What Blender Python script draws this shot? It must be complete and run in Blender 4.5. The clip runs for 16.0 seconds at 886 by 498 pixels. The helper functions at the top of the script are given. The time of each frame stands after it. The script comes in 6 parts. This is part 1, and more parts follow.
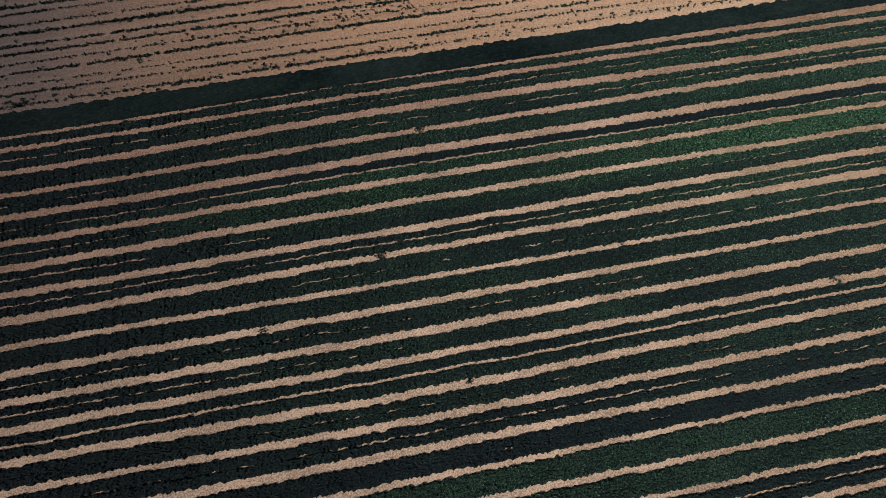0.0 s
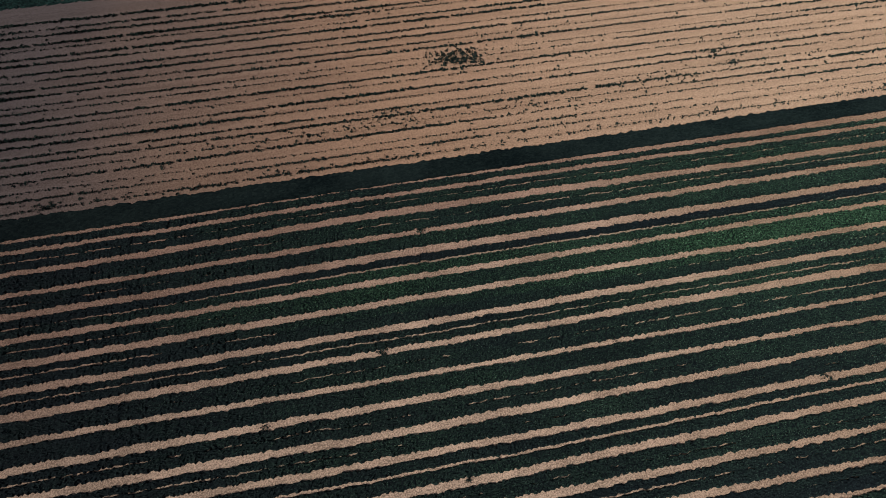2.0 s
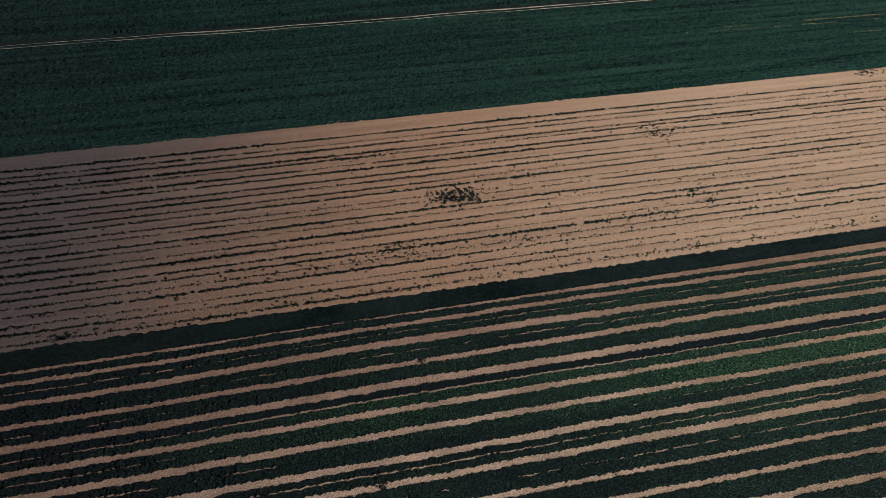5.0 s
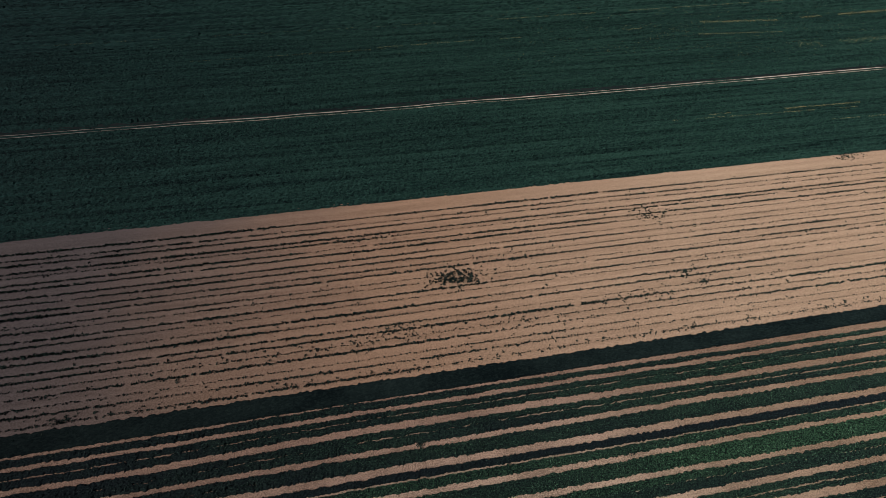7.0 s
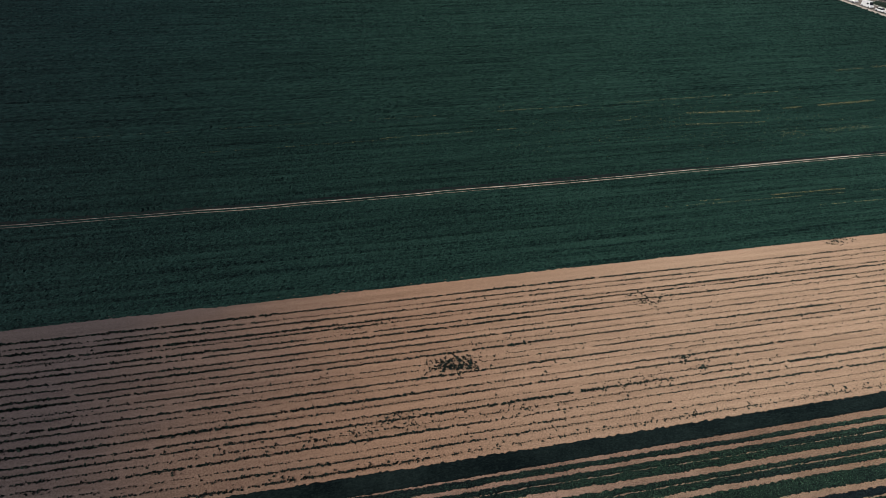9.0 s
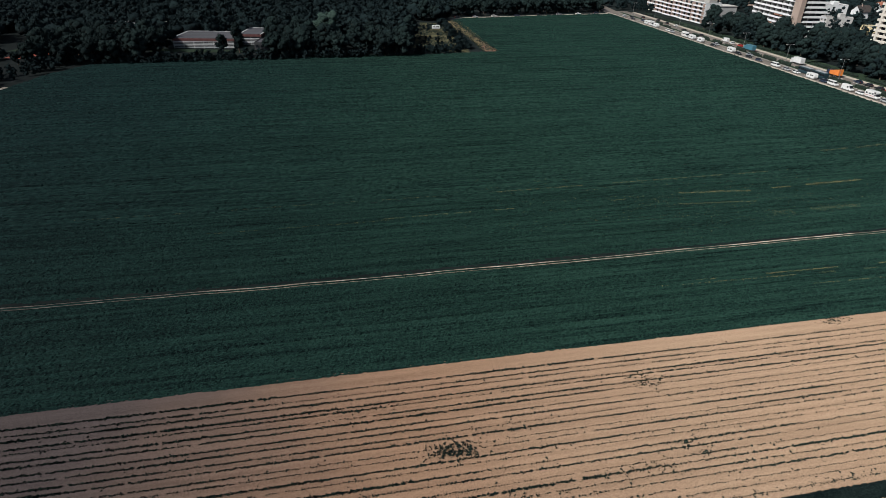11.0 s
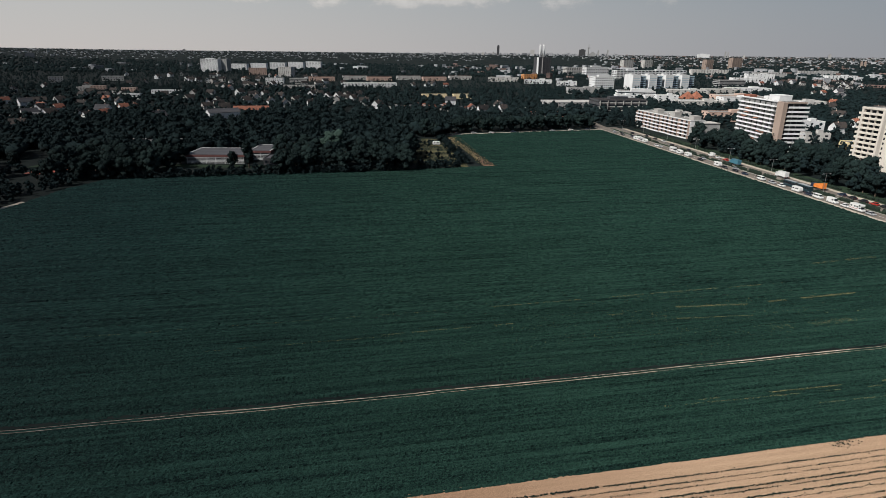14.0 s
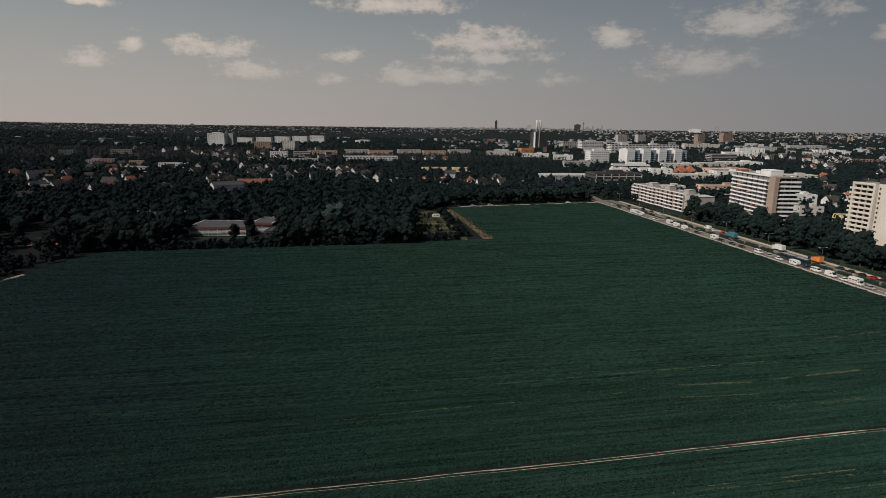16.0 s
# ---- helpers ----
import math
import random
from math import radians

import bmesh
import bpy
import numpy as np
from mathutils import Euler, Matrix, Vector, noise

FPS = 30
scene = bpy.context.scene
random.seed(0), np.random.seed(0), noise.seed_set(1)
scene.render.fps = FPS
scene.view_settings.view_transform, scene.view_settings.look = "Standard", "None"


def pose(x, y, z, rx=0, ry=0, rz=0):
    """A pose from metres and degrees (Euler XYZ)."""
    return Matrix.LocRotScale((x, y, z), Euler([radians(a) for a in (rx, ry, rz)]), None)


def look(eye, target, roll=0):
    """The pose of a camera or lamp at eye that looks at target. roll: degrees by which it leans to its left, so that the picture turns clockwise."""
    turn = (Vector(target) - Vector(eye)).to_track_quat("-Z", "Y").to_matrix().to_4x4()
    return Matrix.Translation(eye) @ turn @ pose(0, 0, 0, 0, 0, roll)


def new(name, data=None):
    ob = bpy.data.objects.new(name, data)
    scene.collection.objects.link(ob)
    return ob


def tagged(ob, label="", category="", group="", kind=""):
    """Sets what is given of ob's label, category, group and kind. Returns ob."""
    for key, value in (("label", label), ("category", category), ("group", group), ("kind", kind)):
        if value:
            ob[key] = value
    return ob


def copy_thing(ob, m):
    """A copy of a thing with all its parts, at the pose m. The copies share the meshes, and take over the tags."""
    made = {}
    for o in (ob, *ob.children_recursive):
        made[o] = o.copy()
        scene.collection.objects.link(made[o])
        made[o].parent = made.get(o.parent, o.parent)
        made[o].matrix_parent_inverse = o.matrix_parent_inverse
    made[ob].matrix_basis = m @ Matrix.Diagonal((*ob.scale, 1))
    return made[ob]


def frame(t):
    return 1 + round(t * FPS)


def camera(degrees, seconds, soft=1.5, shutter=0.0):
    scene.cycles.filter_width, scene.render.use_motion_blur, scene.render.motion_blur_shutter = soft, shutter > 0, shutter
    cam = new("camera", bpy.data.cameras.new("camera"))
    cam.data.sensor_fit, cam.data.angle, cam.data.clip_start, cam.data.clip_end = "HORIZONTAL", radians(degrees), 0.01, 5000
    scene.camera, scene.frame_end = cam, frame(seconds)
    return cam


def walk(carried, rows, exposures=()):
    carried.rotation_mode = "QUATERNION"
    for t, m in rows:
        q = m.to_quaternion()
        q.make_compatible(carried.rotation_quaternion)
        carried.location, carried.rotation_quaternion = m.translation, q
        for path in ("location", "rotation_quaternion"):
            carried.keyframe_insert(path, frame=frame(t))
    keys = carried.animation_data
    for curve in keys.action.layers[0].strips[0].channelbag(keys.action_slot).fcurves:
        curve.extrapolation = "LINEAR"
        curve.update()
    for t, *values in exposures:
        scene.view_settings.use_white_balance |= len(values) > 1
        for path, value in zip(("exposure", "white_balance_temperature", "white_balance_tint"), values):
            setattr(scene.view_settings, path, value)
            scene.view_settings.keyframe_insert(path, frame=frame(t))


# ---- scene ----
cam = camera(75.03, 16.0, soft=0.6)
# seconds, place in metres, yaw, pitch and roll in degrees: a drone that climbs straight up while it tilts up to the horizon
PATH = [
    (0.0, 0.000, 0.000, 48.000, 0.000, -71.232, -1.314),
    (0.5, 0.068, -0.093, 48.606, 0.052, -68.924, -1.238),
    (1.0, 0.094, -0.165, 49.213, 0.086, -66.708, -1.206),
    (1.5, 0.091, -0.220, 49.815, 0.106, -64.505, -1.204),
    (2.0, 0.067, -0.264, 50.407, 0.117, -62.323, -1.222),
    (2.5, 0.033, -0.301, 50.988, 0.121, -60.198, -1.250),
    (3.0, -0.005, -0.335, 51.554, 0.121, -58.161, -1.282),
    (3.5, -0.042, -0.369, 52.106, 0.119, -56.226, -1.311),
    (4.0, -0.072, -0.406, 52.643, 0.116, -54.386, -1.333),
    (4.5, -0.092, -0.447, 53.168, 0.112, -52.616, -1.346),
    (5.0, -0.099, -0.495, 53.683, 0.109, -50.883, -1.346),
    (5.5, -0.094, -0.550, 54.189, 0.105, -49.151, -1.334),
    (6.0, -0.074, -0.614, 54.689, 0.102, -47.390, -1.309),
    (6.5, -0.041, -0.686, 55.187, 0.100, -45.583, -1.273),
    (7.0, 0.005, -0.766, 55.686, 0.097, -43.723, -1.225),
    (7.5, 0.063, -0.854, 56.188, 0.094, -41.821, -1.168),
    (8.0, 0.129, -0.949, 56.698, 0.092, -39.894, -1.104),
    (8.5, 0.203, -1.049, 57.217, 0.089, -37.967, -1.035),
    (9.0, 0.282, -1.153, 57.748, 0.087, -36.066, -0.965),
    (9.5, 0.362, -1.259, 58.292, 0.085, -34.212, -0.894),
    (10.0, 0.442, -1.364, 58.851, 0.083, -32.418, -0.827),
    (10.5, 0.518, -1.466, 59.423, 0.083, -30.684, -0.764),
    (11.0, 0.588, -1.563, 60.008, 0.083, -28.999, -0.709),
    (11.5, 0.651, -1.651, 60.604, 0.084, -27.343, -0.663),
    (12.0, 0.703, -1.727, 61.205, 0.087, -25.691, -0.627),
    (12.5, 0.745, -1.788, 61.809, 0.091, -24.021, -0.603),
    (13.0, 0.775, -1.830, 62.407, 0.096, -22.319, -0.590),
    (13.5, 0.793, -1.850, 62.990, 0.102, -20.586, -0.589),
    (14.0, 0.801, -1.844, 63.549, 0.107, -18.843, -0.598),
    (14.5, 0.799, -1.808, 64.071, 0.110, -17.119, -0.616),
    (15.0, 0.790, -1.738, 64.540, 0.109, -15.435, -0.641),
    (15.5, 0.779, -1.630, 64.940, 0.100, -13.768, -0.669),
    (16.0, 0.770, -1.480, 65.251, 0.080, -11.984, -0.696)]
# seconds, stops, kelvin, tint: the clip's camera cools and then warms its picture as the sky comes in
STOPS = [(0.0, -0.02, 6200, 12), (2.0, -0.26, 6130, 13), (4.0, -0.46, 6100, 13), (9.0, -0.32, 6080, 13), (11.5, -0.06, 6030, 9), (13.5, -0.02, 6100, 9), (14.5, -0.25, 6400, 11), (16.0, -0.57, 6700, 12)]
BASE_STOP = -0.05
walk(cam, [(t, pose(x, y, z, 90 + pitch, roll, yaw)) for t, x, y, z, yaw, pitch, roll in PATH],
     [(t, s + BASE_STOP, k, tint) for t, s, k, tint in STOPS])

# ---- light: an afternoon sun from the side of the view, scattered cumulus ----
SUN_BEARING, SUN_HEIGHT = -123.0, 42.0  # degrees clockwise from +y, degrees above the ground
sun_data = bpy.data.lights.new("sun", "SUN")
sun_data.energy, sun_data.angle, sun_data.color = 5.0, radians(0.53), (1.0, 0.945, 0.86)
sun = new("sun", sun_data)
sb, sh = radians(SUN_BEARING), radians(SUN_HEIGHT)
sun_way = Vector((math.sin(sb) * math.cos(sh), math.cos(sb) * math.cos(sh), math.sin(sh)))
sun.matrix_world = look(tuple(sun_way * 400), (0, 0, 0))

world = bpy.data.worlds.new("sky")
scene.world = world
world.use_nodes = True
wn, wl = world.node_tree.nodes, world.node_tree.links
wn.clear()


def wmath(op, a, b=None, clamp=False):
    n = wn.new("ShaderNodeMath")
    n.operation, n.use_clamp = op, clamp
    for k, v in enumerate((a, b)):
        if v is None:
            continue
        if isinstance(v, (int, float)):
            n.inputs[k].default_value = v
        else:
            wl.new(v, n.inputs[k])
    return n.outputs[0]


sky = wn.new("ShaderNodeTexSky")
sky.sky_type, sky.sun_disc = "NISHITA", False
sky.sun_elevation, sky.sun_rotation = sh, sb
sky.altitude, sky.air_density, sky.dust_density, sky.ozone_density = 560, 1.0, 2.2, 1.0
tex = wn.new("ShaderNodeTexCoord")
sep = wn.new("ShaderNodeSeparateXYZ")
wl.new(tex.outputs["Generated"], sep.inputs[0])
az = wmath("MULTIPLY", wmath("ARCTAN2", sep.outputs[0], sep.outputs[1]), 180 / math.pi)
el = wmath("MULTIPLY", wmath("ARCSINE", sep.outputs[2]), 180 / math.pi)
comb = wn.new("ShaderNodeCombineXYZ")
wl.new(wmath("MULTIPLY", az, 0.10), comb.inputs[0])
wl.new(wmath("MULTIPLY", el, 0.17), comb.inputs[1])


def wnoise(scale, detail, rough, offset=0.0):
    n = wn.new("ShaderNodeTexNoise")
    n.inputs["Scale"].default_value, n.inputs["Detail"].default_value, n.inputs["Roughness"].default_value = scale, detail, rough
    m = wn.new("ShaderNodeMapping")
    m.inputs["Location"].default_value = (offset, offset * 0.7, offset * 0.3)
    wl.new(comb.outputs[0], m.inputs[0])
    wl.new(m.outputs[0], n.inputs["Vector"])
    return n.outputs["Fac"]


# heaps of cloud low over the horizon: bearing, height, half width, half height in degrees
CLOUDS = [(-4.6, 10.9, 5.8, 0.8), (3.3, 7.8, 5.0, 1.2), (4.4, 6.4, 5.5, 0.6), (0.2, 4.7, 5.9, 0.8), (-3.9, 4.6, 2.7, 0.9),
          (26.4, 8.8, 4.5, 1.5), (15.7, 8.0, 2.3, 0.9), (22.1, 5.6, 4.7, 1.3), (33.2, 9.4, 2.2, 0.6), (-21.0, 6.5, 3.1, 0.9),
          (-27.2, 6.7, 1.1, 0.8), (-30.8, 5.0, 1.8, 0.7), (-17.6, 4.8, 3.5, 0.9), (-9.4, 6.5, 1.8, 0.7), (10.6, 4.4, 1.8, 0.6),
          (-10.5, 4.3, 1.6, 0.5), (36.0, 7.3, 0.9, 0.6), (-30.4, 9.6, 2.0, 0.4)]
heap = None
for ca, ce, cw, ch in CLOUDS:
    dx = wmath("DIVIDE", wmath("SUBTRACT", az, ca), cw * 1.35)
    dy = wmath("DIVIDE", wmath("SUBTRACT", el, ce - 0.15), ch * 1.7)
    # flat base: distances below the middle count double
    dy = wmath("MAXIMUM", dy, wmath("MULTIPLY", dy, -1.6))
    r = wmath("SQRT", wmath("ADD", wmath("MULTIPLY", dx, dx), wmath("MULTIPLY", dy, dy)))
    one = wmath("SUBTRACT", 1.0, r)
    heap = one if heap is None else wmath("MAXIMUM", heap, one)
high = wmath("MULTIPLY", wmath("SUBTRACT", wnoise(0.9, 5, 0.6, 3.1), 0.51), 4.0)
high = wmath("MINIMUM", high, wmath("MULTIPLY", wmath("SUBTRACT", el, 12.5), 0.4))
heap = wmath("MAXIMUM", heap, high)
puff = wmath("ADD", wmath("MULTIPLY", wmath("SUBTRACT", wnoise(3.6, 6, 0.62), 0.5), 2.3),
             wmath("MULTIPLY", wmath("SUBTRACT", wnoise(11.0, 4, 0.6, 5.0), 0.5), 1.2))
dens = wmath("ADD", heap, puff)
cover = wn.new("ShaderNodeMapRange")
cover.interpolation_type = "SMOOTHSTEP"
cover.inputs["From Min"].default_value, cover.inputs["From Max"].default_value = 0.02, 0.75
cover.inputs["To Max"].default_value = 0.95
wl.new(dens, cover.inputs["Value"])
# clouds near the horizon fade in the haze
fade = wn.new("ShaderNodeMapRange")
fade.inputs["From Min"].default_value, fade.inputs["From Max"].default_value = 2.0, 8.0
fade.inputs["To Min"].default_value = 0.3
wl.new(el, fade.inputs["Value"])
amount = wmath("MULTIPLY", cover.outputs[0], fade.outputs[0])
shade = wn.new("ShaderNodeMapRange")
shade.inputs["From Min"].default_value, shade.inputs["From Max"].default_value = 0.0, 1.5
shade.inputs["To Min"].default_value, shade.inputs["To Max"].default_value = 0.62, 1.0
wl.new(dens, shade.inputs["Value"])
SKY, CLOUD, HAZE = 0.058, 16.0, 9.3
cloud_rgb = wn.new("ShaderNodeMix")
cloud_rgb.data_type = "RGBA"
cloud_rgb.blend_type = "MIX"
cloud_rgb.inputs[6].default_value, cloud_rgb.inputs[7].default_value = (0.0, 0.0, 0.0, 1), (CLOUD, CLOUD * 0.96, CLOUD * 0.92, 1)
wl.new(shade.outputs[0], cloud_rgb.inputs[0])
# a summer haze: pale near the horizon, thinning upwards
haze_amount = wn.new("ShaderNodeMapRange")
haze_amount.interpolation_type = "SMOOTHSTEP"
haze_amount.inputs["From Min"].default_value, haze_amount.inputs["From Max"].default_value = 26.0, 0.0
haze_amount.inputs["To Max"].default_value = 0.93
wl.new(el, haze_amount.inputs["Value"])
hazy = wn.new("ShaderNodeMix")
hazy.data_type = "RGBA"
tone = wn.new("ShaderNodeMix")
tone.data_type = "RGBA"
tone.inputs[6].default_value, tone.inputs[7].default_value = (HAZE * 1.02, HAZE * 0.99, HAZE * 0.99, 1), (HAZE * 0.87, HAZE * 0.97, HAZE * 1.03, 1)
warm = wn.new("ShaderNodeMapRange")
warm.inputs["From Max"].default_value = 9.0
wl.new(el, warm.inputs["Value"])
wl.new(warm.outputs[0], tone.inputs[0])
wl.new(tone.outputs[2], hazy.inputs[7])
wl.new(haze_amount.outputs[0], hazy.inputs[0])
wl.new(sky.outputs[0], hazy.inputs[6])
mixed = wn.new("ShaderNodeMix")
mixed.data_type = "RGBA"
wl.new(amount, mixed.inputs[0])
wl.new(hazy.outputs[2], mixed.inputs[6])
wl.new(cloud_rgb.outputs[2], mixed.inputs[7])
bg = wn.new("ShaderNodeBackground")
bg.inputs["Strength"].default_value = SKY
away = wn.new("ShaderNodeMapRange")
away.interpolation_type = "SMOOTHSTEP"
away.inputs["From Min"].default_value, away.inputs["From Max"].default_value = -42.0, 62.0
wl.new(az, away.inputs["Value"])
tint = wn.new("ShaderNodeMix")
tint.data_type = "RGBA"
tint.inputs[6].default_value, tint.inputs[7].default_value = (1.16, 1.10, 1.02, 1), (0.55, 0.585, 0.625, 1)
wl.new(away.outputs[0], tint.inputs[0])
dim = wn.new("ShaderNodeMix")
dim.data_type, dim.blend_type = "RGBA", "MULTIPLY"
dim.inputs[0].default_value = 1.0
wl.new(mixed.outputs[2], dim.inputs[6])
wl.new(tint.outputs[2], dim.inputs[7])
wl.new(dim.outputs[2], bg.inputs["Color"])
wout = wn.new("ShaderNodeOutputWorld")
wl.new(bg.outputs[0], wout.inputs[0])

# ---- materials ----
def mat(name, low, high, rough=0.8, scale=1.0, fine=12.0, stretch=(1, 1, 1), bump=0.0, bump_scale=None, metal=0.0, spread=(0.35, 0.65),
        per_object=0.0, per_island=0.0, spec=0.3, turn=0.0, fine_share=0.4, dist=0.05, shade_tint=None, even=False, skew=1, ease=0.0, leaf_tone=None):
    """A surface whose colour wanders between low and high at a broad and a fine scale (per metre), with relief."""
    m = bpy.data.materials.new(name)
    m.use_nodes = True
    n, l = m.node_tree.nodes, m.node_tree.links
    b = n["Principled BSDF"]
    b.inputs["Roughness"].default_value, b.inputs["Metallic"].default_value = rough, metal
    b.inputs["Specular IOR Level"].default_value = spec
    b.inputs["Diffuse Roughness"].default_value = 1.0 if rough > 0.5 else 0.0
    tc, mp = n.new("ShaderNodeTexCoord"), n.new("ShaderNodeMapping")
    mp.inputs["Scale"].default_value = stretch
    mp.inputs["Rotation"].default_value = (0, 0, radians(turn))
    l.new(tc.outputs["Object"], mp.inputs[0])
    facs = []
    for s, d in ((scale, 4), (fine, 3)):
        t = n.new("ShaderNodeTexNoise")
        t.inputs["Scale"].default_value, t.inputs["Detail"].default_value, t.inputs["Roughness"].default_value = s, d, 0.6
        l.new(tc.outputs["Object"] if even and facs else mp.outputs[0], t.inputs["Vector"])
        facs.append(t.outputs["Fac"])
    mx = n.new("ShaderNodeMix")
    mx.inputs[0].default_value = fine_share
    l.new(facs[0], mx.inputs[2])
    l.new(facs[1], mx.inputs[3])
    ramp = n.new("ShaderNodeMapRange")
    ramp.inputs["From Min"].default_value, ramp.inputs["From Max"].default_value = spread
    l.new(mx.outputs[0], ramp.inputs["Value"])
    fac = ramp.outputs[0]
    if per_object or per_island:
        src = n.new("ShaderNodeObjectInfo").outputs["Random"] if per_object else n.new("ShaderNodeNewGeometry").outputs["Random Per Island"]
        a = n.new("ShaderNodeMath")
        a.operation = "MULTIPLY_ADD"
        a.inputs[1].default_value = per_object or per_island
        a.inputs[2].default_value = -(0.5 if skew == 1 else 0.42 / skew) * (per_object or per_island)
        if skew != 1:
            pw = n.new("ShaderNodeMath")
            pw.operation, pw.inputs[1].default_value = "POWER", skew
            l.new(src, pw.inputs[0])
            src = pw.outputs[0]
        l.new(src, a.inputs[0])
        s = n.new("ShaderNodeMath")
        s.operation, s.use_clamp = "ADD", True
        l.new(fac, s.inputs[0])
        l.new(a.outputs[0], s.inputs[1])
        fac = s.outputs[0]
    col = n.new("ShaderNodeMix")
    col.data_type = "RGBA"
    col.inputs[6].default_value, col.inputs[7].default_value = (*low, 1), (*high, 1)
    l.new(fac, col.inputs[0])
    out = col.outputs[2]
    if leaf_tone:
        # dark leaf colours where the bed's tone is low, the full colour where it is high
        dark_leaf, va, vm = n.new("ShaderNodeMix"), n.new("ShaderNodeAttribute"), n.new("ShaderNodeMix")
        dark_leaf.data_type = vm.data_type = "RGBA"
        dark_leaf.inputs[6].default_value, dark_leaf.inputs[7].default_value = (*leaf_tone[0], 1), (*leaf_tone[1], 1)
        va.attribute_name = "leaf_tone"
        l.new(fac, dark_leaf.inputs[0])
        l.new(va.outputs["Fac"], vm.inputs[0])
        l.new(dark_leaf.outputs[2], vm.inputs[6])
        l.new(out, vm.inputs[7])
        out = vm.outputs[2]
    for grey, start, stop, lean in shade_tint or ():
        # painted shade and soil tones: tint, line along the field where each ends, width of the change
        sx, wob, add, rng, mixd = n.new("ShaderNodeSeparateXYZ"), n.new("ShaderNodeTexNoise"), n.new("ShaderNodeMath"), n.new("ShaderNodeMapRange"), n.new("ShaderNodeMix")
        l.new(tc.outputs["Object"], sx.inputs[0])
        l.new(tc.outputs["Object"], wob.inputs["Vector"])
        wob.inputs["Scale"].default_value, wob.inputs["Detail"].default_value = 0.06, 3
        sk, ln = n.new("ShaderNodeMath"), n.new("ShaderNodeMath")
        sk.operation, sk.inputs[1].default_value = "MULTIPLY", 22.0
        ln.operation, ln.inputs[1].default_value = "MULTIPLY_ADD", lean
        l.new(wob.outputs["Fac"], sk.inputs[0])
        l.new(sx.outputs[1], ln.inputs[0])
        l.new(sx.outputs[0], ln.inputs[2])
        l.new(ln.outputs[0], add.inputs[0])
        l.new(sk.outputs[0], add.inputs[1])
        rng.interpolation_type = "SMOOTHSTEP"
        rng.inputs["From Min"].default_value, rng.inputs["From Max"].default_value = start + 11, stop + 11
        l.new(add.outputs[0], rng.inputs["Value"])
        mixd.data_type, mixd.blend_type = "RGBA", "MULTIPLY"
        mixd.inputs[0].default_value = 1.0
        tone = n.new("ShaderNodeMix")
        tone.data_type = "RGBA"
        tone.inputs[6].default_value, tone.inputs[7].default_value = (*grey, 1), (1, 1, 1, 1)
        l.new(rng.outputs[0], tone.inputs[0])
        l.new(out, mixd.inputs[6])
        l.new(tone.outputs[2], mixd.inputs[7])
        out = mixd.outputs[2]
    l.new(out, b.inputs["Base Color"])
    soft = None
    if ease:
        # leaves of a crown turn to the light: their normals lean up from the lump that carries them
        geo, sc, ad, no = n.new("ShaderNodeNewGeometry"), n.new("ShaderNodeVectorMath"), n.new("ShaderNodeVectorMath"), n.new("ShaderNodeVectorMath")
        sc.operation, sc.inputs[3].default_value = "SCALE", 1 - ease
        ad.operation, ad.inputs[1].default_value, no.operation = "ADD", (0, 0, ease), "NORMALIZE"
        l.new(geo.outputs["Normal"], sc.inputs[0])
        l.new(sc.outputs[0], ad.inputs[0])
        l.new(ad.outputs[0], no.inputs[0])
        soft = no.outputs[0]
        l.new(soft, b.inputs["Normal"])
    if bump:
        bt, bp = n.new("ShaderNodeTexNoise"), n.new("ShaderNodeBump")
        bt.inputs["Scale"].default_value, bt.inputs["Detail"].default_value = bump_scale or fine, 4
        l.new(tc.outputs["Object"] if even else mp.outputs[0], bt.inputs["Vector"])
        l.new(bt.outputs["Fac"], bp.inputs["Height"])
        if soft:
            l.new(soft, bp.inputs["Normal"])
        bp.inputs["Strength"].default_value, bp.inputs["Distance"].default_value = bump, dist
        l.new(bp.outputs[0], b.inputs["Normal"])
    return m


def glass(name, tint=(0.010, 0.013, 0.017), rough=0.08):
    return mat(name, tint, tuple(c * 1.6 for c in tint), rough, 0.5, 3.0, spec=0.35)


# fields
# left-hand grey is shade painted into the soil; the reddish tint is soil
SOIL = mat("dry_soil", (0.225, 0.150, 0.098), (0.405, 0.281, 0.187), 0.95, 0.5, 6.0, (0.05, 1.9, 1), 0.6, 9.0, spec=0.05, fine_share=0.72, spread=(0.40, 0.60), shade_tint=(((0.36, 0.47, 0.70), -58, -4, -0.3), ((0.86, 0.77, 0.74), -25, 38, -0.3)), even=True)
# pinkish upper tracks are soil; the darker right end is painted shade
TRACK_SOIL = mat("trodden_soil", (0.225, 0.160, 0.114), (0.58, 0.425, 0.310), 0.95, 0.16, 7.5, (1, 1, 1), 1.0, 9.0, spec=0.05, fine_share=0.7, spread=(0.41, 0.59), shade_tint=(((0.58, 0.505, 0.51), -150, -50, -4.5), ((0.52, 0.48, 0.44), 58, 0, 0.0)))
# left end dimmed by painted shade, as on the sown soil
PATH_SOIL = mat("pale_path_soil", (0.21, 0.165, 0.125), (0.45, 0.37, 0.295), 0.95, 0.3, 2.5, spec=0.05, spread=(0.4, 0.6), shade_tint=(((0.5, 0.53, 0.6), -70, 20, 0.0),))
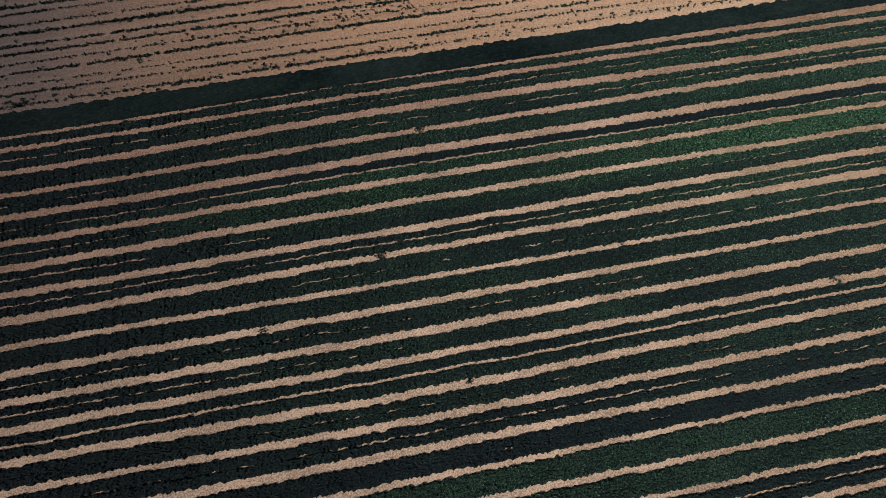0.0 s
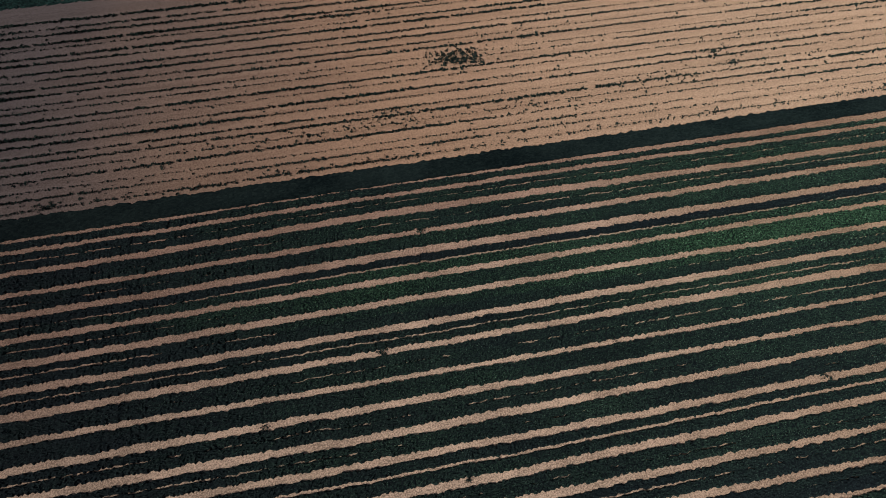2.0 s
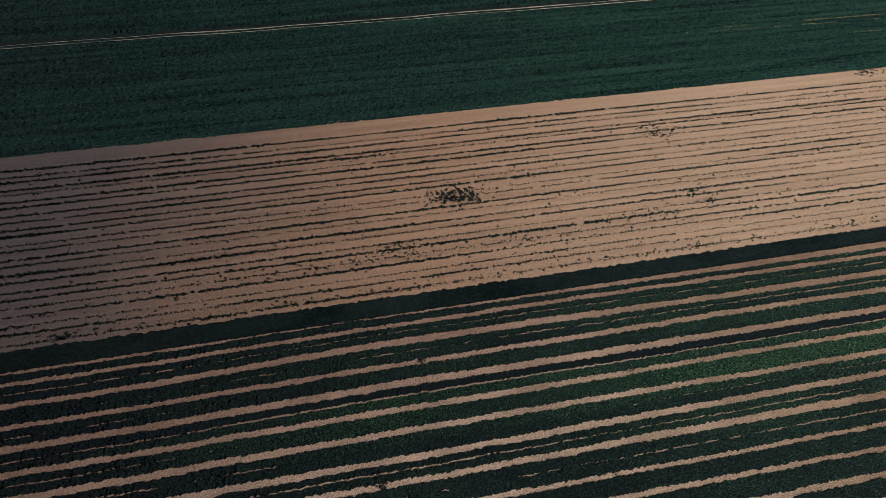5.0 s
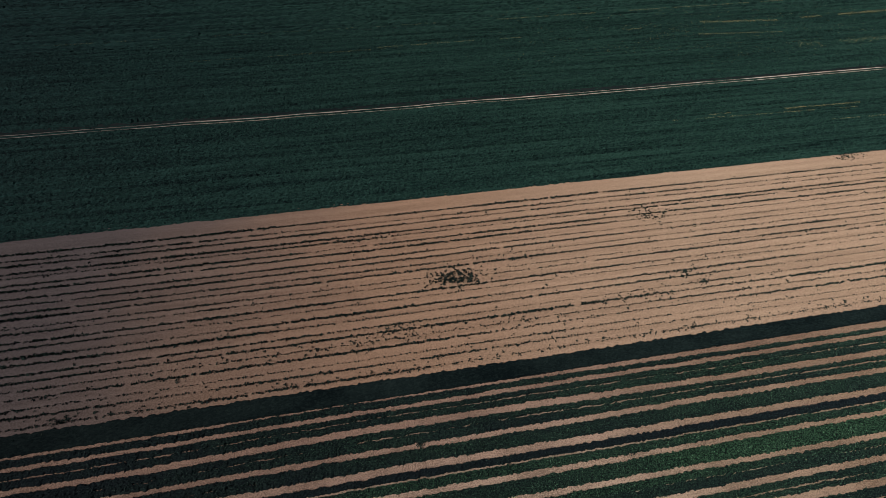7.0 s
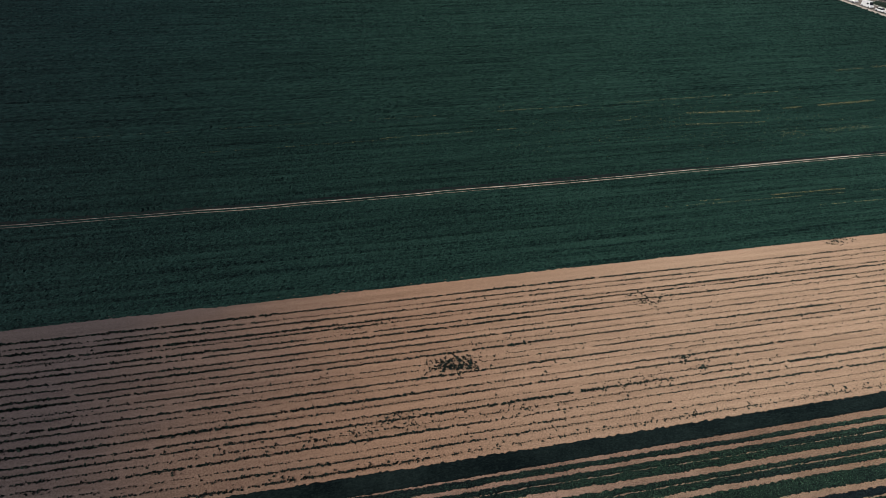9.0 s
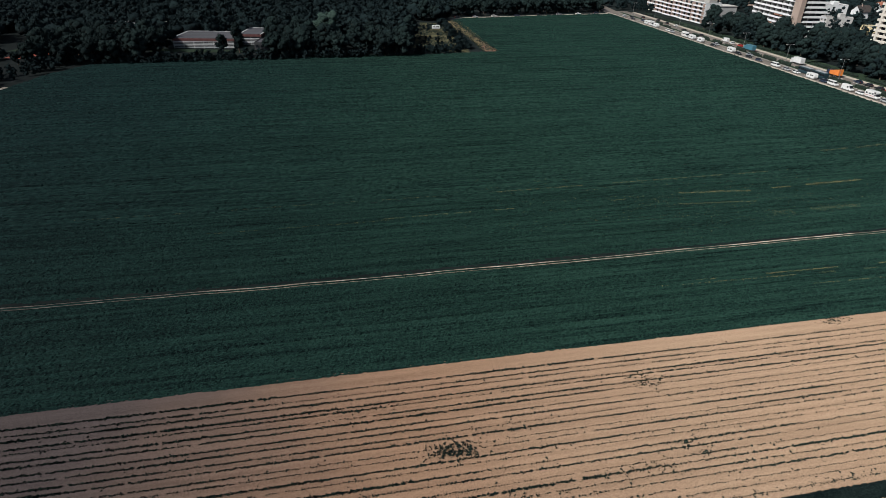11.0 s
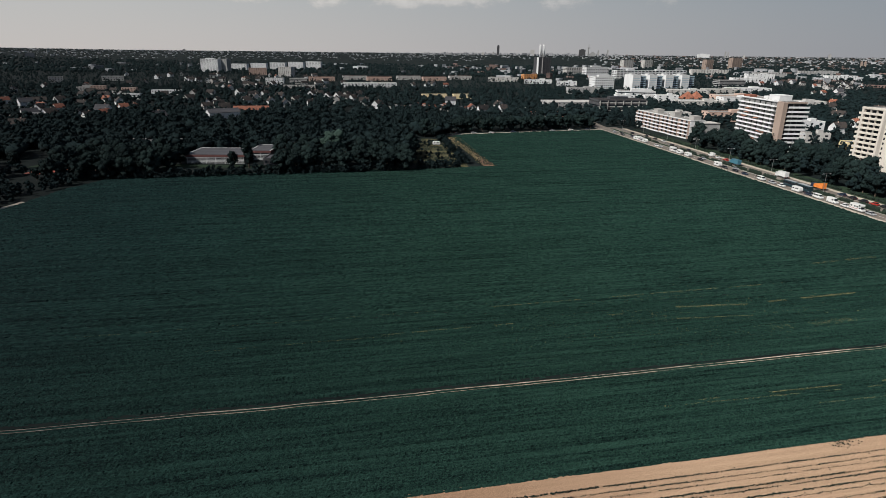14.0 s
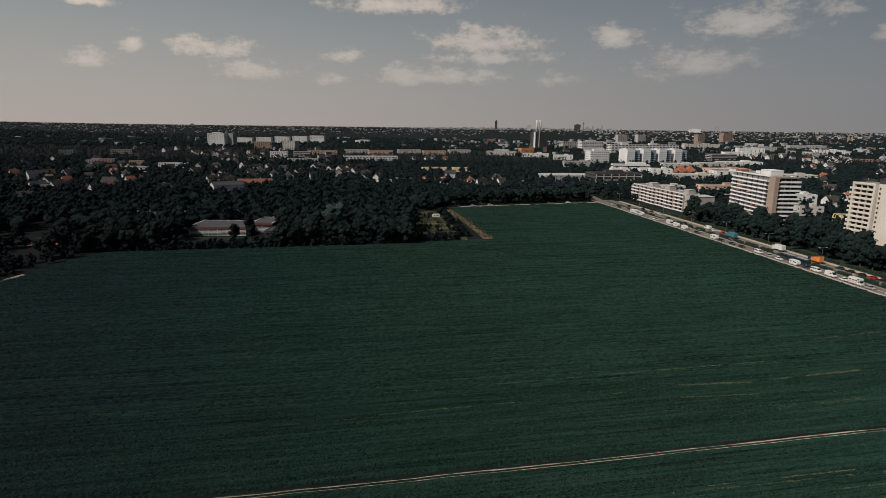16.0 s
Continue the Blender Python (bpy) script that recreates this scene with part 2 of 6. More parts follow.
BED_LEAF = mat("bed_leaves", (0.0022, 0.0062, 0.0052), (0.040, 0.088, 0.047), 0.85, 0.10, 7.5, (0.6, 1, 1), 0.8, 6.5, spec=0.05, fine_share=0.85, per_island=0.5, spread=(0.46, 0.62), even=True, skew=2.6, ease=0.26, leaf_tone=((0.0048, 0.0072, 0.0088), (0.0125, 0.0200, 0.0215)))
# brighter copy of the leaf colour: sunlit glints painted onto the tips
BED_LIT_TIP = mat("bed_lit_leaf_tips", (0.040, 0.086, 0.048), (0.150, 0.260, 0.160), 0.7, 0.2, 8.0, spec=0.1, per_island=0.8, ease=0.4, leaf_tone=((0.0075, 0.0115, 0.0130), (0.034, 0.050, 0.050)))
# both ends of the field darkened in the leaf colour to look shaded
CROP_LEAF = mat("field_leaves", (0.0024, 0.0070, 0.0070), (0.0215, 0.0545, 0.0405), 0.85, 0.8, 5.0, (0.04, 1.3, 1), 0.9, 5.0, spec=0.05, fine_share=0.62, per_island=0.42, spread=(0.39, 0.62), even=True, skew=2.4, ease=0.10, shade_tint=(((0.76, 0.79, 0.98), -110, 60, 0.0), ((0.78, 0.76, 0.78), 175, 90, -0.3)))
VERGE_LEAF = mat("verge_grass", (0.0026, 0.0056, 0.0062), (0.0145, 0.0235, 0.0215), 0.9, 0.22, 8.0, (0.5, 1, 1), 0.5, 8.0, spec=0.04, per_island=0.5, skew=2.4, spread=(0.38, 0.74), even=True, ease=0.3)
PLANT_LEAF = mat("seedling_leaves", (0.007, 0.014, 0.0125), (0.023, 0.038, 0.030), 0.8, 2.0, 20.0, per_island=0.6, spec=0.06)
WEED_LEAF = mat("weed_leaves", (0.010, 0.017, 0.015), (0.033, 0.044, 0.035), 0.8, 2.0, 20.0, per_island=0.6, spec=0.06)
STRAW_LEAF = mat("yellowed_leaves", (0.11, 0.115, 0.050), (0.32, 0.27, 0.13), 0.85, 0.5, 4.0, per_island=0.8, spec=0.05)
DRY_GRASS = mat("dry_grass", (0.10, 0.078, 0.047), (0.24, 0.18, 0.105), 0.9, 0.1, 2.0, bump=0.5, spec=0.1)
YARD_GRASS = mat("yard_grass", (0.012, 0.018, 0.012), (0.11, 0.10, 0.055), 0.9, 0.12, 1.5, bump=0.5, spec=0.05, spread=(0.4, 0.62))
# land and woods
LAND = mat("rough_land", (0.004, 0.007, 0.0075), (0.015, 0.020, 0.018), 0.9, 0.012, 0.15, bump=0.3, spec=0.1)
LEAF = mat("tree_leaves", (0.0055, 0.0108, 0.0118), (0.021, 0.036, 0.033), 0.9, 0.35, 1.8, per_object=0.5, bump=0.5, bump_scale=2.2, spec=0.05, ease=0.65, fine_share=0.65, dist=0.3)
LEAF_PALE = mat("pale_tree_leaves", (0.016, 0.032, 0.027), (0.056, 0.088, 0.072), 0.9, 0.35, 2.2, per_object=0.4, bump=0.5, bump_scale=2.2, spec=0.05, ease=0.5, fine_share=0.6, dist=0.3)
WOODS = mat("woodland_leaves", (0.0055, 0.0110, 0.0128), (0.0185, 0.0320, 0.0325), 0.9, 0.10, 1.1, per_island=0.35, bump=0.5, bump_scale=1.6, spec=0.05, ease=0.74, fine_share=0.65, dist=0.3)
BARK = mat("bark", (0.05, 0.04, 0.03), (0.14, 0.11, 0.08), 0.9, 3.0, 20.0, (1, 1, 0.2), 0.5)
HEDGE = mat("hedge_leaves", (0.007, 0.014, 0.011), (0.024, 0.040, 0.026), 0.7, 0.6, 5.0, bump=0.6, bump_scale=5.0, spec=0.2, ease=0.5)
LAWN = mat("mown_grass", (0.010, 0.020, 0.013), (0.030, 0.046, 0.027), 0.85, 0.15, 3.0, bump=0.3, spec=0.1)
# streets
ASPHALT = mat("asphalt", (0.088, 0.076, 0.066), (0.165, 0.143, 0.122), 0.85, 0.12, 8.0, (1, 0.25, 1), 0.2, 20.0, turn=8.0)
PAVING = mat("pale_paving", (0.26, 0.22, 0.18), (0.42, 0.37, 0.31), 0.85, 0.3, 4.0, bump=0.2)
KERB = mat("kerb_stone", (0.28, 0.27, 0.25), (0.45, 0.43, 0.40), 0.8, 1.0, 8.0)
PAINT_LINE = mat("road_paint", (0.55, 0.55, 0.53), (0.75, 0.75, 0.73), 0.7, 1.0, 9.0)
TENNIS = mat("red_court", (0.28, 0.075, 0.055), (0.40, 0.12, 0.085), 0.9, 0.3, 3.0)
GRAVEL = mat("gravel", (0.12, 0.11, 0.10), (0.26, 0.24, 0.21), 0.9, 0.2, 2.0, bump=0.4)
# buildings
WHITE = mat("white_render", (0.535, 0.543, 0.545), (0.71, 0.715, 0.715), 0.85, 0.12, 2.0, (1, 1, 0.4), spec=0.2)
CREAM = mat("cream_render", (0.38, 0.372, 0.357), (0.52, 0.508, 0.487), 0.85, 0.12, 2.0, (1, 1, 0.4), spec=0.2)
TOWERWALL = mat("warm_cream_render", (0.49, 0.455, 0.405), (0.63, 0.59, 0.53), 0.85, 0.12, 2.0, (1, 1, 0.4), spec=0.2)
BEIGE = mat("beige_panel", (0.265, 0.205, 0.170), (0.365, 0.290, 0.245), 0.85, 0.15, 2.5, (1, 1, 0.3), spec=0.2)
GREYWALL = mat("grey_render", (0.26, 0.26, 0.26), (0.40, 0.40, 0.39), 0.85, 0.12, 2.0, (1, 1, 0.4), spec=0.2)
DARKWALL = mat("dark_cladding", (0.035, 0.036, 0.040), (0.075, 0.075, 0.080), 0.6, 0.2, 3.0, spec=0.4)
PINKWALL = mat("pinkish_render", (0.40, 0.28, 0.23), (0.56, 0.42, 0.35), 0.85, 0.12, 2.0, spec=0.2)
YELLOWWALL = mat("ochre_render", (0.62, 0.50, 0.28), (0.76, 0.65, 0.42), 0.85, 0.12, 2.0, spec=0.2)
ORANGEWALL = mat("orange_cladding", (0.42, 0.19, 0.07), (0.58, 0.29, 0.12), 0.8, 0.2, 2.0, spec=0.2)
REDTILE = mat("red_roof_tiles", (0.14, 0.050, 0.034), (0.36, 0.145, 0.090), 0.8, 0.25, 3.0, (1, 1, 1), 0.4, 4.0, per_object=0.7)
DARKTILE = mat("dark_roof_tiles", (0.018, 0.017, 0.018), (0.070, 0.060, 0.055), 0.8, 0.25, 3.0, (1, 1, 1), 0.4, 4.0, per_object=0.9, spec=0.15)
FLATROOF = mat("gravelled_roof", (0.13, 0.125, 0.118), (0.26, 0.25, 0.235), 0.9, 0.12, 3.0, bump=0.2)
PALEROOF = mat("pale_flat_roof", (0.29, 0.28, 0.265), (0.44, 0.43, 0.405), 0.85, 0.1, 2.0)
METALROOF = mat("grey_sheet_roof", (0.050, 0.050, 0.056), (0.10, 0.10, 0.108), 0.75, 0.15, 2.0, (0.2, 3, 1), spec=0.2)
REDFASCIA = mat("dull_red_fascia", (0.11, 0.045, 0.042), (0.18, 0.078, 0.072), 0.7, 0.4, 4.0)
BLUEFIN = mat("blue_grey_fins", (0.30, 0.40, 0.46), (0.46, 0.56, 0.62), 0.5, 0.5, 3.0, spec=0.4)
AWNING = mat("faded_red_awning", (0.34, 0.15, 0.10), (0.50, 0.27, 0.19), 0.85, 0.6, 6.0, per_object=0.5)
WINDOW = glass("window_glass")
STEEL = mat("galvanised_steel", (0.28, 0.28, 0.28), (0.42, 0.42, 0.42), 0.45, 2.0, 20.0, metal=0.7)
# vehicles
CARGLASS = glass("car_glass", (0.012, 0.014, 0.017), 0.05)
TYRE = mat("tyre_rubber", (0.015, 0.015, 0.015), (0.035, 0.035, 0.035), 0.85, 6.0, 30.0)
RIM = mat("wheel_rim", (0.30, 0.30, 0.31), (0.50, 0.50, 0.51), 0.35, 6.0, 30.0, metal=0.8)
LAMPGLASS = mat("lamp_glass", (0.55, 0.55, 0.55), (0.75, 0.75, 0.75), 0.15, 6.0, 30.0, spec=0.6)
TAILRED = mat("tail_lamp", (0.30, 0.02, 0.02), (0.42, 0.04, 0.04), 0.2, 6.0, 30.0, spec=0.6)


def paint(name, c):
    return mat(name, tuple(x * 0.85 for x in c), tuple(min(1, x * 1.1) for x in c), 0.28, 0.8, 9.0, spec=0.5)


CAR_WHITE, CAR_BLACK, CAR_GREY = paint("white_car_paint", (0.72, 0.72, 0.70)), paint("black_car_paint", (0.018, 0.019, 0.021)), paint("silver_car_paint", (0.36, 0.37, 0.38))
CAR_RED, CAR_BLUE, TRUCK_BLUE = paint("red_car_paint", (0.40, 0.035, 0.025)), paint("dark_blue_car_paint", (0.020, 0.032, 0.060)), paint("blue_truck_paint", (0.07, 0.19, 0.25))
BUS_TEAL = paint("dark_teal_bus_paint", (0.022, 0.045, 0.055))
TARP = mat("orange_tarpaulin", (0.52, 0.15, 0.03), (0.70, 0.25, 0.06), 0.6, 0.6, 4.0)


# ---- mesh tools ----
def mesh_from(name, verts, faces, material, smooth=False):
    me = bpy.data.meshes.new(name)
    me.from_pydata(verts, [], faces)
    me.materials.append(material)
    if smooth:
        me.polygons.foreach_set("use_smooth", [True] * len(me.polygons))
    me.update()
    return me


def add_mesh(name, me, parent=None, m=None, label=""):
    ob = new(name, me)
    if parent:
        ob.parent = parent
    if m is not None:
        ob.matrix_basis = m
    if label:
        ob["label"] = label
    return ob


def part(name, bm, material, parent=None, label="", smooth=False):
    me = bpy.data.meshes.new(name)
    bm.to_mesh(me)
    bm.free()
    me.materials.append(material)
    if smooth:
        me.polygons.foreach_set("use_smooth", [True] * len(me.polygons))
    return add_mesh(name, me, parent, None, label)


def box_into(bm, x0, x1, y0, y1, z0, z1, bevel=0.0):
    vs = bmesh.ops.create_cube(bm, size=1.0)["verts"]
    for v in vs:
        v.co = ((x0 + x1) / 2 + v.co.x * (x1 - x0), (y0 + y1) / 2 + v.co.y * (y1 - y0), (z0 + z1) / 2 + v.co.z * (z1 - z0))
    if bevel:
        es = list({e for v in vs for e in v.link_edges})
        bmesh.ops.bevel(bm, geom=es, offset=bevel, segments=1, affect="EDGES")


def boxes(*list_of):
    bm = bmesh.new()
    for b in list_of:
        box_into(bm, *b)
    return bm


def box_mesh(name, b, material, bevel=0.0):
    bm = bmesh.new()
    box_into(bm, *b, bevel=bevel)
    me = bpy.data.meshes.new(name)
    bm.to_mesh(me)
    bm.free()
    me.materials.append(material)
    return me


def empty(name, m, label, category, group="", kind=""):
    ob = new(name)
    ob.empty_display_size = 0.5
    ob.matrix_basis = m
    return tagged(ob, label, category, group, kind)


def lattice(seed, nx, ny):
    return np.random.RandomState(seed).rand(ny, nx)


def vnoise(x, y, seed):
    """Smooth value noise for arrays, one lump per unit."""
    g = lattice(seed, 257, 257)
    xi, yi = np.floor(x).astype(int), np.floor(y).astype(int)
    fx, fy = x - xi, y - yi
    fx, fy = fx * fx * (3 - 2 * fx), fy * fy * (3 - 2 * fy)
    a, b = g[yi % 257, xi % 257], g[yi % 257, (xi + 1) % 257]
    c, d = g[(yi + 1) % 257, xi % 257], g[(yi + 1) % 257, (xi + 1) % 257]
    return (a * (1 - fx) + b * fx) * (1 - fy) + (c * (1 - fx) + d * fx) * fy


def sheet(name, us, vs, height, material, keep=None, jitter=0.0, seed=5, smooth=False, split=False):
    """A height field over a grid; cells for which keep is False are left out. split: each cell is a leaf of its own."""
    U, V = np.meshgrid(us, vs)
    if jitter:
        rs = np.random.RandomState(seed)
        ju, jv = jitter if isinstance(jitter, tuple) else (jitter, jitter)
        U = U + (rs.rand(*U.shape) - 0.5) * ju
        V = V + (rs.rand(*U.shape) - 0.5) * jv
    Z = height(U, V)
    ny, nx = U.shape
    idx = np.arange(nx * ny).reshape(ny, nx)
    f = np.stack([idx[:-1, :-1], idx[:-1, 1:], idx[1:, 1:], idx[1:, :-1]], -1).reshape(-1, 4)
    if keep is not None:
        k = keep(U, V, Z)
        f = f[(k[:-1, :-1] | k[:-1, 1:] | k[1:, 1:] | k[1:, :-1]).reshape(-1)]
    used = np.unique(f)
    remap = np.zeros(nx * ny, int)
    remap[used] = np.arange(len(used))
    co = np.stack([U.reshape(-1), V.reshape(-1), Z.reshape(-1)], 1)[used]
    f = remap[f]
    if split:
        co, f = co[f.reshape(-1)], np.arange(f.size).reshape(-1, 4)
    me = bpy.data.meshes.new(name)
    me.vertices.add(len(co))
    me.vertices.foreach_set("co", co.reshape(-1))
    me.loops.add(f.size)
    me.loops.foreach_set("vertex_index", f.reshape(-1))
    me.polygons.add(len(f))
    me.polygons.foreach_set("loop_start", np.arange(0, f.size, 4))
    me.polygons.foreach_set("use_smooth", np.full(len(f), smooth))
    me.update(calc_edges=True)
    me.materials.append(material)
    return me


ICO_BM = bmesh.new()
bmesh.ops.create_icosphere(ICO_BM, subdivisions=1, radius=1.0)
ICO_V = np.array([v.co[:] for v in ICO_BM.verts])
ICO_BM.verts.index_update()
ICO_F = np.array([[v.index for v in f.verts] for f in ICO_BM.faces])
ICO_BM.free()


def lumps(rs, centres, sizes, rough=0.25):
    """Vertices and faces of many uneven lumps."""
    n = len(centres)
    V = ICO_V[None] * (1 + (rs.rand(n, len(ICO_V), 1) - 0.5) * 2 * rough) * sizes[:, None, :] + centres[:, None, :]
    F = ICO_F[None] + (np.arange(n) * len(ICO_V))[:, None, None]
    return V.reshape(-1, 3), F.reshape(-1, 3)


def leaves(rs, centres, size):
    """A small bent leaf spray (two triangles) at each centre."""
    n = len(centres)
    a, b = rs.normal(size=(n, 3)), rs.normal(size=(n, 3))
    a /= np.linalg.norm(a, axis=1)[:, None]
    b -= a * (a * b).sum(1)[:, None]
    b /= np.linalg.norm(b, axis=1)[:, None]
    s = (size * (0.6 + 0.8 * rs.rand(n)))[:, None]
    up = np.array([[0, 0, 0.25]]) * s
    V = np.stack([centres - a * s, centres + b * s * 0.6 + up, centres + a * s, centres - b * s * 0.6 + up], 1)
    k = (np.arange(n) * 4)[:, None]
    F = np.concatenate([k + [[0, 1, 2]], k + [[0, 2, 3]]], 0)
    return V.reshape(-1, 3), F


def tri_mesh(name, V, F, material, smooth=False):
    me = bpy.data.meshes.new(name)
    me.vertices.add(len(V))
    me.vertices.foreach_set("co", np.ascontiguousarray(V, dtype=np.float32).reshape(-1))
    me.loops.add(F.size)
    me.loops.foreach_set("vertex_index", np.ascontiguousarray(F, dtype=np.int32).reshape(-1))
    me.polygons.add(len(F))
    me.polygons.foreach_set("loop_start", np.arange(0, F.size, F.shape[1]))
    me.polygons.foreach_set("use_smooth", np.full(len(F), smooth))
    me.update(calc_edges=True)
    me.materials.append(material)
    return me


def join(parts):
    V, F, o = [], [], 0
    for v, f in parts:
        V.append(v)
        F.append(f + o)
        o += len(v)
    return np.concatenate(V), np.concatenate(F)

# ---- the land ----
FIELD_TURN = 11.1  # the crop rows run this far round from the x axis
FIELD = pose(0, 0, 0, 0, 0, FIELD_TURN)


def land_height(x, y):
    d = np.hypot(x, y)
    k = np.clip((d - 2700) / 2400, 0, 1)
    hill = np.clip((np.hypot(x + 3300, y - 3600) - 1300) / -900, 0, 1)
    return 54.0 * k * k * (3 - 2 * k) + 8 * hill * k - 0.05


gs = np.unique(np.concatenate([np.linspace(-5600, -2500, 20), np.linspace(-2500, 2500, 41), np.linspace(2500, 5600, 20)]))
ground = tagged(new("ground", sheet("ground", gs, gs, land_height, LAND, smooth=True)), "dark rough green land reaching to the horizon", "ground", kind="structure")

soil_flat = lambda z: (lambda U, V: np.full_like(U, z))


def field_thing(name, me, label, category, kind="stuff", group=""):
    ob = new(name, me)
    ob.matrix_basis = FIELD
    return tagged(ob, label, category, group, kind)


# striped field: soil, then the leafy beds
STRIPE_LEAN = -0.0105  # the beds run a touch flatter than the field's edge


def bed_line(u, v0, seed, wob=0.10):
    return v0 + STRIPE_LEAN * u + (vnoise(u * 0.35 + 40, u * 0 + seed * 3.7, 11) - 0.5) * wob + (vnoise(u * 0.045 + 20, u * 0 + seed * 1.9, 12) - 0.5) * 0.14


def clod(U, V, amp, s=0.5, seed=3):
    return (vnoise(U / s + 90, V / s + 90, seed) - 0.5) * amp + (vnoise(U * 2.3 / s + 30, V * 2.3 / s + 50, seed + 1) - 0.5) * amp * 0.5


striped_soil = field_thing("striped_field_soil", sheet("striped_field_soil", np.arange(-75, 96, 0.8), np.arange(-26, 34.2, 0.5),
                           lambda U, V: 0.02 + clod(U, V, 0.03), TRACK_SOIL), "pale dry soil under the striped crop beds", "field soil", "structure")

# bare tracks: their middle line and half width towards the left end, in the middle and towards the right end of the field
TRACK_ENDS = (-31.0, 4.0, 45.0)
TRACKS = [((33.35, 33.98, 33.83), (0.09, 0.18, 0.13)), ((32.12, 32.66, 32.80), (0.23, 0.27, 0.28)), ((29.75, 30.48, 30.32), (0.31, 0.40, 0.38)), ((27.46, 27.92, 28.05), (0.25, 0.29, 0.33)),
          ((25.30, 25.70, 25.68), (0.35, 0.40, 0.36)), ((22.84, 23.02, 23.12), (0.31, 0.30, 0.26)), ((20.53, 20.82, 20.78), (0.35, 0.29, 0.28)), ((18.16, 18.30, 18.46), (0.33, 0.32, 0.30)),
          ((15.94, 16.12, 16.33), (0.37, 0.26, 0.38)), ((13.63, 13.48, 13.54), (0.26, 0.22, 0.20)), ((11.39, 11.42, 11.41), (0.34, 0.29, 0.21)), ((9.15, 8.96, 9.18), (0.31, 0.34, 0.27)),
          ((6.97, 6.82, 6.92), (0.33, 0.28, 0.34)), ((4.46, 4.06, 4.42), (0.32, 0.33, 0.30)), ((2.40, 1.98, 2.13), (0.24, 0.31, 0.25)), ((-0.10, -0.20, -0.32), (0.32, 0.31, 0.23)),
          ((-2.35, -2.46, -2.36), (0.26, 0.21, 0.18)), ((-4.60, -4.68, -4.76), (0.28, 0.26, 0.21)), ((-6.9, -6.97, -7.04), (0.28, 0.26, 0.17)), ((-9.2, -9.25, -9.3), (0.3, 0.3, 0.22)), ((-11.6, -11.6, -11.6), (0.3, 0.3, 0.25)), ((-13.9, -13.9, -13.9), (0.3, 0.3, 0.3))]
# each bed: the seam between its two plant rows (share of the bed from its lower edge; how open it is at the three
# places), then the leaf tone of the upper and the lower row
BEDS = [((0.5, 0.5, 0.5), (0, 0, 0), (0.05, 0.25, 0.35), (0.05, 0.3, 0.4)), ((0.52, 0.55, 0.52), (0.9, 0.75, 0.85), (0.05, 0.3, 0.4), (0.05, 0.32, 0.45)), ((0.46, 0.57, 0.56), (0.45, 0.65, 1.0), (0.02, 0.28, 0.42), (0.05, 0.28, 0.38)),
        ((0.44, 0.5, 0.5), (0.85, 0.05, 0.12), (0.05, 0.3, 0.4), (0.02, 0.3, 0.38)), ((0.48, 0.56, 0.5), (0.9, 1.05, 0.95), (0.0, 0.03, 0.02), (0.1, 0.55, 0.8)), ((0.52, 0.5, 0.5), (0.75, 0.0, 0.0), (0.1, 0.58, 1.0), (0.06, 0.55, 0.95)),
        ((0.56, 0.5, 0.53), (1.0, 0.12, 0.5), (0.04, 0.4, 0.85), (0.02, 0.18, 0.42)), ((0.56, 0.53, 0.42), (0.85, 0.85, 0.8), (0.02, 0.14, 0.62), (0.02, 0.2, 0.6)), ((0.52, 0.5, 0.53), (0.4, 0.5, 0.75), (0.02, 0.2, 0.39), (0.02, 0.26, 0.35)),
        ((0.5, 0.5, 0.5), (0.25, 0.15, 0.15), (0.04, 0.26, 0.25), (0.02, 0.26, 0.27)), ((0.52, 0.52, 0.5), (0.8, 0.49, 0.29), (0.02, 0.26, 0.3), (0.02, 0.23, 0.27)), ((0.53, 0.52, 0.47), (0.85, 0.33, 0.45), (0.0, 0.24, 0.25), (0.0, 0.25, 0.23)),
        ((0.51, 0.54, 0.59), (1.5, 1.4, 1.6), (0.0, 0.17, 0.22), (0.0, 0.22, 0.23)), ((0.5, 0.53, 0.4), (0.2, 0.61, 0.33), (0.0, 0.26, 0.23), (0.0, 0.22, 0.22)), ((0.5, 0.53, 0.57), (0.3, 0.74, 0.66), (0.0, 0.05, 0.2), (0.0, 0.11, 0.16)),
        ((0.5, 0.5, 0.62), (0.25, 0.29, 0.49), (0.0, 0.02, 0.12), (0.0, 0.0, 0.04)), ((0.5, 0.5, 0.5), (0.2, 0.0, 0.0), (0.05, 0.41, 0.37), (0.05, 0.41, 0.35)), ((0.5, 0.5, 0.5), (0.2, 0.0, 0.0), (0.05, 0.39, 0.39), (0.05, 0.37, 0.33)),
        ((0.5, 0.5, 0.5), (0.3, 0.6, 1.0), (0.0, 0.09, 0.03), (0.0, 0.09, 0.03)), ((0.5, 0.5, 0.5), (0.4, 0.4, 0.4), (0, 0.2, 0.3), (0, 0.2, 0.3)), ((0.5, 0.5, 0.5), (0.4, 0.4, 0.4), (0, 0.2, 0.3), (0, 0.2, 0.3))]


def along(u, three):
    """A smooth curve through three values along the field, held beyond its ends."""
    a, b, c = TRACK_ENDS
    x = np.clip(u, a - 16, c + 30)
    f = np.clip((x - a) / (b - a), 0, 1)
    g = np.clip((x - b) / (c - b), 0, 1)
    return three[0] + (three[1] - three[0]) * f * f * (3 - 2 * f) + (three[2] - three[1]) * g * g * (3 - 2 * g)


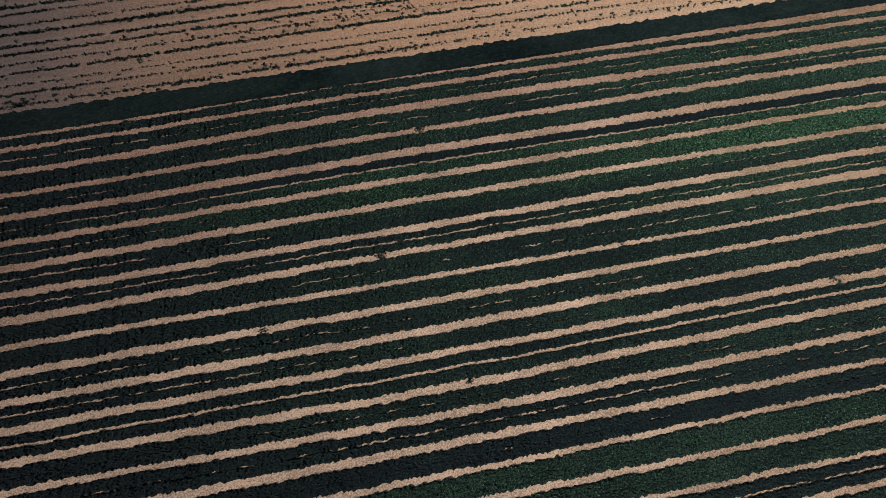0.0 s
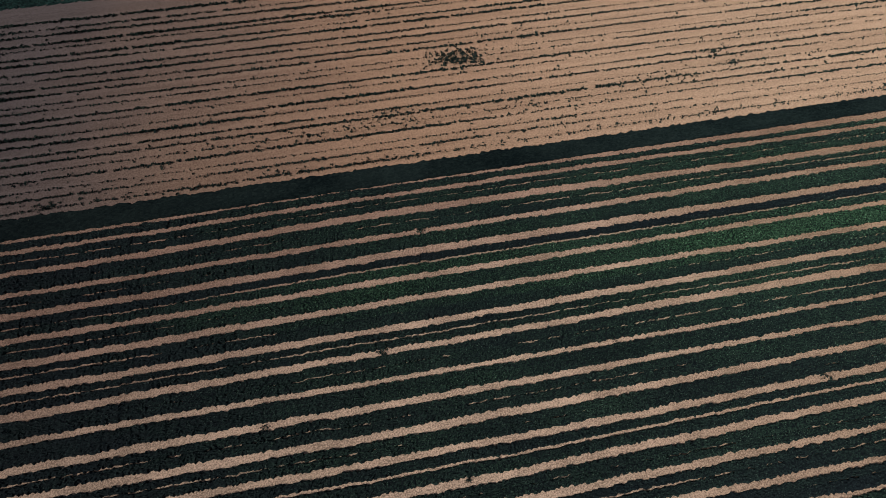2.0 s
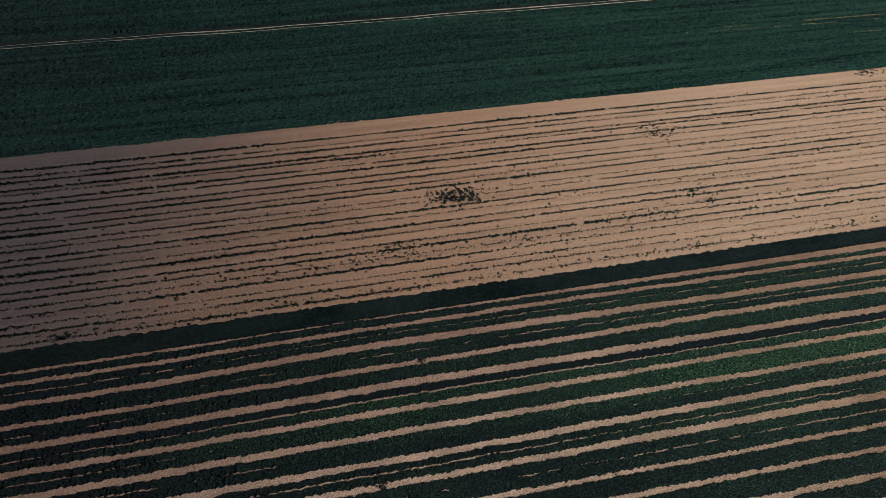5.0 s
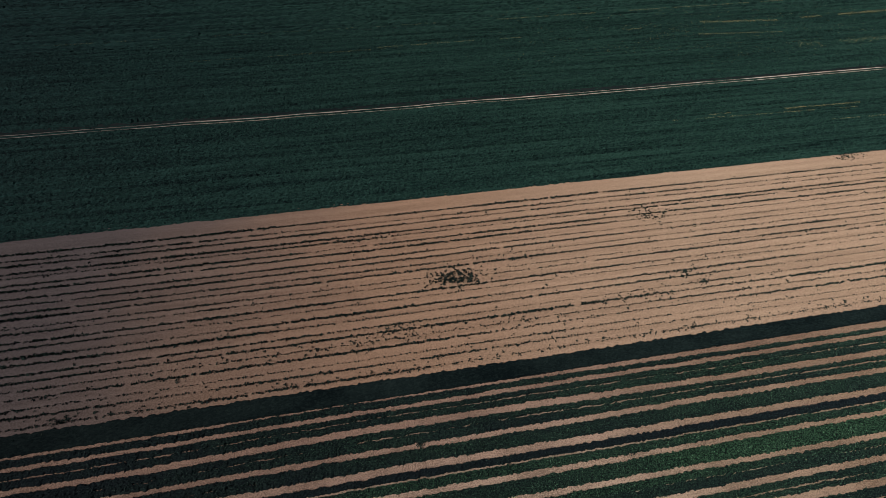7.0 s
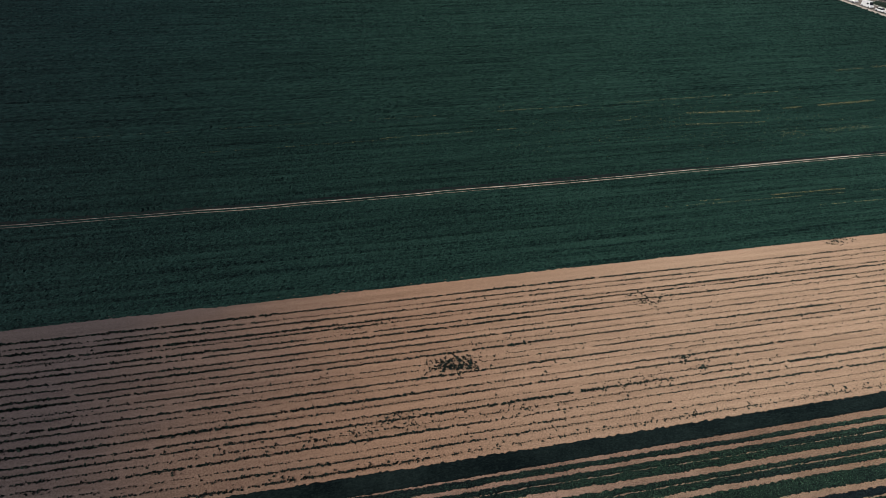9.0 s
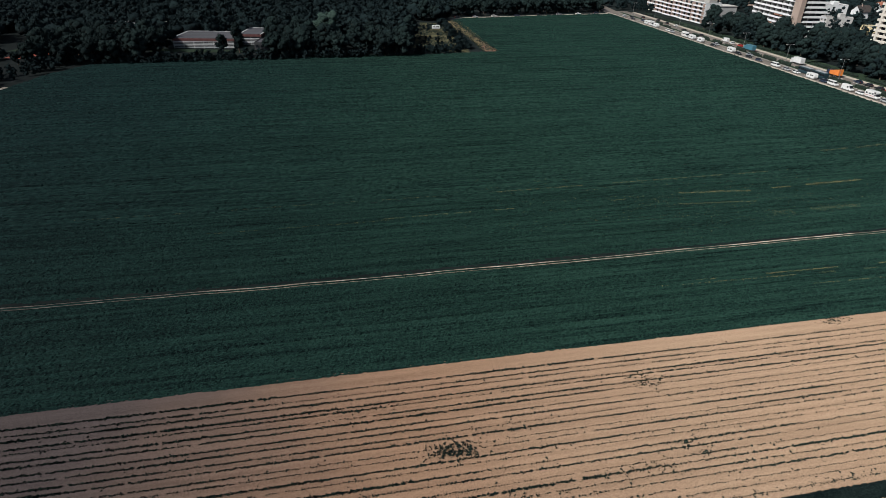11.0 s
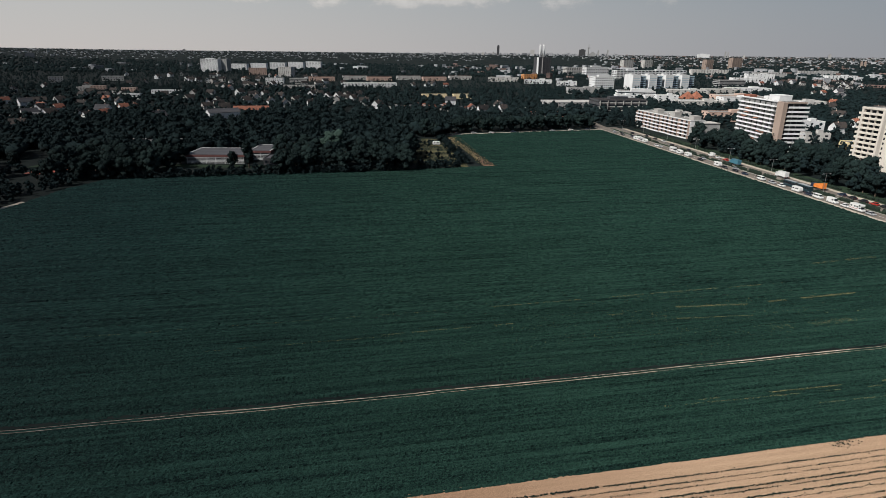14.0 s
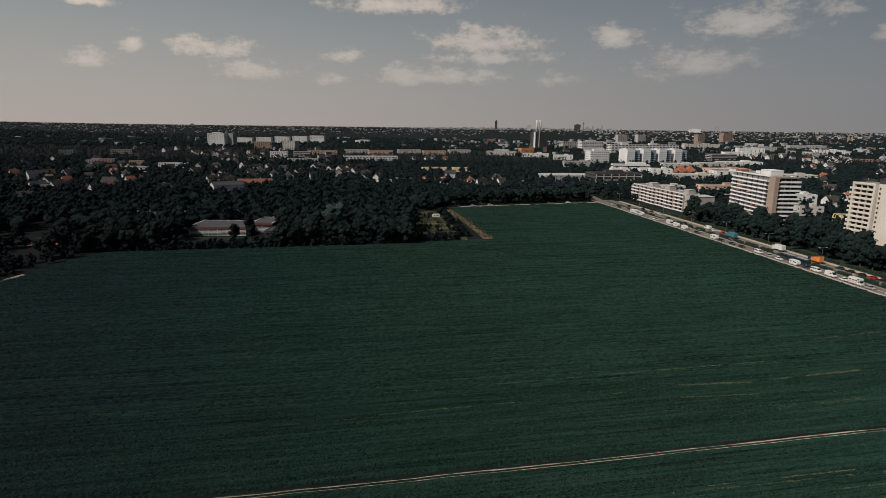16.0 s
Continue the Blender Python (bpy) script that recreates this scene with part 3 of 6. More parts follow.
def make_bed(k):
    (ta, wa), (tb, wb) = TRACKS[k], TRACKS[k + 1]
    seam_at, seam_open, upper, lower = BEDS[k]
    va, vb = ta[1], tb[1]
    u0, u1 = -(37 + max(0, va) * 0.35), 48 + max(0, va) * 0.75
    broad = va - vb > 1.7
    us = np.arange(u0, u1, 0.15)
    half = 10 if broad else 6
    rs = np.random.RandomState(100 + k)
    # ragged bed edges
    edge = lambda sd: (vnoise(us * 2.6 + sd * 17, us * 0 + 0.5, 21) - 0.5) * 0.12 + (vnoise(us * 0.55 + sd * 9, us * 0 + 0.5, 22) - 0.5) * 0.12 + (rs.rand(len(us)) - 0.5) * 0.20
    lo = bed_line(us, along(us, tb), k + 1) + along(us, wb) + edge(2 * k)
    hi = bed_line(us, along(us, ta), k) - along(us, wa) + edge(2 * k + 1)
    mid = along(us, seam_at) + (vnoise(us * 0.4 + k * 5, us * 0 + 2.5, 26) - 0.5) * 0.05
    bare = along(us, seam_open) if broad else us * 0
    open_here = vnoise(us * 1.2 + k * 31, us * 0 + 1.5, 24) * 0.5 + vnoise(us * 0.16 + k * 13, us * 0 + 7.5, 25) * 0.5
    slot = np.clip((open_here - (0.84 - 0.72 * np.minimum(bare, 1.1))) * 4, 0, 1) * 0.085 * (0.35 + bare * 0.75) * (bare > 0.02)
    slot = np.maximum(slot + (rs.rand(len(us)) - 0.5) * 0.07 * (slot > 0), 0) / (hi - lo)
    # plant rows: from the lower edge to the slot, and from the slot to the upper edge
    f = np.linspace(0, 1, half)[:, None]
    T = np.concatenate([f * (mid - slot)[None], (mid + slot)[None] + f * (1 - mid - slot)[None]])
    V = lo[None] + (hi - lo)[None] * T
    U = us[None] + (rs.rand(*T.shape) - 0.5) * 0.11
    inner = np.ones((2 * half, 1))
    inner[[0, -1, half - 1, half]] = 0.3
    V = V + (rs.rand(*T.shape) - 0.5) * 0.08 * inner
    side = np.minimum(T, 1 - T) * (hi - lo)[None]
    top = 0.34 + 0.10 * (vnoise(us * 0.2 + k * 7, us * 0 + 3, 23)[None] - 0.5)
    Z = top * np.clip(side / 0.16, 0, 1) ** 0.5
    Z = Z * (0.58 + 0.58 * rs.rand(*Z.shape))
    shut = slot < 0.008
    Z[half - 1:half + 1] = np.where(shut[None], Z[half - 1:half + 1] * 0.75, 0.04)
    # thin spots where soil shows
    gap = vnoise(us * 1.3 + k * 77, us * 0 + 4.5, 27)
    Z = np.where((gap[None] > 0.988) & (T > 0.2) & (T < 0.7), -0.03, Z)
    Z[[0, -1]] = -0.02
    # leaf tone of each row from the bed table, varied in patches
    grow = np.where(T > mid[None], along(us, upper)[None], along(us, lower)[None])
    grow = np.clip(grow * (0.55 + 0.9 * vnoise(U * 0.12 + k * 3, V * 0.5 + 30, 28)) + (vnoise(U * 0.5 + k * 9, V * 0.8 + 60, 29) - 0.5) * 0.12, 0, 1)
    ny, nx = U.shape
    idx = np.arange(nx * ny).reshape(ny, nx)
    F = np.stack([idx[:-1, :-1], idx[:-1, 1:], idx[1:, 1:], idx[1:, :-1]], -1).reshape(-1, 4)
    # no leaves over the bare slot
    row, column = np.divmod(np.arange(len(F)), nx - 1)
    F = F[(row != half - 1) | shut[column]]
    n = int((u1 - u0) * (va - vb) * 13)
    a, q = rs.randint(nx, size=n), rs.randint(ny, size=n)
    p = np.stack([U[q, a] + (rs.rand(n) - 0.5) * 0.15, V[q, a] + (rs.rand(n) - 0.5) * 0.13, Z[q, a] + 0.05 + rs.rand(n) * 0.10], 1)
    ok = (Z[q, a] > 0.02) | ((q == 0) | (q == ny - 1)) & (rs.rand(n) < 0.35)
    p, pg = p[ok], np.clip(grow[q, a][ok] * 1.3 + 0.02, 0, 1)
    p[:, 2] = np.maximum(p[:, 2], 0.10)
    leaf = leaves(rs, p, np.full(len(p), 0.056))
    # every cell of the canopy is a leaf of its own
    co = np.stack([U, V, Z], -1).reshape(-1, 3)[F.reshape(-1)]
    leaf_tones = np.concatenate([grow.reshape(-1)[F.reshape(-1)], np.repeat(pg, 4)])
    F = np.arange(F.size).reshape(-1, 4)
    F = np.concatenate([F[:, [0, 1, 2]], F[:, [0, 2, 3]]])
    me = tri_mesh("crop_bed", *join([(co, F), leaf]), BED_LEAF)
    me.materials.append(BED_LIT_TIP)
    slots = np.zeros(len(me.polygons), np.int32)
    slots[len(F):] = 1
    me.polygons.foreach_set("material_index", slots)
    me.attributes.new("leaf_tone", "FLOAT", "POINT").data.foreach_set("value", leaf_tones.astype(np.float32))
    return field_thing("crop_bed", me, "long bed of dense dark green leafy crop plants", "crop bed", "stuff", "crop beds of the striped field")


for k in range(len(TRACKS) - 1):
    make_bed(k)

# stray plants that bridge the bare tracks
rs = np.random.RandomState(19)
bridge = []
for u, v, su, sv, n in ((4.2, 27.95, 0.22, 0.22, 40), (-1.3, 16.15, 0.25, 0.2, 40), (19.6, 13.6, 0.25, 0.2, 30), (4.07, 4.2, 0.12, 0.12, 22), (25.2, 23.1, 0.5, 0.1, 22), (-11.8, 11.4, 0.25, 0.12, 18), (37.4, 6.6, 0.3, 0.12, 20), (-22.5, 10.2, 0.15, 0.12, 16), (10.2, 10.4, 0.12, 0.1, 12)):
    bridge.append(np.stack([u + rs.normal(size=n) * su, v + rs.normal(size=n) * sv, 0.08 + rs.rand(n) * 0.22], 1))
bridge = np.concatenate(bridge)
field_thing("stray_plants", tri_mesh("stray_plants", *leaves(rs, bridge, np.full(len(bridge), 0.12)), PLANT_LEAF), "stray green plants growing in the bare tracks", "stray plants")

# grassy verge between the striped field and the sown field
field_thing("grass_verge", sheet("grass_verge", np.arange(-100, 131, 0.25), np.linspace(33.9, 36.62, 26),
            lambda U, V: np.where((V < 34.0) | (V > 36.28 - 0.003 * U + (vnoise(U * 2.3, U * 0 + 3, 9) - 0.5) * 0.24), -0.02, 0.16 + clod(U, V, 0.16, 0.8, 7) + 0.10 * np.random.RandomState(8).rand(*U.shape)), VERGE_LEAF, jitter=0.14, split=True),
            "narrow dark grassy verge between two fields", "grass verge")

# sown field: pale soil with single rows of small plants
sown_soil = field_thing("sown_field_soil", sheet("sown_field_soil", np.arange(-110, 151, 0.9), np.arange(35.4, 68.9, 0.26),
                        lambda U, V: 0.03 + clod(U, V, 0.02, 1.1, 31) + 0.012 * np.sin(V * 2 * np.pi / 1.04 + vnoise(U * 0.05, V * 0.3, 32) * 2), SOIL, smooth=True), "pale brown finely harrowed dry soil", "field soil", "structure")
# rows: distance across the field, strength of growth
ROWS = [(64.6, 1.00), (63.3, 0.58), (62.3, 0.71), (60.8, 1.00), (60.0, 0.74), (58.6, 0.94), (57.6, 0.94), (56.1, 0.61), (55.0, 0.80), (53.7, 0.77), (52.65, 0.80), (51.2, 0.64),
        (50.3, 0.61), (48.9, 0.80), (48.0, 0.71), (46.6, 0.87), (45.5, 0.74), (44.1, 0.61), (43.1, 1.00), (41.95, 0.74), (40.85, 0.90), (39.5, 0.61), (38.5, 0.61), (37.2, 0.58)]


def plant_lumps(rs, pts, size):
    n = len(pts)
    V1, F1 = leaves(rs, np.repeat(pts, 4, 0) + rs.normal(size=(4 * n, 3)) * np.repeat(size, 4)[:, None] * [[0.35, 0.35, 0.22]], np.repeat(size, 4) * 0.8)
    return V1, F1


rs = np.random.RandomState(77)
pts, size = [], []
for k, (v, g) in enumerate(ROWS):
    u = np.arange(-100, 141, 0.38) + k * 0.17
    here = vnoise(u * 0.22 + k * 11, u * 0 + k, 41) * 0.45 + vnoise(u * 0.045 + k * 5, u * 0 + k, 42) * 0.65
    grow = np.clip(0.05 + g * 0.75 + (here - 0.55) * 0.9 - 0.16 * np.clip((u - 5) / 60, -0.6, 1), 0.12, 1.1)
    ok = (rs.rand(len(u)) < np.clip(0.80 + grow * 0.25, 0, 0.98)) & (vnoise(u * 0.9 + k * 3, u * 0 + k * 2, 44) < 0.955)
    u, grow = u[ok] + rs.normal(size=ok.sum()) * 0.05, grow[ok]
    vv = v + (vnoise(u * 0.03, u * 0 + 4, 43) - 0.5) * 0.35 + rs.normal(size=len(u)) * 0.035 - 0.0035 * u * (v - 36) / 32
    s = 0.104 + 0.118 * grow * (0.75 + 0.4 * rs.rand(len(u)))
    pts.append(np.stack([u, vv, 0.03 + s * 0.55], 1))
    size.append(s)
    # thick growth carries double plants
    for more, du in ((grow > 0.60, 0.19), (grow > 0.92, 0.10)):
        pts.append(np.stack([u[more] + du + rs.normal(size=more.sum()) * 0.03, vv[more] + rs.normal(size=more.sum()) * 0.03, 0.03 + s[more] * 0.5], 1))
        size.append(s[more] * 0.85)
pts, size = np.concatenate(pts), np.concatenate(size)
field_thing("seedling_rows", tri_mesh("seedling_rows", *plant_lumps(rs, pts, size), PLANT_LEAF), "straight rows of small dark green young plants in dry soil", "seedling rows")

# weeds: patches and strays
WEEDS = [(12.6, 50.6, 2.6, 1.1, 46), (5.0, 42.6, 2.6, 0.7, 60), (43.5, 58.4, 1.8, 0.9, 70), (45.2, 44.0, 0.7, 0.35, 30), (44.5, 46.0, 1.4, 0.8, 40), (36.0, 43.0, 4.0, 1.0, 50),
         (-6.0, 42.0, 5.0, 0.8, 50), (85.5, 67.0, 1.8, 0.6, 60), (18.0, 41.8, 4.0, 0.6, 40), (-30.0, 38.5, 8.0, 1.4, 50), (2.0, 60.5, 3.0, 0.8, 20), (20.0, 53.5, 6.0, 1.6, 40), (-32.5, 37.2, 0.5, 0.3, 22)]
wp = [np.stack([rs.normal(size=n) * su + u, rs.normal(size=n) * sv + v, np.full(n, 0.12)], 1) for u, v, su, sv, n in WEEDS]
# the thick patch of weeds: an oblong of ragged clumps
pu, pv = rs.rand(700) * 5.8 + 9.9, rs.rand(700) * 2.5 + 49.3
ok = vnoise(pu * 3.1, pv * 4.3, 46) + 0.5 * rs.rand(700) > 0.74 + 0.2 * (np.abs(pu - 12.6) > 2.4) + 0.16 * (np.abs(pv - 50.5) > 0.85)
wp.append(np.stack([pu, pv - 0.05 * (pu - 12.6), np.full(700, 0.10)], 1)[ok])
u = rs.rand(420) * 190 - 80
wp.append(np.stack([u, 36.85 + rs.rand(420) ** 2 * 0.9, np.full(420, 0.1)], 1))
wp.append(np.stack([rs.rand(620) ** 1.25 * 190 - 80, 37 + rs.rand(620) ** 1.6 * 28, np.full(620, 0.08)], 1))
wp = np.concatenate(wp)
field_thing("weeds", tri_mesh("weeds", *plant_lumps(rs, wp, 0.10 + 0.13 * rs.rand(len(wp)) ** 2), WEED_LEAF), "scattered dark weeds and small clumps on dry soil", "weeds")

# big green field: a closed canopy with sown rows, a thin track through it
GREEN_EDGES = [(-200, 180), (-180.0, 229), (-179.0, 245), (-178.0, 266), (-171, 287), (-136, 299.5), (-57, 316.5), (6, 328.5), (33, 337.5), (28, 357), (8, 463), (18, 474), (87, 497.5), (140.5, 513)]


def inside(poly, x, y):
    r = np.zeros(x.shape, bool)
    n = len(poly)
    for k in range(n):
        (x0, y0), (x1, y1) = poly[k], poly[(k + 1) % n]
        if y0 == y1:
            continue
        c = ((y0 > y) != (y1 > y)) & (x < (x1 - x0) * (y - y0) / (y1 - y0) + x0)
        r ^= c
    return r


def road_edge(y):
    return 140.7 + 0.135 * (511 - y)


ft = radians(FIELD_TURN)
fc, fs = math.cos(ft), math.sin(ft)


def in_green(U, V):
    x, y = U * fc - V * fs, U * fs + V * fc
    return inside([(-330, 20), (-200, 180)] + GREEN_EDGES[1:] + [(road_edge(511) - 0.6, 511), (road_edge(-60) - 0.6, -60)], x, y) & (V > 67.4)


TRACK_V = 95.3


def track_line(U):
    return TRACK_V + (vnoise(U * 0.02 + 9, U * 0 + 2, 54) - 0.5) * 0.9 + (vnoise(U * 0.15 + 9, U * 0 + 2, 55) - 0.5) * 0.25


def row_gaps(U, V):
    """Deeper gaps between some of the drill rows, which come and go along the field."""
    line = np.floor(V / 0.75)
    strong = vnoise(U / 45 + line * 13.7, line * 5.3, 65)
    lone = vnoise(line * 7.31, line * 0 + 2.0, 66)
    here = np.abs(((V / 0.75) % 1) - 0.02) < 0.30
    return here * (0.09 + 0.18 * np.clip((strong - 0.66) * 6, 0, 1) + 0.28 * np.clip((lone - 0.80) * 8, 0, 1))


def canopy(U, V):
    rowz = 1 - np.abs(((V / 0.75) % 1) - 0.5) * 2
    z = 0.29 + 0.22 * rowz - row_gaps(U, V) + (vnoise(U / 0.55, V / 0.55, 51) - 0.5) * 0.14 + (vnoise(U / 5, V / 1.6, 52) - 0.5) * 0.05
    z += (np.random.RandomState(53).rand(*U.shape) - 0.5) * 0.24
    mid = track_line(U)
    # low growth round the wheel track, a dark rut beyond it
    z = np.where(np.abs(V - mid + 0.30) < 0.85, np.minimum(z * 0.5, 0.16), z)
    z = np.where(np.abs(V - mid - 1.25) < 1.05, z - 0.30, z)
    # the rut itself is bare of crop
    rag = (vnoise(U * 0.9, V * 1.4, 68) - 0.5) * 0.5
    z = np.where(np.abs(V - mid - 1.35) < 0.48 + rag, -0.04, z)
    edge = 67.75 + (vnoise(U * 0.25, U * 0 + 8, 58) - 0.5) * 0.3 + (vnoise(U * 2.9, U * 0 + 8, 59) - 0.5) * 0.25
    return np.where(V < edge, -0.04, z * np.clip((V - edge) / 0.5, 0.3, 1))


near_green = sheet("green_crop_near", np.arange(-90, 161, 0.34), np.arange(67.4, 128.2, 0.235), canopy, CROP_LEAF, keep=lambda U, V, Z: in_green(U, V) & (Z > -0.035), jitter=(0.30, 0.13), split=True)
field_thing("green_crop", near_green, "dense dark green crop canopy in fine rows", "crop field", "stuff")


def canopy_far(U, V):
    z = 0.38 + (vnoise(U / 1.1, V / 0.7, 61) - 0.5) * 0.16 + (vnoise(U / 40, V / 1.5, 62) - 0.5) * 0.10
    # drill rows, with deeper gaps a few metres apart
    line = np.floor(V / 1.5)
    strong = vnoise(U / 70 + line * 13.7, line * 5.3, 65)
    lone = vnoise(line * 7.31, line * 0 + 2.0, 67)
    here = np.abs(((V / 1.5) % 1) - 0.25) < 0.22
    z = z - here * (0.25 + 0.20 * np.clip((strong - 0.62) * 5, 0, 1) + 0.26 * np.clip((lone - 0.78) * 8, 0, 1))
    return z + (np.random.RandomState(63).rand(*U.shape) - 0.5) * 0.31


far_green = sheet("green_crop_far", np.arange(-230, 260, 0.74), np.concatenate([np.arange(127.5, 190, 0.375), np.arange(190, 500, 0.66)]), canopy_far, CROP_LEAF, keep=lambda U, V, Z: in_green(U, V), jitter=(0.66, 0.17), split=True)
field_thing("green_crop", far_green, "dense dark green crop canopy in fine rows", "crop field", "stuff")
for us in (np.arange(-330, -88.5, 1.2), np.arange(160, 330, 1.2)):
    side_green = sheet("green_crop_side", us, np.arange(67.5, 128.2, 0.9), canopy_far, CROP_LEAF, keep=lambda U, V, Z: in_green(U, V), jitter=(0.9, 0.3), split=True)
    field_thing("green_crop", side_green, "dense dark green crop canopy in fine rows", "crop field", "stuff")
# two worn wheel lines of bare soil
for off, wide, sd in ((0.1, 0.13, 1), (-0.72, 0.08, 2)):
    us = np.arange(-250, 300, 0.4)
    mid = track_line(us) + off
    bare = vnoise(us * 0.10 + 5 * sd, us * 0 + 3, 56) * 0.65 + vnoise(us * 0.6 + 5 * sd, us * 0 + 3, 57) * 0.35
    half = wide * np.clip(0.40 + (bare - 0.30) * 2.4, 0.42, 1.5)
    rag = (np.random.RandomState(sd).rand(2, len(us)) - 0.5) * 0.05
    V = np.concatenate([np.stack([us, mid - half + rag[0], np.full(len(us), 0.30)], 1), np.stack([us, mid + half + rag[1], np.full(len(us), 0.30)], 1)])
    k = np.arange(len(us) - 1)
    field_thing("wheel_track", tri_mesh("wheel_track", V, np.stack([k, k + 1, k + 1 + len(us), k + len(us)], 1), PATH_SOIL), "thin worn line of bare soil through the green crop", "field track", "structure")
rs = np.random.RandomState(91)
dry = []
for u0, u1, v0, v1, wide, n in ((10, 72, 120.2, 121.4, 0.12, 330), (40, 122, 131.3, 133.0, 0.12, 330), (88, 108, 122.8, 121.4, 0.30, 200), (114, 144, 121.9, 123.2, 0.25, 330), (104, 129, 108.0, 108.5, 0.6, 150), (68, 112, 82.9, 82.5, 0.10, 260),
                               (60, 108, 82.0, 81.0, 0.10, 140), (150, 178, 146, 148.5, 0.4, 130), (90, 106, 77.8, 77.5, 0.08, 60), (80, 105, 116.8, 114.9, 0.12, 110), (-60, 25, 131.0, 131.2, 0.10, 120), (-40, 12, 119.0, 119.3, 0.10, 110)):
    f = rs.rand(n * 3)
    f = f[vnoise(f * abs(u1 - u0) * 0.30, f * 0 + v0, 92) > 0.30]
    dry.append(np.stack([u0 + (u1 - u0) * f, v0 + (v1 - v0) * f + rs.normal(size=len(f)) * wide, 0.44 + rs.rand(len(f)) * 0.1], 1))
# a thinner, yellowing stretch of the crop
du, dv = 85 + rs.normal(size=2600) * 30, 119 + rs.normal(size=2600) * 9
thin = (vnoise(du / 16, dv / 1.1, 95) > 0.55) & (dv > 98) & (dv < 140)
dry.append(np.stack([du, dv, 0.44 + rs.rand(2600) * 0.1], 1)[thin])
dry = np.concatenate(dry)
field_thing("dry_tufts", tri_mesh("dry_tufts", *leaves(rs, dry, np.full(len(dry), 0.078)), STRAW_LEAF), "yellowed dry tufts among the green crop", "dry tufts")


# ---- road along the field ----
ROAD_TURN = math.degrees(math.atan(0.135))  # the road leans this far from the y axis


def road_place(s, off, z=0.0, turn=0.0):
    """s: along y; off: metres to the right of the field's edge."""
    k = math.cos(radians(ROAD_TURN))
    return pose(road_edge(s) + off * k, s + off * math.sin(radians(ROAD_TURN)), z, 0, 0, ROAD_TURN + turn)


def strip(name, off0, off1, z, material, label, category, y0=-80.0, y1=522.0, thick=0.0):
    a, b, c, d = (road_place(y0, off0, z).translation, road_place(y0, off1, z).translation, road_place(y1, off1, z).translation, road_place(y1, off0, z).translation)
    n = 60
    verts, faces = [], []
    for k in range(n + 1):
        f = k / n
        verts += [tuple(a.lerp(d, f)), tuple(b.lerp(c, f)), tuple(b.lerp(c, f) - Vector((0, 0, thick))), tuple(a.lerp(d, f) - Vector((0, 0, thick)))]
    for k in range(n):
        o, p = 4 * k, 4 * k + 4
        faces += [(o, o + 1, p + 1, p)]
        if thick:
            faces += [(o + 1, o + 2, p + 2, p + 1), (o + 3, o, p, p + 3)]
    return tagged(new(name, mesh_from(name, verts, faces, material)), label, category, kind="structure")


strip("path_field_side", 0.1, 2.2, 0.14, PAVING, "pale footpath beside the green field", "footpath", thick=0.16)
strip("road_near", 2.2, 10.6, 0.04, ASPHALT, "grey asphalt carriageway with slow traffic", "road")
strip("median", 10.6, 14.2, 0.15, LAWN, "grassy central reservation of the road", "median", thick=0.16)
strip("road_far", 14.2, 22.6, 0.04, ASPHALT, "grey asphalt carriageway beyond the median", "road")
strip("path_town_side", 22.6, 25.6, 0.14, PAVING, "pale paved footpath and parking strip", "footpath", thick=0.16)
strip("kerb_median_near", 10.42, 10.6, 0.165, KERB, "stone kerb of the median", "kerb", thick=0.17)
strip("kerb_median_far", 14.2, 14.38, 0.165, KERB, "stone kerb of the median", "kerb", thick=0.17)
strip("lawn_town_side", 25.6, 37.0, 0.05, LAWN, "mown grass beside the road", "lawn", y1=470)
dash = box_mesh("lane_dash", (-0.07, 0.07, -1.5, 1.5, 0, 0.006), PAINT_LINE)
for s0 in range(150, 515, 9):
    for off in (6.4, 18.4):
        ob = add_mesh("lane_dash", dash, None, road_place(s0, off, 0.045))
        tagged(ob, "white dashed lane marking on asphalt", "lane marking", "lane markings", "structure")

# street along the far edge of the field, junction, yard and left-hand farm track
def quad(name, pts, z, material, label, category, nx=12):
    a, b, c, d = (Vector((*p, 0)) for p in pts)
    verts, faces = [], []
    for j in range(nx + 1):
        for k in range(nx + 1):
            p = a.lerp(b, k / nx).lerp(d.lerp(c, k / nx), j / nx)
            verts.append((p.x, p.y, z + 0.02 * (noise.noise((p.x * 0.1, p.y * 0.1, 3)))))
    for j in range(nx):
        for k in range(nx):
            o = j * (nx + 1) + k
            faces.append((o, o + 1, o + nx + 2, o + nx + 1))
    return tagged(new(name, mesh_from(name, verts, faces, material, True)), label, category, kind="structure")


quad("street_far", [(6, 464.5), (18, 475.5), (18, 479.5), (3, 468.5)], 0.05, PAVING, "pale street along the field", "street", 4)
quad("street_far", [(18, 475.5), (145, 515.5), (145, 519.5), (18, 479.5)], 0.06, PAVING, "pale street along the field's far edge", "street")
quad("junction", [(138.5, 514), (162, 511), (159, 534), (138, 530)], 0.07, ASPHALT, "asphalt street junction at the field's corner", "street")
quad("street_town", [(139, 531), (150, 532), (147, 700), (138, 700)], 0.08, ASPHALT, "asphalt street leading into the town", "street")
quad("yard", [(-18, 345), (16, 331), (9, 440), (-16, 450)], 0.06, YARD_GRASS, "sunlit yard of dry grass at the field's edge", "yard")
quad("bank", [(25, 337), (33, 337.6), (28, 357), (22, 358)], 0.10, TRACK_SOIL, "bank of bare orange soil", "soil bank", 6)
quad("bank", [(22, 358), (28, 357), (9, 461), (3, 461)], 0.08, DRY_GRASS, "strip of dry straw-coloured grass along the field", "dry verge", 10)
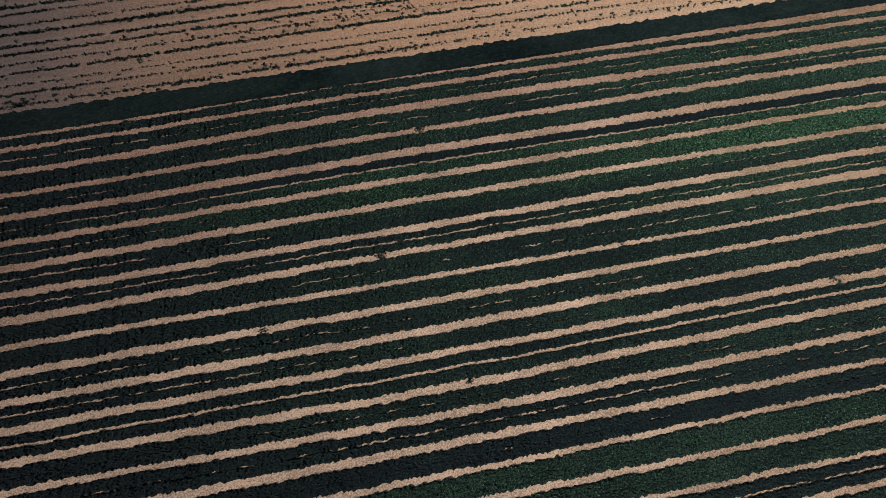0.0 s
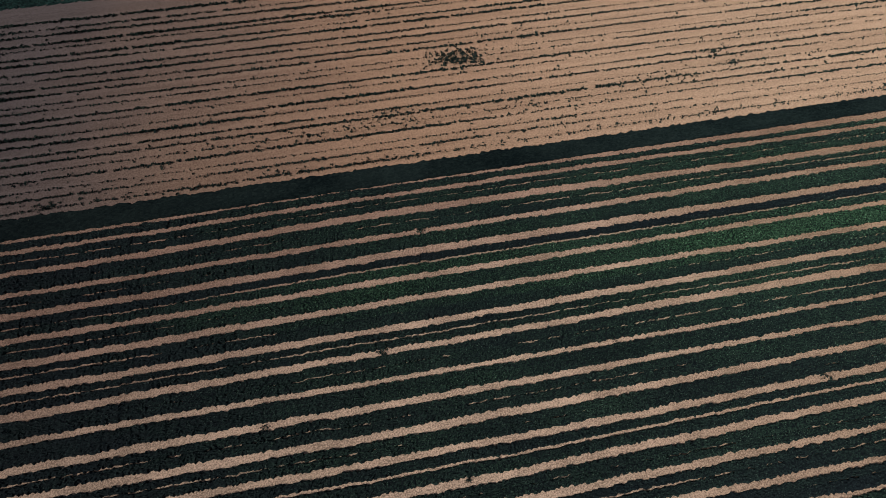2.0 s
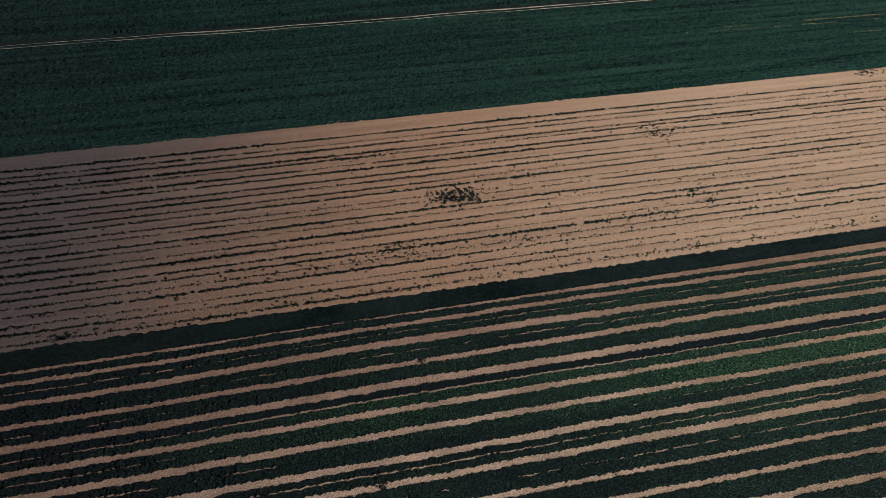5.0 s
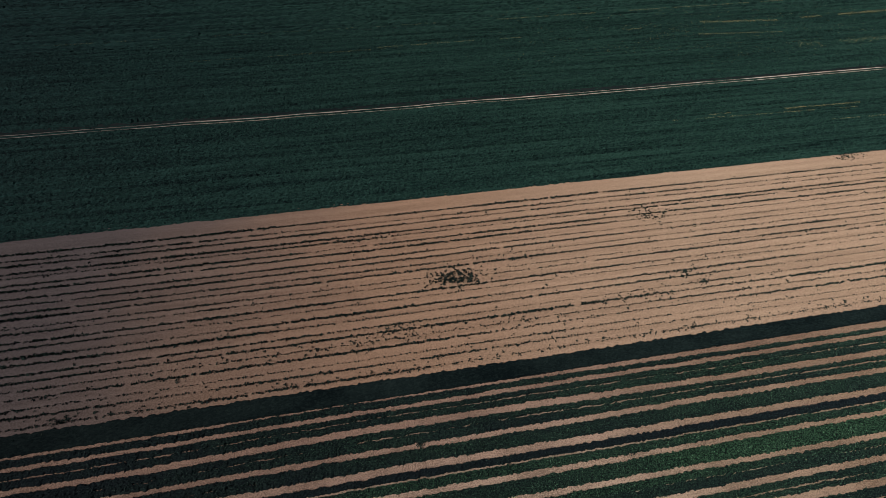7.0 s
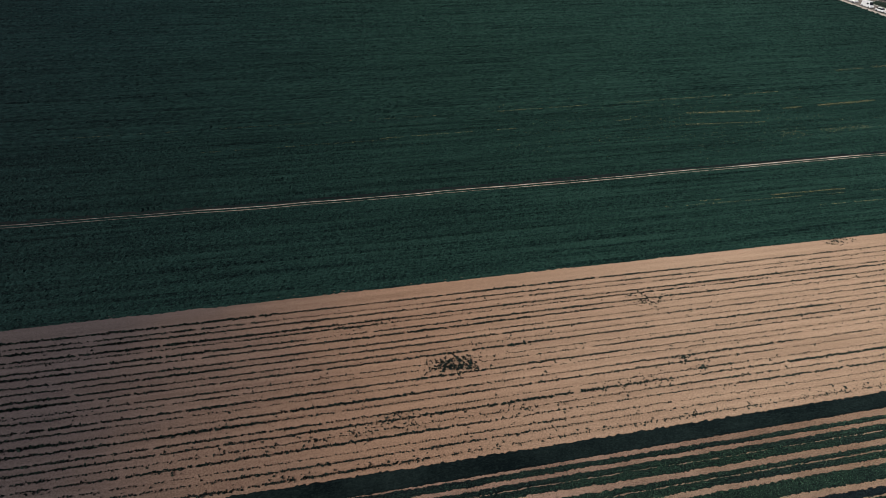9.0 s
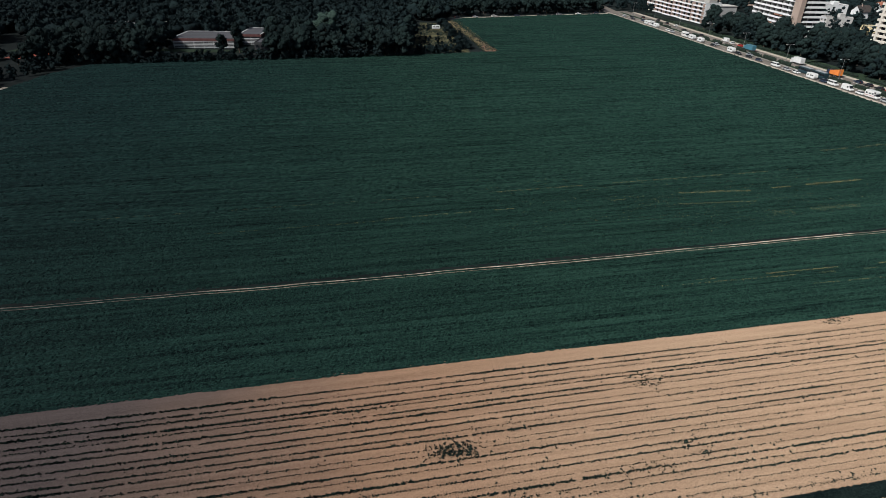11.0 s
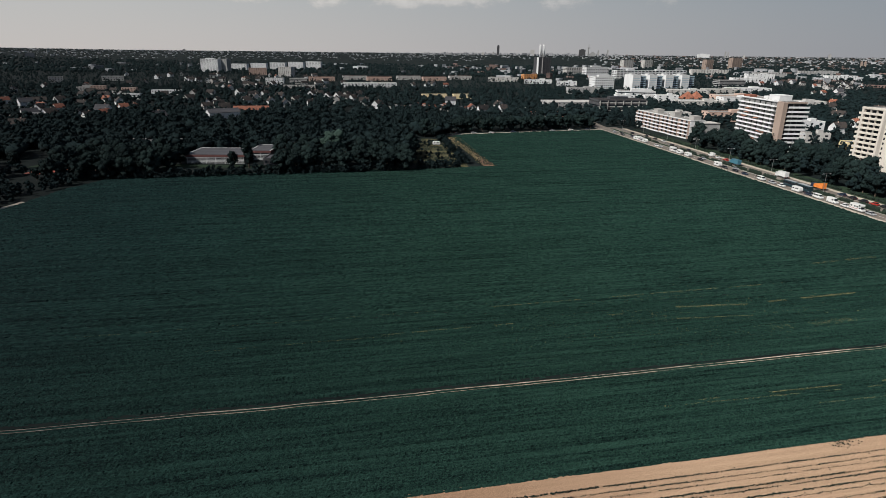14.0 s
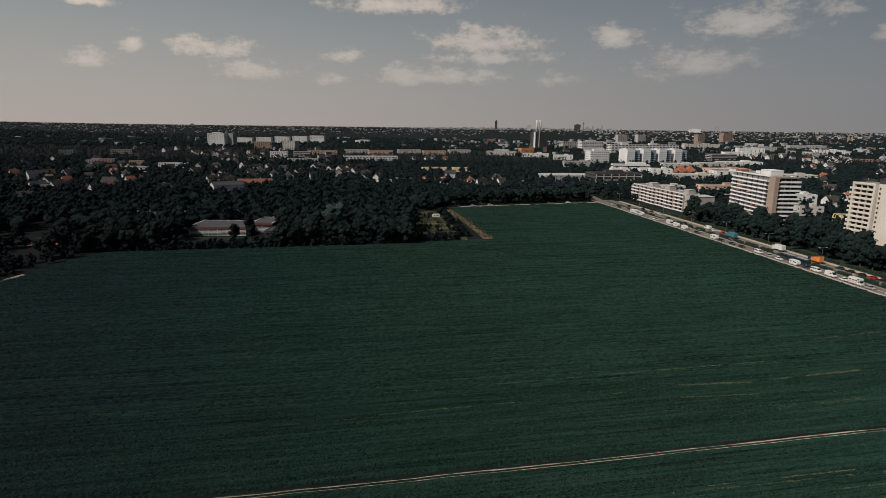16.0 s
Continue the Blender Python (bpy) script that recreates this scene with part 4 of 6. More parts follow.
quad("farm_track", [(-186.5, 212), (-184, 212), (-180.0, 241), (-182.4, 242)], 0.06, PAVING, "pale farm track at the field's edge", "farm track", 6)
quad("sports_lawn", [(-232, 318), (-208, 322), (-205, 345), (-230, 342)], 0.06, LAWN, "green sports lawn among trees", "lawn", 4)
quad("tennis_court", [(-222, 300), (-206, 300), (-206, 318), (-222, 318)], 0.07, TENNIS, "red clay sports court among trees", "sports court", 4)
quad("school_yard", [(-158, 322), (-84, 326), (-84, 332), (-158, 332)], 0.05, LAWN, "dark lawn in front of the low hall", "forecourt", 4)
quad("car_park", [(110, 585), (150, 590), (150, 625), (110, 620)], 0.05, GRAVEL, "grey parking ground between buildings", "car park", 4)
# tall dry grass and bare clods on the strip, rough growth in the yard
rs = np.random.RandomState(93)
f, g = rs.rand(5200), rs.rand(5200)
verge_pts = np.stack([23.5 + 8.5 * g - 19.5 * f, 338 + 123 * f, 0.12 + 0.3 * rs.rand(5200)], 1)
tagged(new("verge_tufts", tri_mesh("verge_tufts", *leaves(rs, verge_pts[:1100], np.full(1100, 0.22)), STRAW_LEAF)), "straw-coloured tall grass tufts on the field verge", "grass tufts", kind="stuff")
tagged(new("verge_tufts", tri_mesh("verge_tufts", *leaves(rs, verge_pts[3200:], np.full(2000, 0.34)), HEDGE)), "dark green weeds among dry verge grass", "grass tufts", kind="stuff")
yard_pts = np.stack([-17 + 30 * rs.rand(3600), 338 + 108 * rs.rand(3600), 0.1 + 0.3 * rs.rand(3600)], 1)
yard_pts = yard_pts[(vnoise(yard_pts[:, 0] / 6 + 40, yard_pts[:, 1] / 9, 94) > 0.42) & (yard_pts[:, 0] < 20 - 0.17 * (yard_pts[:, 1] - 338))]
tagged(new("yard_tufts", tri_mesh("yard_tufts", *leaves(rs, yard_pts, np.full(len(yard_pts), 0.42)), HEDGE)), "dark rough weeds and grass in the yard", "grass tufts", kind="stuff")
# ---- buildings ----
TAKEN = []  # ground taken by buildings: middle, half sizes, turn


def take(x, y, hx, hy, turn):
    TAKEN.append((x, y, hx, hy, math.cos(radians(turn)), math.sin(radians(turn))))


def free(x, y, gap):
    for cx, cy, hx, hy, c, s in TAKEN:
        dx, dy = x - cx, y - cy
        if abs(dx * c + dy * s) < hx + gap and abs(-dx * s + dy * c) < hy + gap:
            return False
    return True


MESHES = {}


def shared(key, make):
    if key not in MESHES:
        MESHES[key] = make()
    return MESHES[key]


def part_mesh(name, bm, material):
    me = bpy.data.meshes.new(name)
    bm.to_mesh(me)
    bm.free()
    me.materials.append(material)
    return me


def building(name, x, y, w, d, h, turn, label, category="building", storeys=3, wall=None, roof_mat=None, bays=(8, 4), win=(1.5, 1.4), parapet=0.5,
             roof_boxes=(), faces="fl", bands=False, group="", z=0.0, band_mat=None):
    """A flat-roofed block. Its front faces -y before it is turned; x, y is its middle. Windows stand in the front (f), left (l) and right (r) walls."""
    wall, roof_mat = wall or WHITE, roof_mat or FLATROOF
    b = empty(name, pose(x, y, z, 0, 0, turn), label, category, group)
    take(x, y, w / 2, d / 2, turn)
    part("wall", boxes((-w / 2, w / 2, -d / 2, d / 2, -0.5, h)), wall, b)
    t = 0.35
    bm = boxes((-w / 2 - 0.05, w / 2 + 0.05, -d / 2 - 0.05, -d / 2 + t, h, h + parapet), (-w / 2 - 0.05, w / 2 + 0.05, d / 2 - t, d / 2 + 0.05, h, h + parapet),
               (-w / 2 - 0.05, -w / 2 + t, -d / 2 + t, d / 2 - t, h, h + parapet), (w / 2 - t, w / 2 + 0.05, -d / 2 + t, d / 2 - t, h, h + parapet))
    part("parapet", bm, wall, b)
    part("roof", boxes((-w / 2 + t, w / 2 - t, -d / 2 + t, d / 2 - t, h + 0.004, h + 0.12)), roof_mat, b)
    for bx, by, bw, bd, bh in roof_boxes:
        part("roof_housing", boxes((bx - bw / 2, bx + bw / 2, by - bd / 2, by + bd / 2, h + 0.12, h + bh), (bx - bw / 2 - 0.15, bx + bw / 2 + 0.15, by - bd / 2 - 0.15, by + bd / 2 + 0.15, h + bh, h + bh + 0.15)), wall, b)
    sh = h / storeys
    ww, wh = win
    spots = []
    if "f" in faces:
        spots += [((-w / 2 + w * (k + 0.5) / bays[0]), -d / 2, 0, w / bays[0]) for k in range(bays[0])]
    if "l" in faces:
        spots += [(-w / 2, -d / 2 + d * (k + 0.5) / bays[1], -90, d / bays[1]) for k in range(bays[1])]
    if "r" in faces:
        spots += [(w / 2, -d / 2 + d * (k + 0.5) / bays[1], 90, d / bays[1]) for k in range(bays[1])]
    for s in range(storeys):
        zc = s * sh + sh * 0.55
        if bands:
            if "f" in faces:
                add_mesh("window_band", shared(("wb", round(w, 1), wh), lambda: box_mesh("window_band", (-w / 2 + 0.4, w / 2 - 0.4, -0.05, 0.05, -wh / 2, wh / 2), band_mat or WINDOW)), b, pose(0, -d / 2 - 0.003, zc))
            if "l" in faces:
                add_mesh("window_band", shared(("wb", round(d, 1), wh), lambda: box_mesh("window_band", (-d / 2 + 0.4, d / 2 - 0.4, -0.05, 0.05, -wh / 2, wh / 2), band_mat or WINDOW)), b, pose(-w / 2 - 0.003, 0, zc, 0, 0, -90))
            if "r" in faces:
                add_mesh("window_band", shared(("wb", round(d, 1), wh), lambda: box_mesh("window_band", (-d / 2 + 0.4, d / 2 - 0.4, -0.05, 0.05, -wh / 2, wh / 2), band_mat or WINDOW)), b, pose(w / 2 + 0.003, 0, zc, 0, 0, 90))
            continue
        for px, py, rz, room in spots:
            add_mesh("window", shared(("win", round(min(ww, room * 0.8), 2), wh), lambda: box_mesh("window", (-min(ww, room * 0.8) / 2, min(ww, room * 0.8) / 2, -0.04, 0.06, -wh / 2, wh / 2), WINDOW)), b, pose(px, py, zc, 0, 0, rz))
    return b


SH = 2.83


def tower_one():
    """Twelve-storey slab: white balconies along the road, a blank beige strip, balconies on the near end."""
    x0, y0, d, w, n = 223.0, 385.0, 60.0, 15.0, 12
    h = n * SH + 0.6
    b = empty("apartment_tower", pose(x0, y0, 0), "twelve-storey white apartment slab with long balconies and beige strip", "apartment tower")
    take(x0 + w / 2, y0 + d / 2, w / 2, d / 2, 0)
    part("wall", boxes((1.6, w, 1.6, d, -0.5, h)), WHITE, b)
    part("blank_strip", boxes((-0.2, 2.6, 0.3, 8.0, -0.5, h + 0.3)), BEIGE, b, "beige windowless wall strip")
    part("roof", boxes((1.8, w - 0.2, 9.2, d - 0.2, h + 0.004, h + 0.3)), FLATROOF, b)
    part("roof_edge", boxes((0.2, 1.9, 8.0, d, h - 0.20, h + 0.45), (w - 0.3, w + 0.1, 1.9, d, h, h + 0.45)), WHITE, b)
    part("roof_edge", boxes((2.6, w + 0.2, 0.0, 1.9, h - 0.35, h + 0.45)), BEIGE, b, "brownish roof edge of the end wall")
    part("roof_housing", boxes((4.0, 12.5, 14.0, 27.0, h + 0.3, h + 3.6), (3.8, 12.7, 13.8, 27.2, h + 3.6, h + 3.85), (5, 11, 30, 36, h + 0.3, h + 2.2)), WHITE, b)
    part("roof_terrace_wall", boxes((2.2, 7.5, 50, 59, h + 0.3, h + 1.9)), REDTILE, b, "orange-red cladding of the set-back top storey")
    long_bal = box_mesh("balcony", (-1.5, 1.6, -2.6, 46.0, 0, 0.16), WHITE)
    parap = box_mesh("balcony_parapet", (-1.56, -1.42, -2.6, 46.0, 0.0, 1.12), WHITE)
    end_bal = box_mesh("balcony", (3.4, w + 2.2, 0, 1.6, 0, 0.16), WHITE)
    end_par = box_mesh("balcony_parapet", (3.4, w + 2.2, -0.1, 0.05, -0.12, 1.15), WHITE)
    # dark panes widened past the windows to put balcony shade on the back wall
    glaze = box_mesh("window", (-0.04, 0.05, -1.72, 1.72, 0, 2.35), WINDOW)
    glaze_end = box_mesh("window", (-1.85, 1.85, -0.04, 0.05, 0, 2.35), WINDOW)
    div = box_mesh("balcony_divider", (-1.4, 1.58, -0.08, 0.08, 0.16, 2.55), GREYWALL)
    awn = box_mesh("awning", (-2.1, 0.2, -3.4, 3.4, 0, 0.08), AWNING)
    r = random.Random(4)
    for s in range(n):
        z = s * SH
        # the long side steps out towards the bottom
        out = -0.22 * max(0, 6 - s)
        bal = add_mesh("balcony", long_bal, b, pose(0 + out * 0.3, 11.0 + (0 if s > 1 else 2), z))
        add_mesh("balcony_parapet", parap, bal)
        for k in range(7):
            add_mesh("balcony_divider", div, bal, pose(0, 1.0 + k * 7.3, 0))
        for k in range(12):
            add_mesh("window", glaze, b, pose(1.585, 13.4 + k * 3.75, z + 0.3))
        eb = add_mesh("balcony", end_bal, b, pose(0, 0, z))
        add_mesh("balcony_parapet", end_par, eb)
        for k in range(3):
            add_mesh("window", glaze_end, b, pose(5.2 + k * 3.95, 1.585, z + 0.3))
        if s in (1, 2, 4, 7, 8, 9):
            for q in range(1 + (s % 3 == 1)):
                a = add_mesh("awning", awn, b, pose(0, 18 + r.random() * 32, z + 2.45, 0, -14, 0), "faded reddish awning")
    small = box_mesh("window", (-0.05, 0.05, -0.35, 0.35, 0, 1.2), WINDOW)
    for s in range(n):
        add_mesh("window", small, b, pose(2.6, 0.75, s * SH + 1.0, 0, 0, 90))
    return b


def tower_two():
    """Twelve-storey tower with recessed loggias and a blank end wall."""
    n = 12
    h = n * SH + 1.2
    b = empty("apartment_tower", pose(251.5, 352.5, 0, 0, 0, 10), "twelve-storey cream apartment tower with loggias and blank wall", "apartment tower")
    take(259, 336, 10, 20, 10)
    # local: -y runs towards the viewer along the road side, +x away from the road
    part("wall", boxes((1.4, 14.0, -15.5, 0.0, -0.5, h)), TOWERWALL, b)
    part("blank_wall", boxes((2.6, 3.2, -30.0, -15.5, -0.5, h + 0.2), (3.2, 14.0, -30.0, -15.5, -0.5, h - 0.2)), TOWERWALL, b, "cream windowless end wall")
    part("roof", boxes((1.6, 13.8, -15.3, -0.2, h + 0.004, h + 0.15)), FLATROOF, b)
    part("roof_edge", boxes((-0.15, 1.4, -15.6, 0.1, h - 0.9, h + 0.3)), TOWERWALL, b)
    part("roof_housing", boxes((4, 12, -27, -14, h, h + 3.0), (3.8, 12.2, -27.2, -13.8, h + 3.0, h + 3.2)), DARKWALL, b, "dark roof housing")
    part("pier", boxes((0, 1.4, -15.6, -14.2, -0.5, h - 0.9)), TOWERWALL, b)
    part("pier", boxes((0, 1.4, -1.4, 0.0, -0.5, h - 0.9)), TOWERWALL, b)
    slab = box_mesh("loggia_parapet", (-0.08, 1.4, -14.2, -1.4, 0.0, 1.15), TOWERWALL)
    glaze = box_mesh("window", (1.36, 1.42, -1.9, 1.9, 1.2, 2.6), WINDOW)
    side = box_mesh("window", (-0.05, 0.05, -0.5, 0.5, 0, 1.3), WINDOW)
    post = box_mesh("loggia_post", (0.2, 1.4, -0.12, 0.12, 1.15, SH), TOWERWALL)
    for s in range(n):
        z = s * SH
        add_mesh("loggia_parapet", slab, b, pose(0, 0, z))
        for k in range(3):
            add_mesh("window", glaze, b, pose(0, -3.6 - k * 4.2, z))
        for k in range(2):
            add_mesh("loggia_post", post, b, pose(0, -5.7 - k * 4.2, z))
        add_mesh("window", side, b, pose(2.58, -16.6, z + 0.9))
    # round balconies on the far side
    bm = bmesh.new()
    bmesh.ops.create_cone(bm, cap_ends=True, segments=16, radius1=1.9, radius2=1.9, depth=1.1)
    rb = part_mesh("round_balcony", bm, TOWERWALL)
    bands = box_mesh("balcony", (3.4, 14.4, -31.6, -30.0, 0, 1.2), WHITE)
    for s in range(n):
        add_mesh("round_balcony", rb, b, pose(1.9, 0.9, s * SH + 0.5))
        add_mesh("balcony", bands, b, pose(0, 0, s * SH))
    return b


def terrace_block():
    """Long five-storey block of stepped balconies beside the road."""
    n, L, w = 5, 90.0, 14.0
    h = n * SH
    turn = 8.1
    ex, ey = 194.0, 461.0
    b = empty("terrace_block", pose(ex, ey, 0, 0, 0, turn), "long white five-storey block with continuous balconies", "apartment block")
    take(ex - 6.5 + 7, ey + 45, 9, 46, turn)
    part("wall", boxes((1.7, w, 0.0, L, -0.5, h)), WHITE, b)
    part("roof", boxes((1.9, w - 0.2, 0.2, L - 0.2, h + 0.004, h + 0.25)), FLATROOF, b)
    part("roof_edge", boxes((1.4, 1.9, -0.2, L + 0.2, h - 0.1, h + 0.5), (w - 0.3, w + 0.1, 0, L, h, h + 0.5), (1.9, w - 0.3, -0.2, 0.2, h, h + 0.5)), WHITE, b)
    for y0, y1, hh in ((0.5, 8.0, 3.4), (30, 38, 3.6), (59, 67, 3.4)):
        part("stair_head", boxes((4.5, 10.5, y0, y1, h + 0.25, h + hh), (4.3, 10.7, y0 - 0.2, y1 + 0.2, h + hh, h + hh + 0.2)), PALEROOF, b, "pale roof stair housing")
    part("chimney", boxes((8, 9, 20, 21, h + 0.25, h + 1.8)), CREAM, b)
    part("chimney", boxes((8, 9, 48, 49, h + 0.25, h + 1.8)), CREAM, b)
    part("near_wing", boxes((9.0, 26.0, -2.0, 12.0, -0.5, h - 2.0)), GREYWALL, b, "grey near wing")
    part("near_wing_roof", boxes((8.6, 26.4, -2.4, 12.4, h - 2.0, h - 1.6)), PALEROOF, b)
    bal = box_mesh("balcony", (-0.1, 1.7, 0.0, 14.4, 0, 0.18), WHITE)
    par = box_mesh("balcony_parapet", (-0.16, 0.0, 0.0, 14.4, 0.0, 1.05), WHITE)
    div = box_mesh("balcony_divider", (0.0, 1.69, -0.1, 0.1, 0.18, 2.6), PINKWALL)
    gl = box_mesh("window", (1.66, 1.72, -1.5, 1.5, 0.3, 2.4), WINDOW)
    for s in range(n):
        for seg in range(6):
            off = -0.7 if seg % 2 else 0.0
            bb = add_mesh("balcony", bal, b, pose(off, seg * 15.0 + 0.3, s * SH + 0.05))
            add_mesh("balcony_parapet", par, bb)
            for k in range(3):
                add_mesh("balcony_divider", div, bb, pose(0 if not off else 0.35, 0.2 + k * 7.0, 0))
            for k in range(4):
                add_mesh("window", gl, b, pose(0, seg * 15.0 + 2.3 + k * 3.5, s * SH))
    return b


tower_one()
tower_two()
terrace_block()

# low hall at the field's edge
def school_hall(x, y, w, d, h, turn, roof_mat, label):
    b = empty("low_hall", pose(x, y, 0, 0, 0, turn), label, "school hall")
    take(x, y, w / 2, d / 2, turn)
    part("wall", boxes((-w / 2, w / 2, -d / 2 + 0.8, d / 2, -0.3, h - 1.2)), DARKWALL, b)
    part("fascia", boxes((-w / 2 - 0.4, w / 2 + 0.4, -d / 2, d / 2 + 0.4, h - 1.2, h)), REDFASCIA, b, "dull red roof fascia")
    part("roof", boxes((-w / 2, w / 2, -d / 2 + 0.4, d / 2, h, h + 0.15)), roof_mat, b, "grey sheet roof")
    part("roof_edge", boxes((-w / 2 - 0.45, -w / 2, -d / 2, d / 2 + 0.4, h, h + 0.25), (-w / 2 - 0.45, w / 2 + 0.45, d / 2, d / 2 + 0.45, h, h + 0.25), (w / 2, w / 2 + 0.45, -d / 2, d / 2, h, h + 0.25)), WHITE, b)
    slat = box_mesh("sun_slat", (-w / 2, w / 2, -0.12, 0.12, 0, 0.26), WHITE)
    for k in range(5):
        add_mesh("sun_slat", slat, b, pose(0, -d / 2 + 0.3, 0.5 + k * 0.76))
    post = box_mesh("post", (-0.1, 0.1, -0.1, 0.1, 0, h - 1.2), WHITE)
    for k in range(int(w // 5) + 1):
        add_mesh("post", post, b, pose(-w / 2 + 0.3 + k * (w - 0.6) / int(w // 5), -d / 2 + 0.55, 0))
    return b


school_hall(-132.6, 346.6, 33.5, 25, 5.4, 1, METALROOF, "low flat-roofed hall with white slats and red fascia")
school_hall(-110.0, 358.5, 12, 24, 6.0, 1, METALROOF, "small flat-roofed hall with grey sheet roof")
building("low_annexe", -99.5, 340, 9, 14, 3.6, 1, "low porch wing with grey roof beside the hall", storeys=1, wall=DARKWALL, roof_mat=METALROOF, bays=(3, 3))
building("low_annexe", -96.5, 366, 10, 9, 4.6, 1, "low grey annexe with pale roof edge", storeys=1, wall=WHITE, roof_mat=METALROOF, bays=(3, 2))
building("low_annexe", -232, 372, 26, 12, 5.0, 6, "low dark pavilion behind trees", storeys=1, wall=GREYWALL, roof_mat=METALROOF, bays=(6, 3))
building("low_annexe", -196, 392, 44, 10, 5.0, 4, "long low pavilion with pale roof edge", storeys=1, wall=GREYWALL, roof_mat=METALROOF, bays=(9, 3))
building("low_annexe", -226, 345, 6, 5, 3.4, 10, "small cream hut beside the sports court", storeys=1, wall=CREAM, roof_mat=DARKTILE, bays=(2, 2))

# longer houses and blocks among the gardens
building("garden_block", -381, 538, 24, 11, 6.5, 14, "long block with pale violet-grey roof among trees", storeys=2, wall=GREYWALL, roof_mat=METALROOF, bays=(7, 3))
building("garden_block", -419, 790, 33, 10, 7.0, 6, "long flat-roofed block with a white front", storeys=2, wall=WHITE, roof_mat=FLATROOF, bays=(10, 3), bands=True, win=(1.5, 1.1))
building("garden_block", -540, 902, 24, 12, 8.0, 20, "cream stepped housing block", storeys=3, wall=CREAM, roof_mat=PALEROOF, bays=(6, 3), roof_boxes=((2, 0, 12, 7, 2.8),))
building("garden_block", -514, 890, 20, 12, 10.5, 20, "pinkish stepped housing block", storeys=4, wall=PINKWALL, roof_mat=PALEROOF, bays=(5, 3))
building("garden_block", -690, 1252, 40, 14, 9.0, 25, "long pale hall with a flat roof", storeys=2, wall=CREAM, roof_mat=METALROOF, bays=(8, 3))
building("garden_block", -754, 1166, 24, 12, 10.0, 30, "cream three-storey block above the trees", storeys=3, wall=CREAM, roof_mat=FLATROOF, bays=(5, 3))
building("garden_block", -401, 864, 40, 10, 7.5, 8, "long white housing row", storeys=2, wall=WHITE, roof_mat=PALEROOF, bays=(10, 3))
building("garden_block", -463, 880, 20, 11, 9.0, 12, "pinkish three-storey housing row", storeys=3, wall=PINKWALL, roof_mat=FLATROOF, bays=(5, 3))
building("garden_block", -243, 1010, 52, 12, 8.0, 10, "long pale housing row", storeys=2, wall=CREAM, roof_mat=FLATROOF, bays=(12, 3))
building("garden_block", -330, 1175, 34, 14, 12.0, 6, "white four-storey housing block", storeys=4, wall=WHITE, roof_mat=FLATROOF, bays=(8, 3))
building("garden_block", -296, 1222, 34, 14, 10.0, 14, "cream housing block with balconies", storeys=3, wall=CREAM, roof_mat=PALEROOF, bays=(8, 3), bands=True, win=(1.5, 1.2))

# offices and blocks of the town
building("flat_hall", 160, 745, 66, 36, 6.8, 7, "long low hall with pale flat roof", storeys=2, wall=GREYWALL, roof_mat=PALEROOF, bays=(12, 6))
b = building("column_office", 207, 702, 58, 34, 13.0, 6, "dark office block with pale columns", "office", storeys=3, wall=DARKWALL, roof_mat=DARKTILE, bays=(10, 6), bands=True, win=(1.5, 1.6), roof_boxes=((0, 2, 22, 10, 3.0),))
col = box_mesh("column", (-0.35, 0.35, -0.35, 0.35, 0, 12.6), CREAM)
for k in range(7):
    add_mesh("column", col, b, pose(-28 + k * 9.3, -18.2, 0), "pale concrete column")
for k in range(3):
    part("floor_band", boxes((-29, 29, -17.6, -17.0, 1.0 + k * 4.3, 2.0 + k * 4.3)), CREAM, b, "pale floor band")
building("white_low_office", 297, 922, 56, 26, 10.0, -8, "white two-storey office with dark flat roof", "office", storeys=2, bays=(12, 5), bands=True, win=(1.5, 1.5), roof_mat=FLATROOF, roof_boxes=((8, 0, 30, 12, 3.2),))
building("white_low_office", 315, 872, 40, 22, 6.5, -8, "white single-storey wing beside the office", "office", storeys=2, bays=(8, 4), roof_mat=PALEROOF)
building("white_cube_office", 304, 1152, 38, 30, 22.0, 8, "white five-storey office with rows of windows", "office", storeys=5, bays=(9, 5), win=(2.2, 1.7), roof_boxes=((2, 0, 22, 10, 3.0),))
for k in range(4):
    fx, fy = 362 + k * 34.5, 1150 + k * 9.5
    b = building("finned_office", fx, fy, 16, 34, 26.0, 11, "white office wing with blue-grey glazed gallery", "office", storeys=6, bays=(6, 9), bands=True, win=(1.5, 1.6), group="finned office wings", roof_boxes=((0, 4, 8, 10, 2.6),), faces="", band_mat=BLUEFIN)
    g = box_mesh("gallery", (8.0, 21.0, -13.5, 12, 0, 2.3), BLUEFIN)
    for s in range(6):
        add_mesh("gallery", g, b, pose(0, 0, 1.6 + s * 4.1), "blue-grey gallery")
    for q in range(5):
        add_mesh("window_band", shared(("fin band",), lambda: box_mesh("window_band", (-7.2, 7.2, -0.05, 0.05, -0.6, 0.6), BLUEFIN)), b, pose(0, -17.003, 4.0 + q * 4.1))
    part("core", boxes((8.0, 20.4, -12.6, 12, -0.3, 25.0)), DARKWALL, b)
building("long_office", 560, 1640, 215, 24, 22.0, 15, "long white office with ranks of windows", "office", storeys=5, bays=(20, 2), win=(7.5, 2.2), roof_boxes=((-60, 0, 20, 10, 3.5), (30, 0, 24, 10, 4)))
building("long_office", 452, 1800, 74, 26, 26.0, 17, "white slab office with flat roof", "office", storeys=6, bays=(12, 4), win=(3.5, 2.0), roof_boxes=((0, 0, 30, 10, 4.0),))
building("long_office", 432, 1932, 100, 26, 21.0, 18, "pale slab office with flat roof", "office", storeys=5, wall=CREAM, bays=(12, 4), win=(4.0, 2.0))
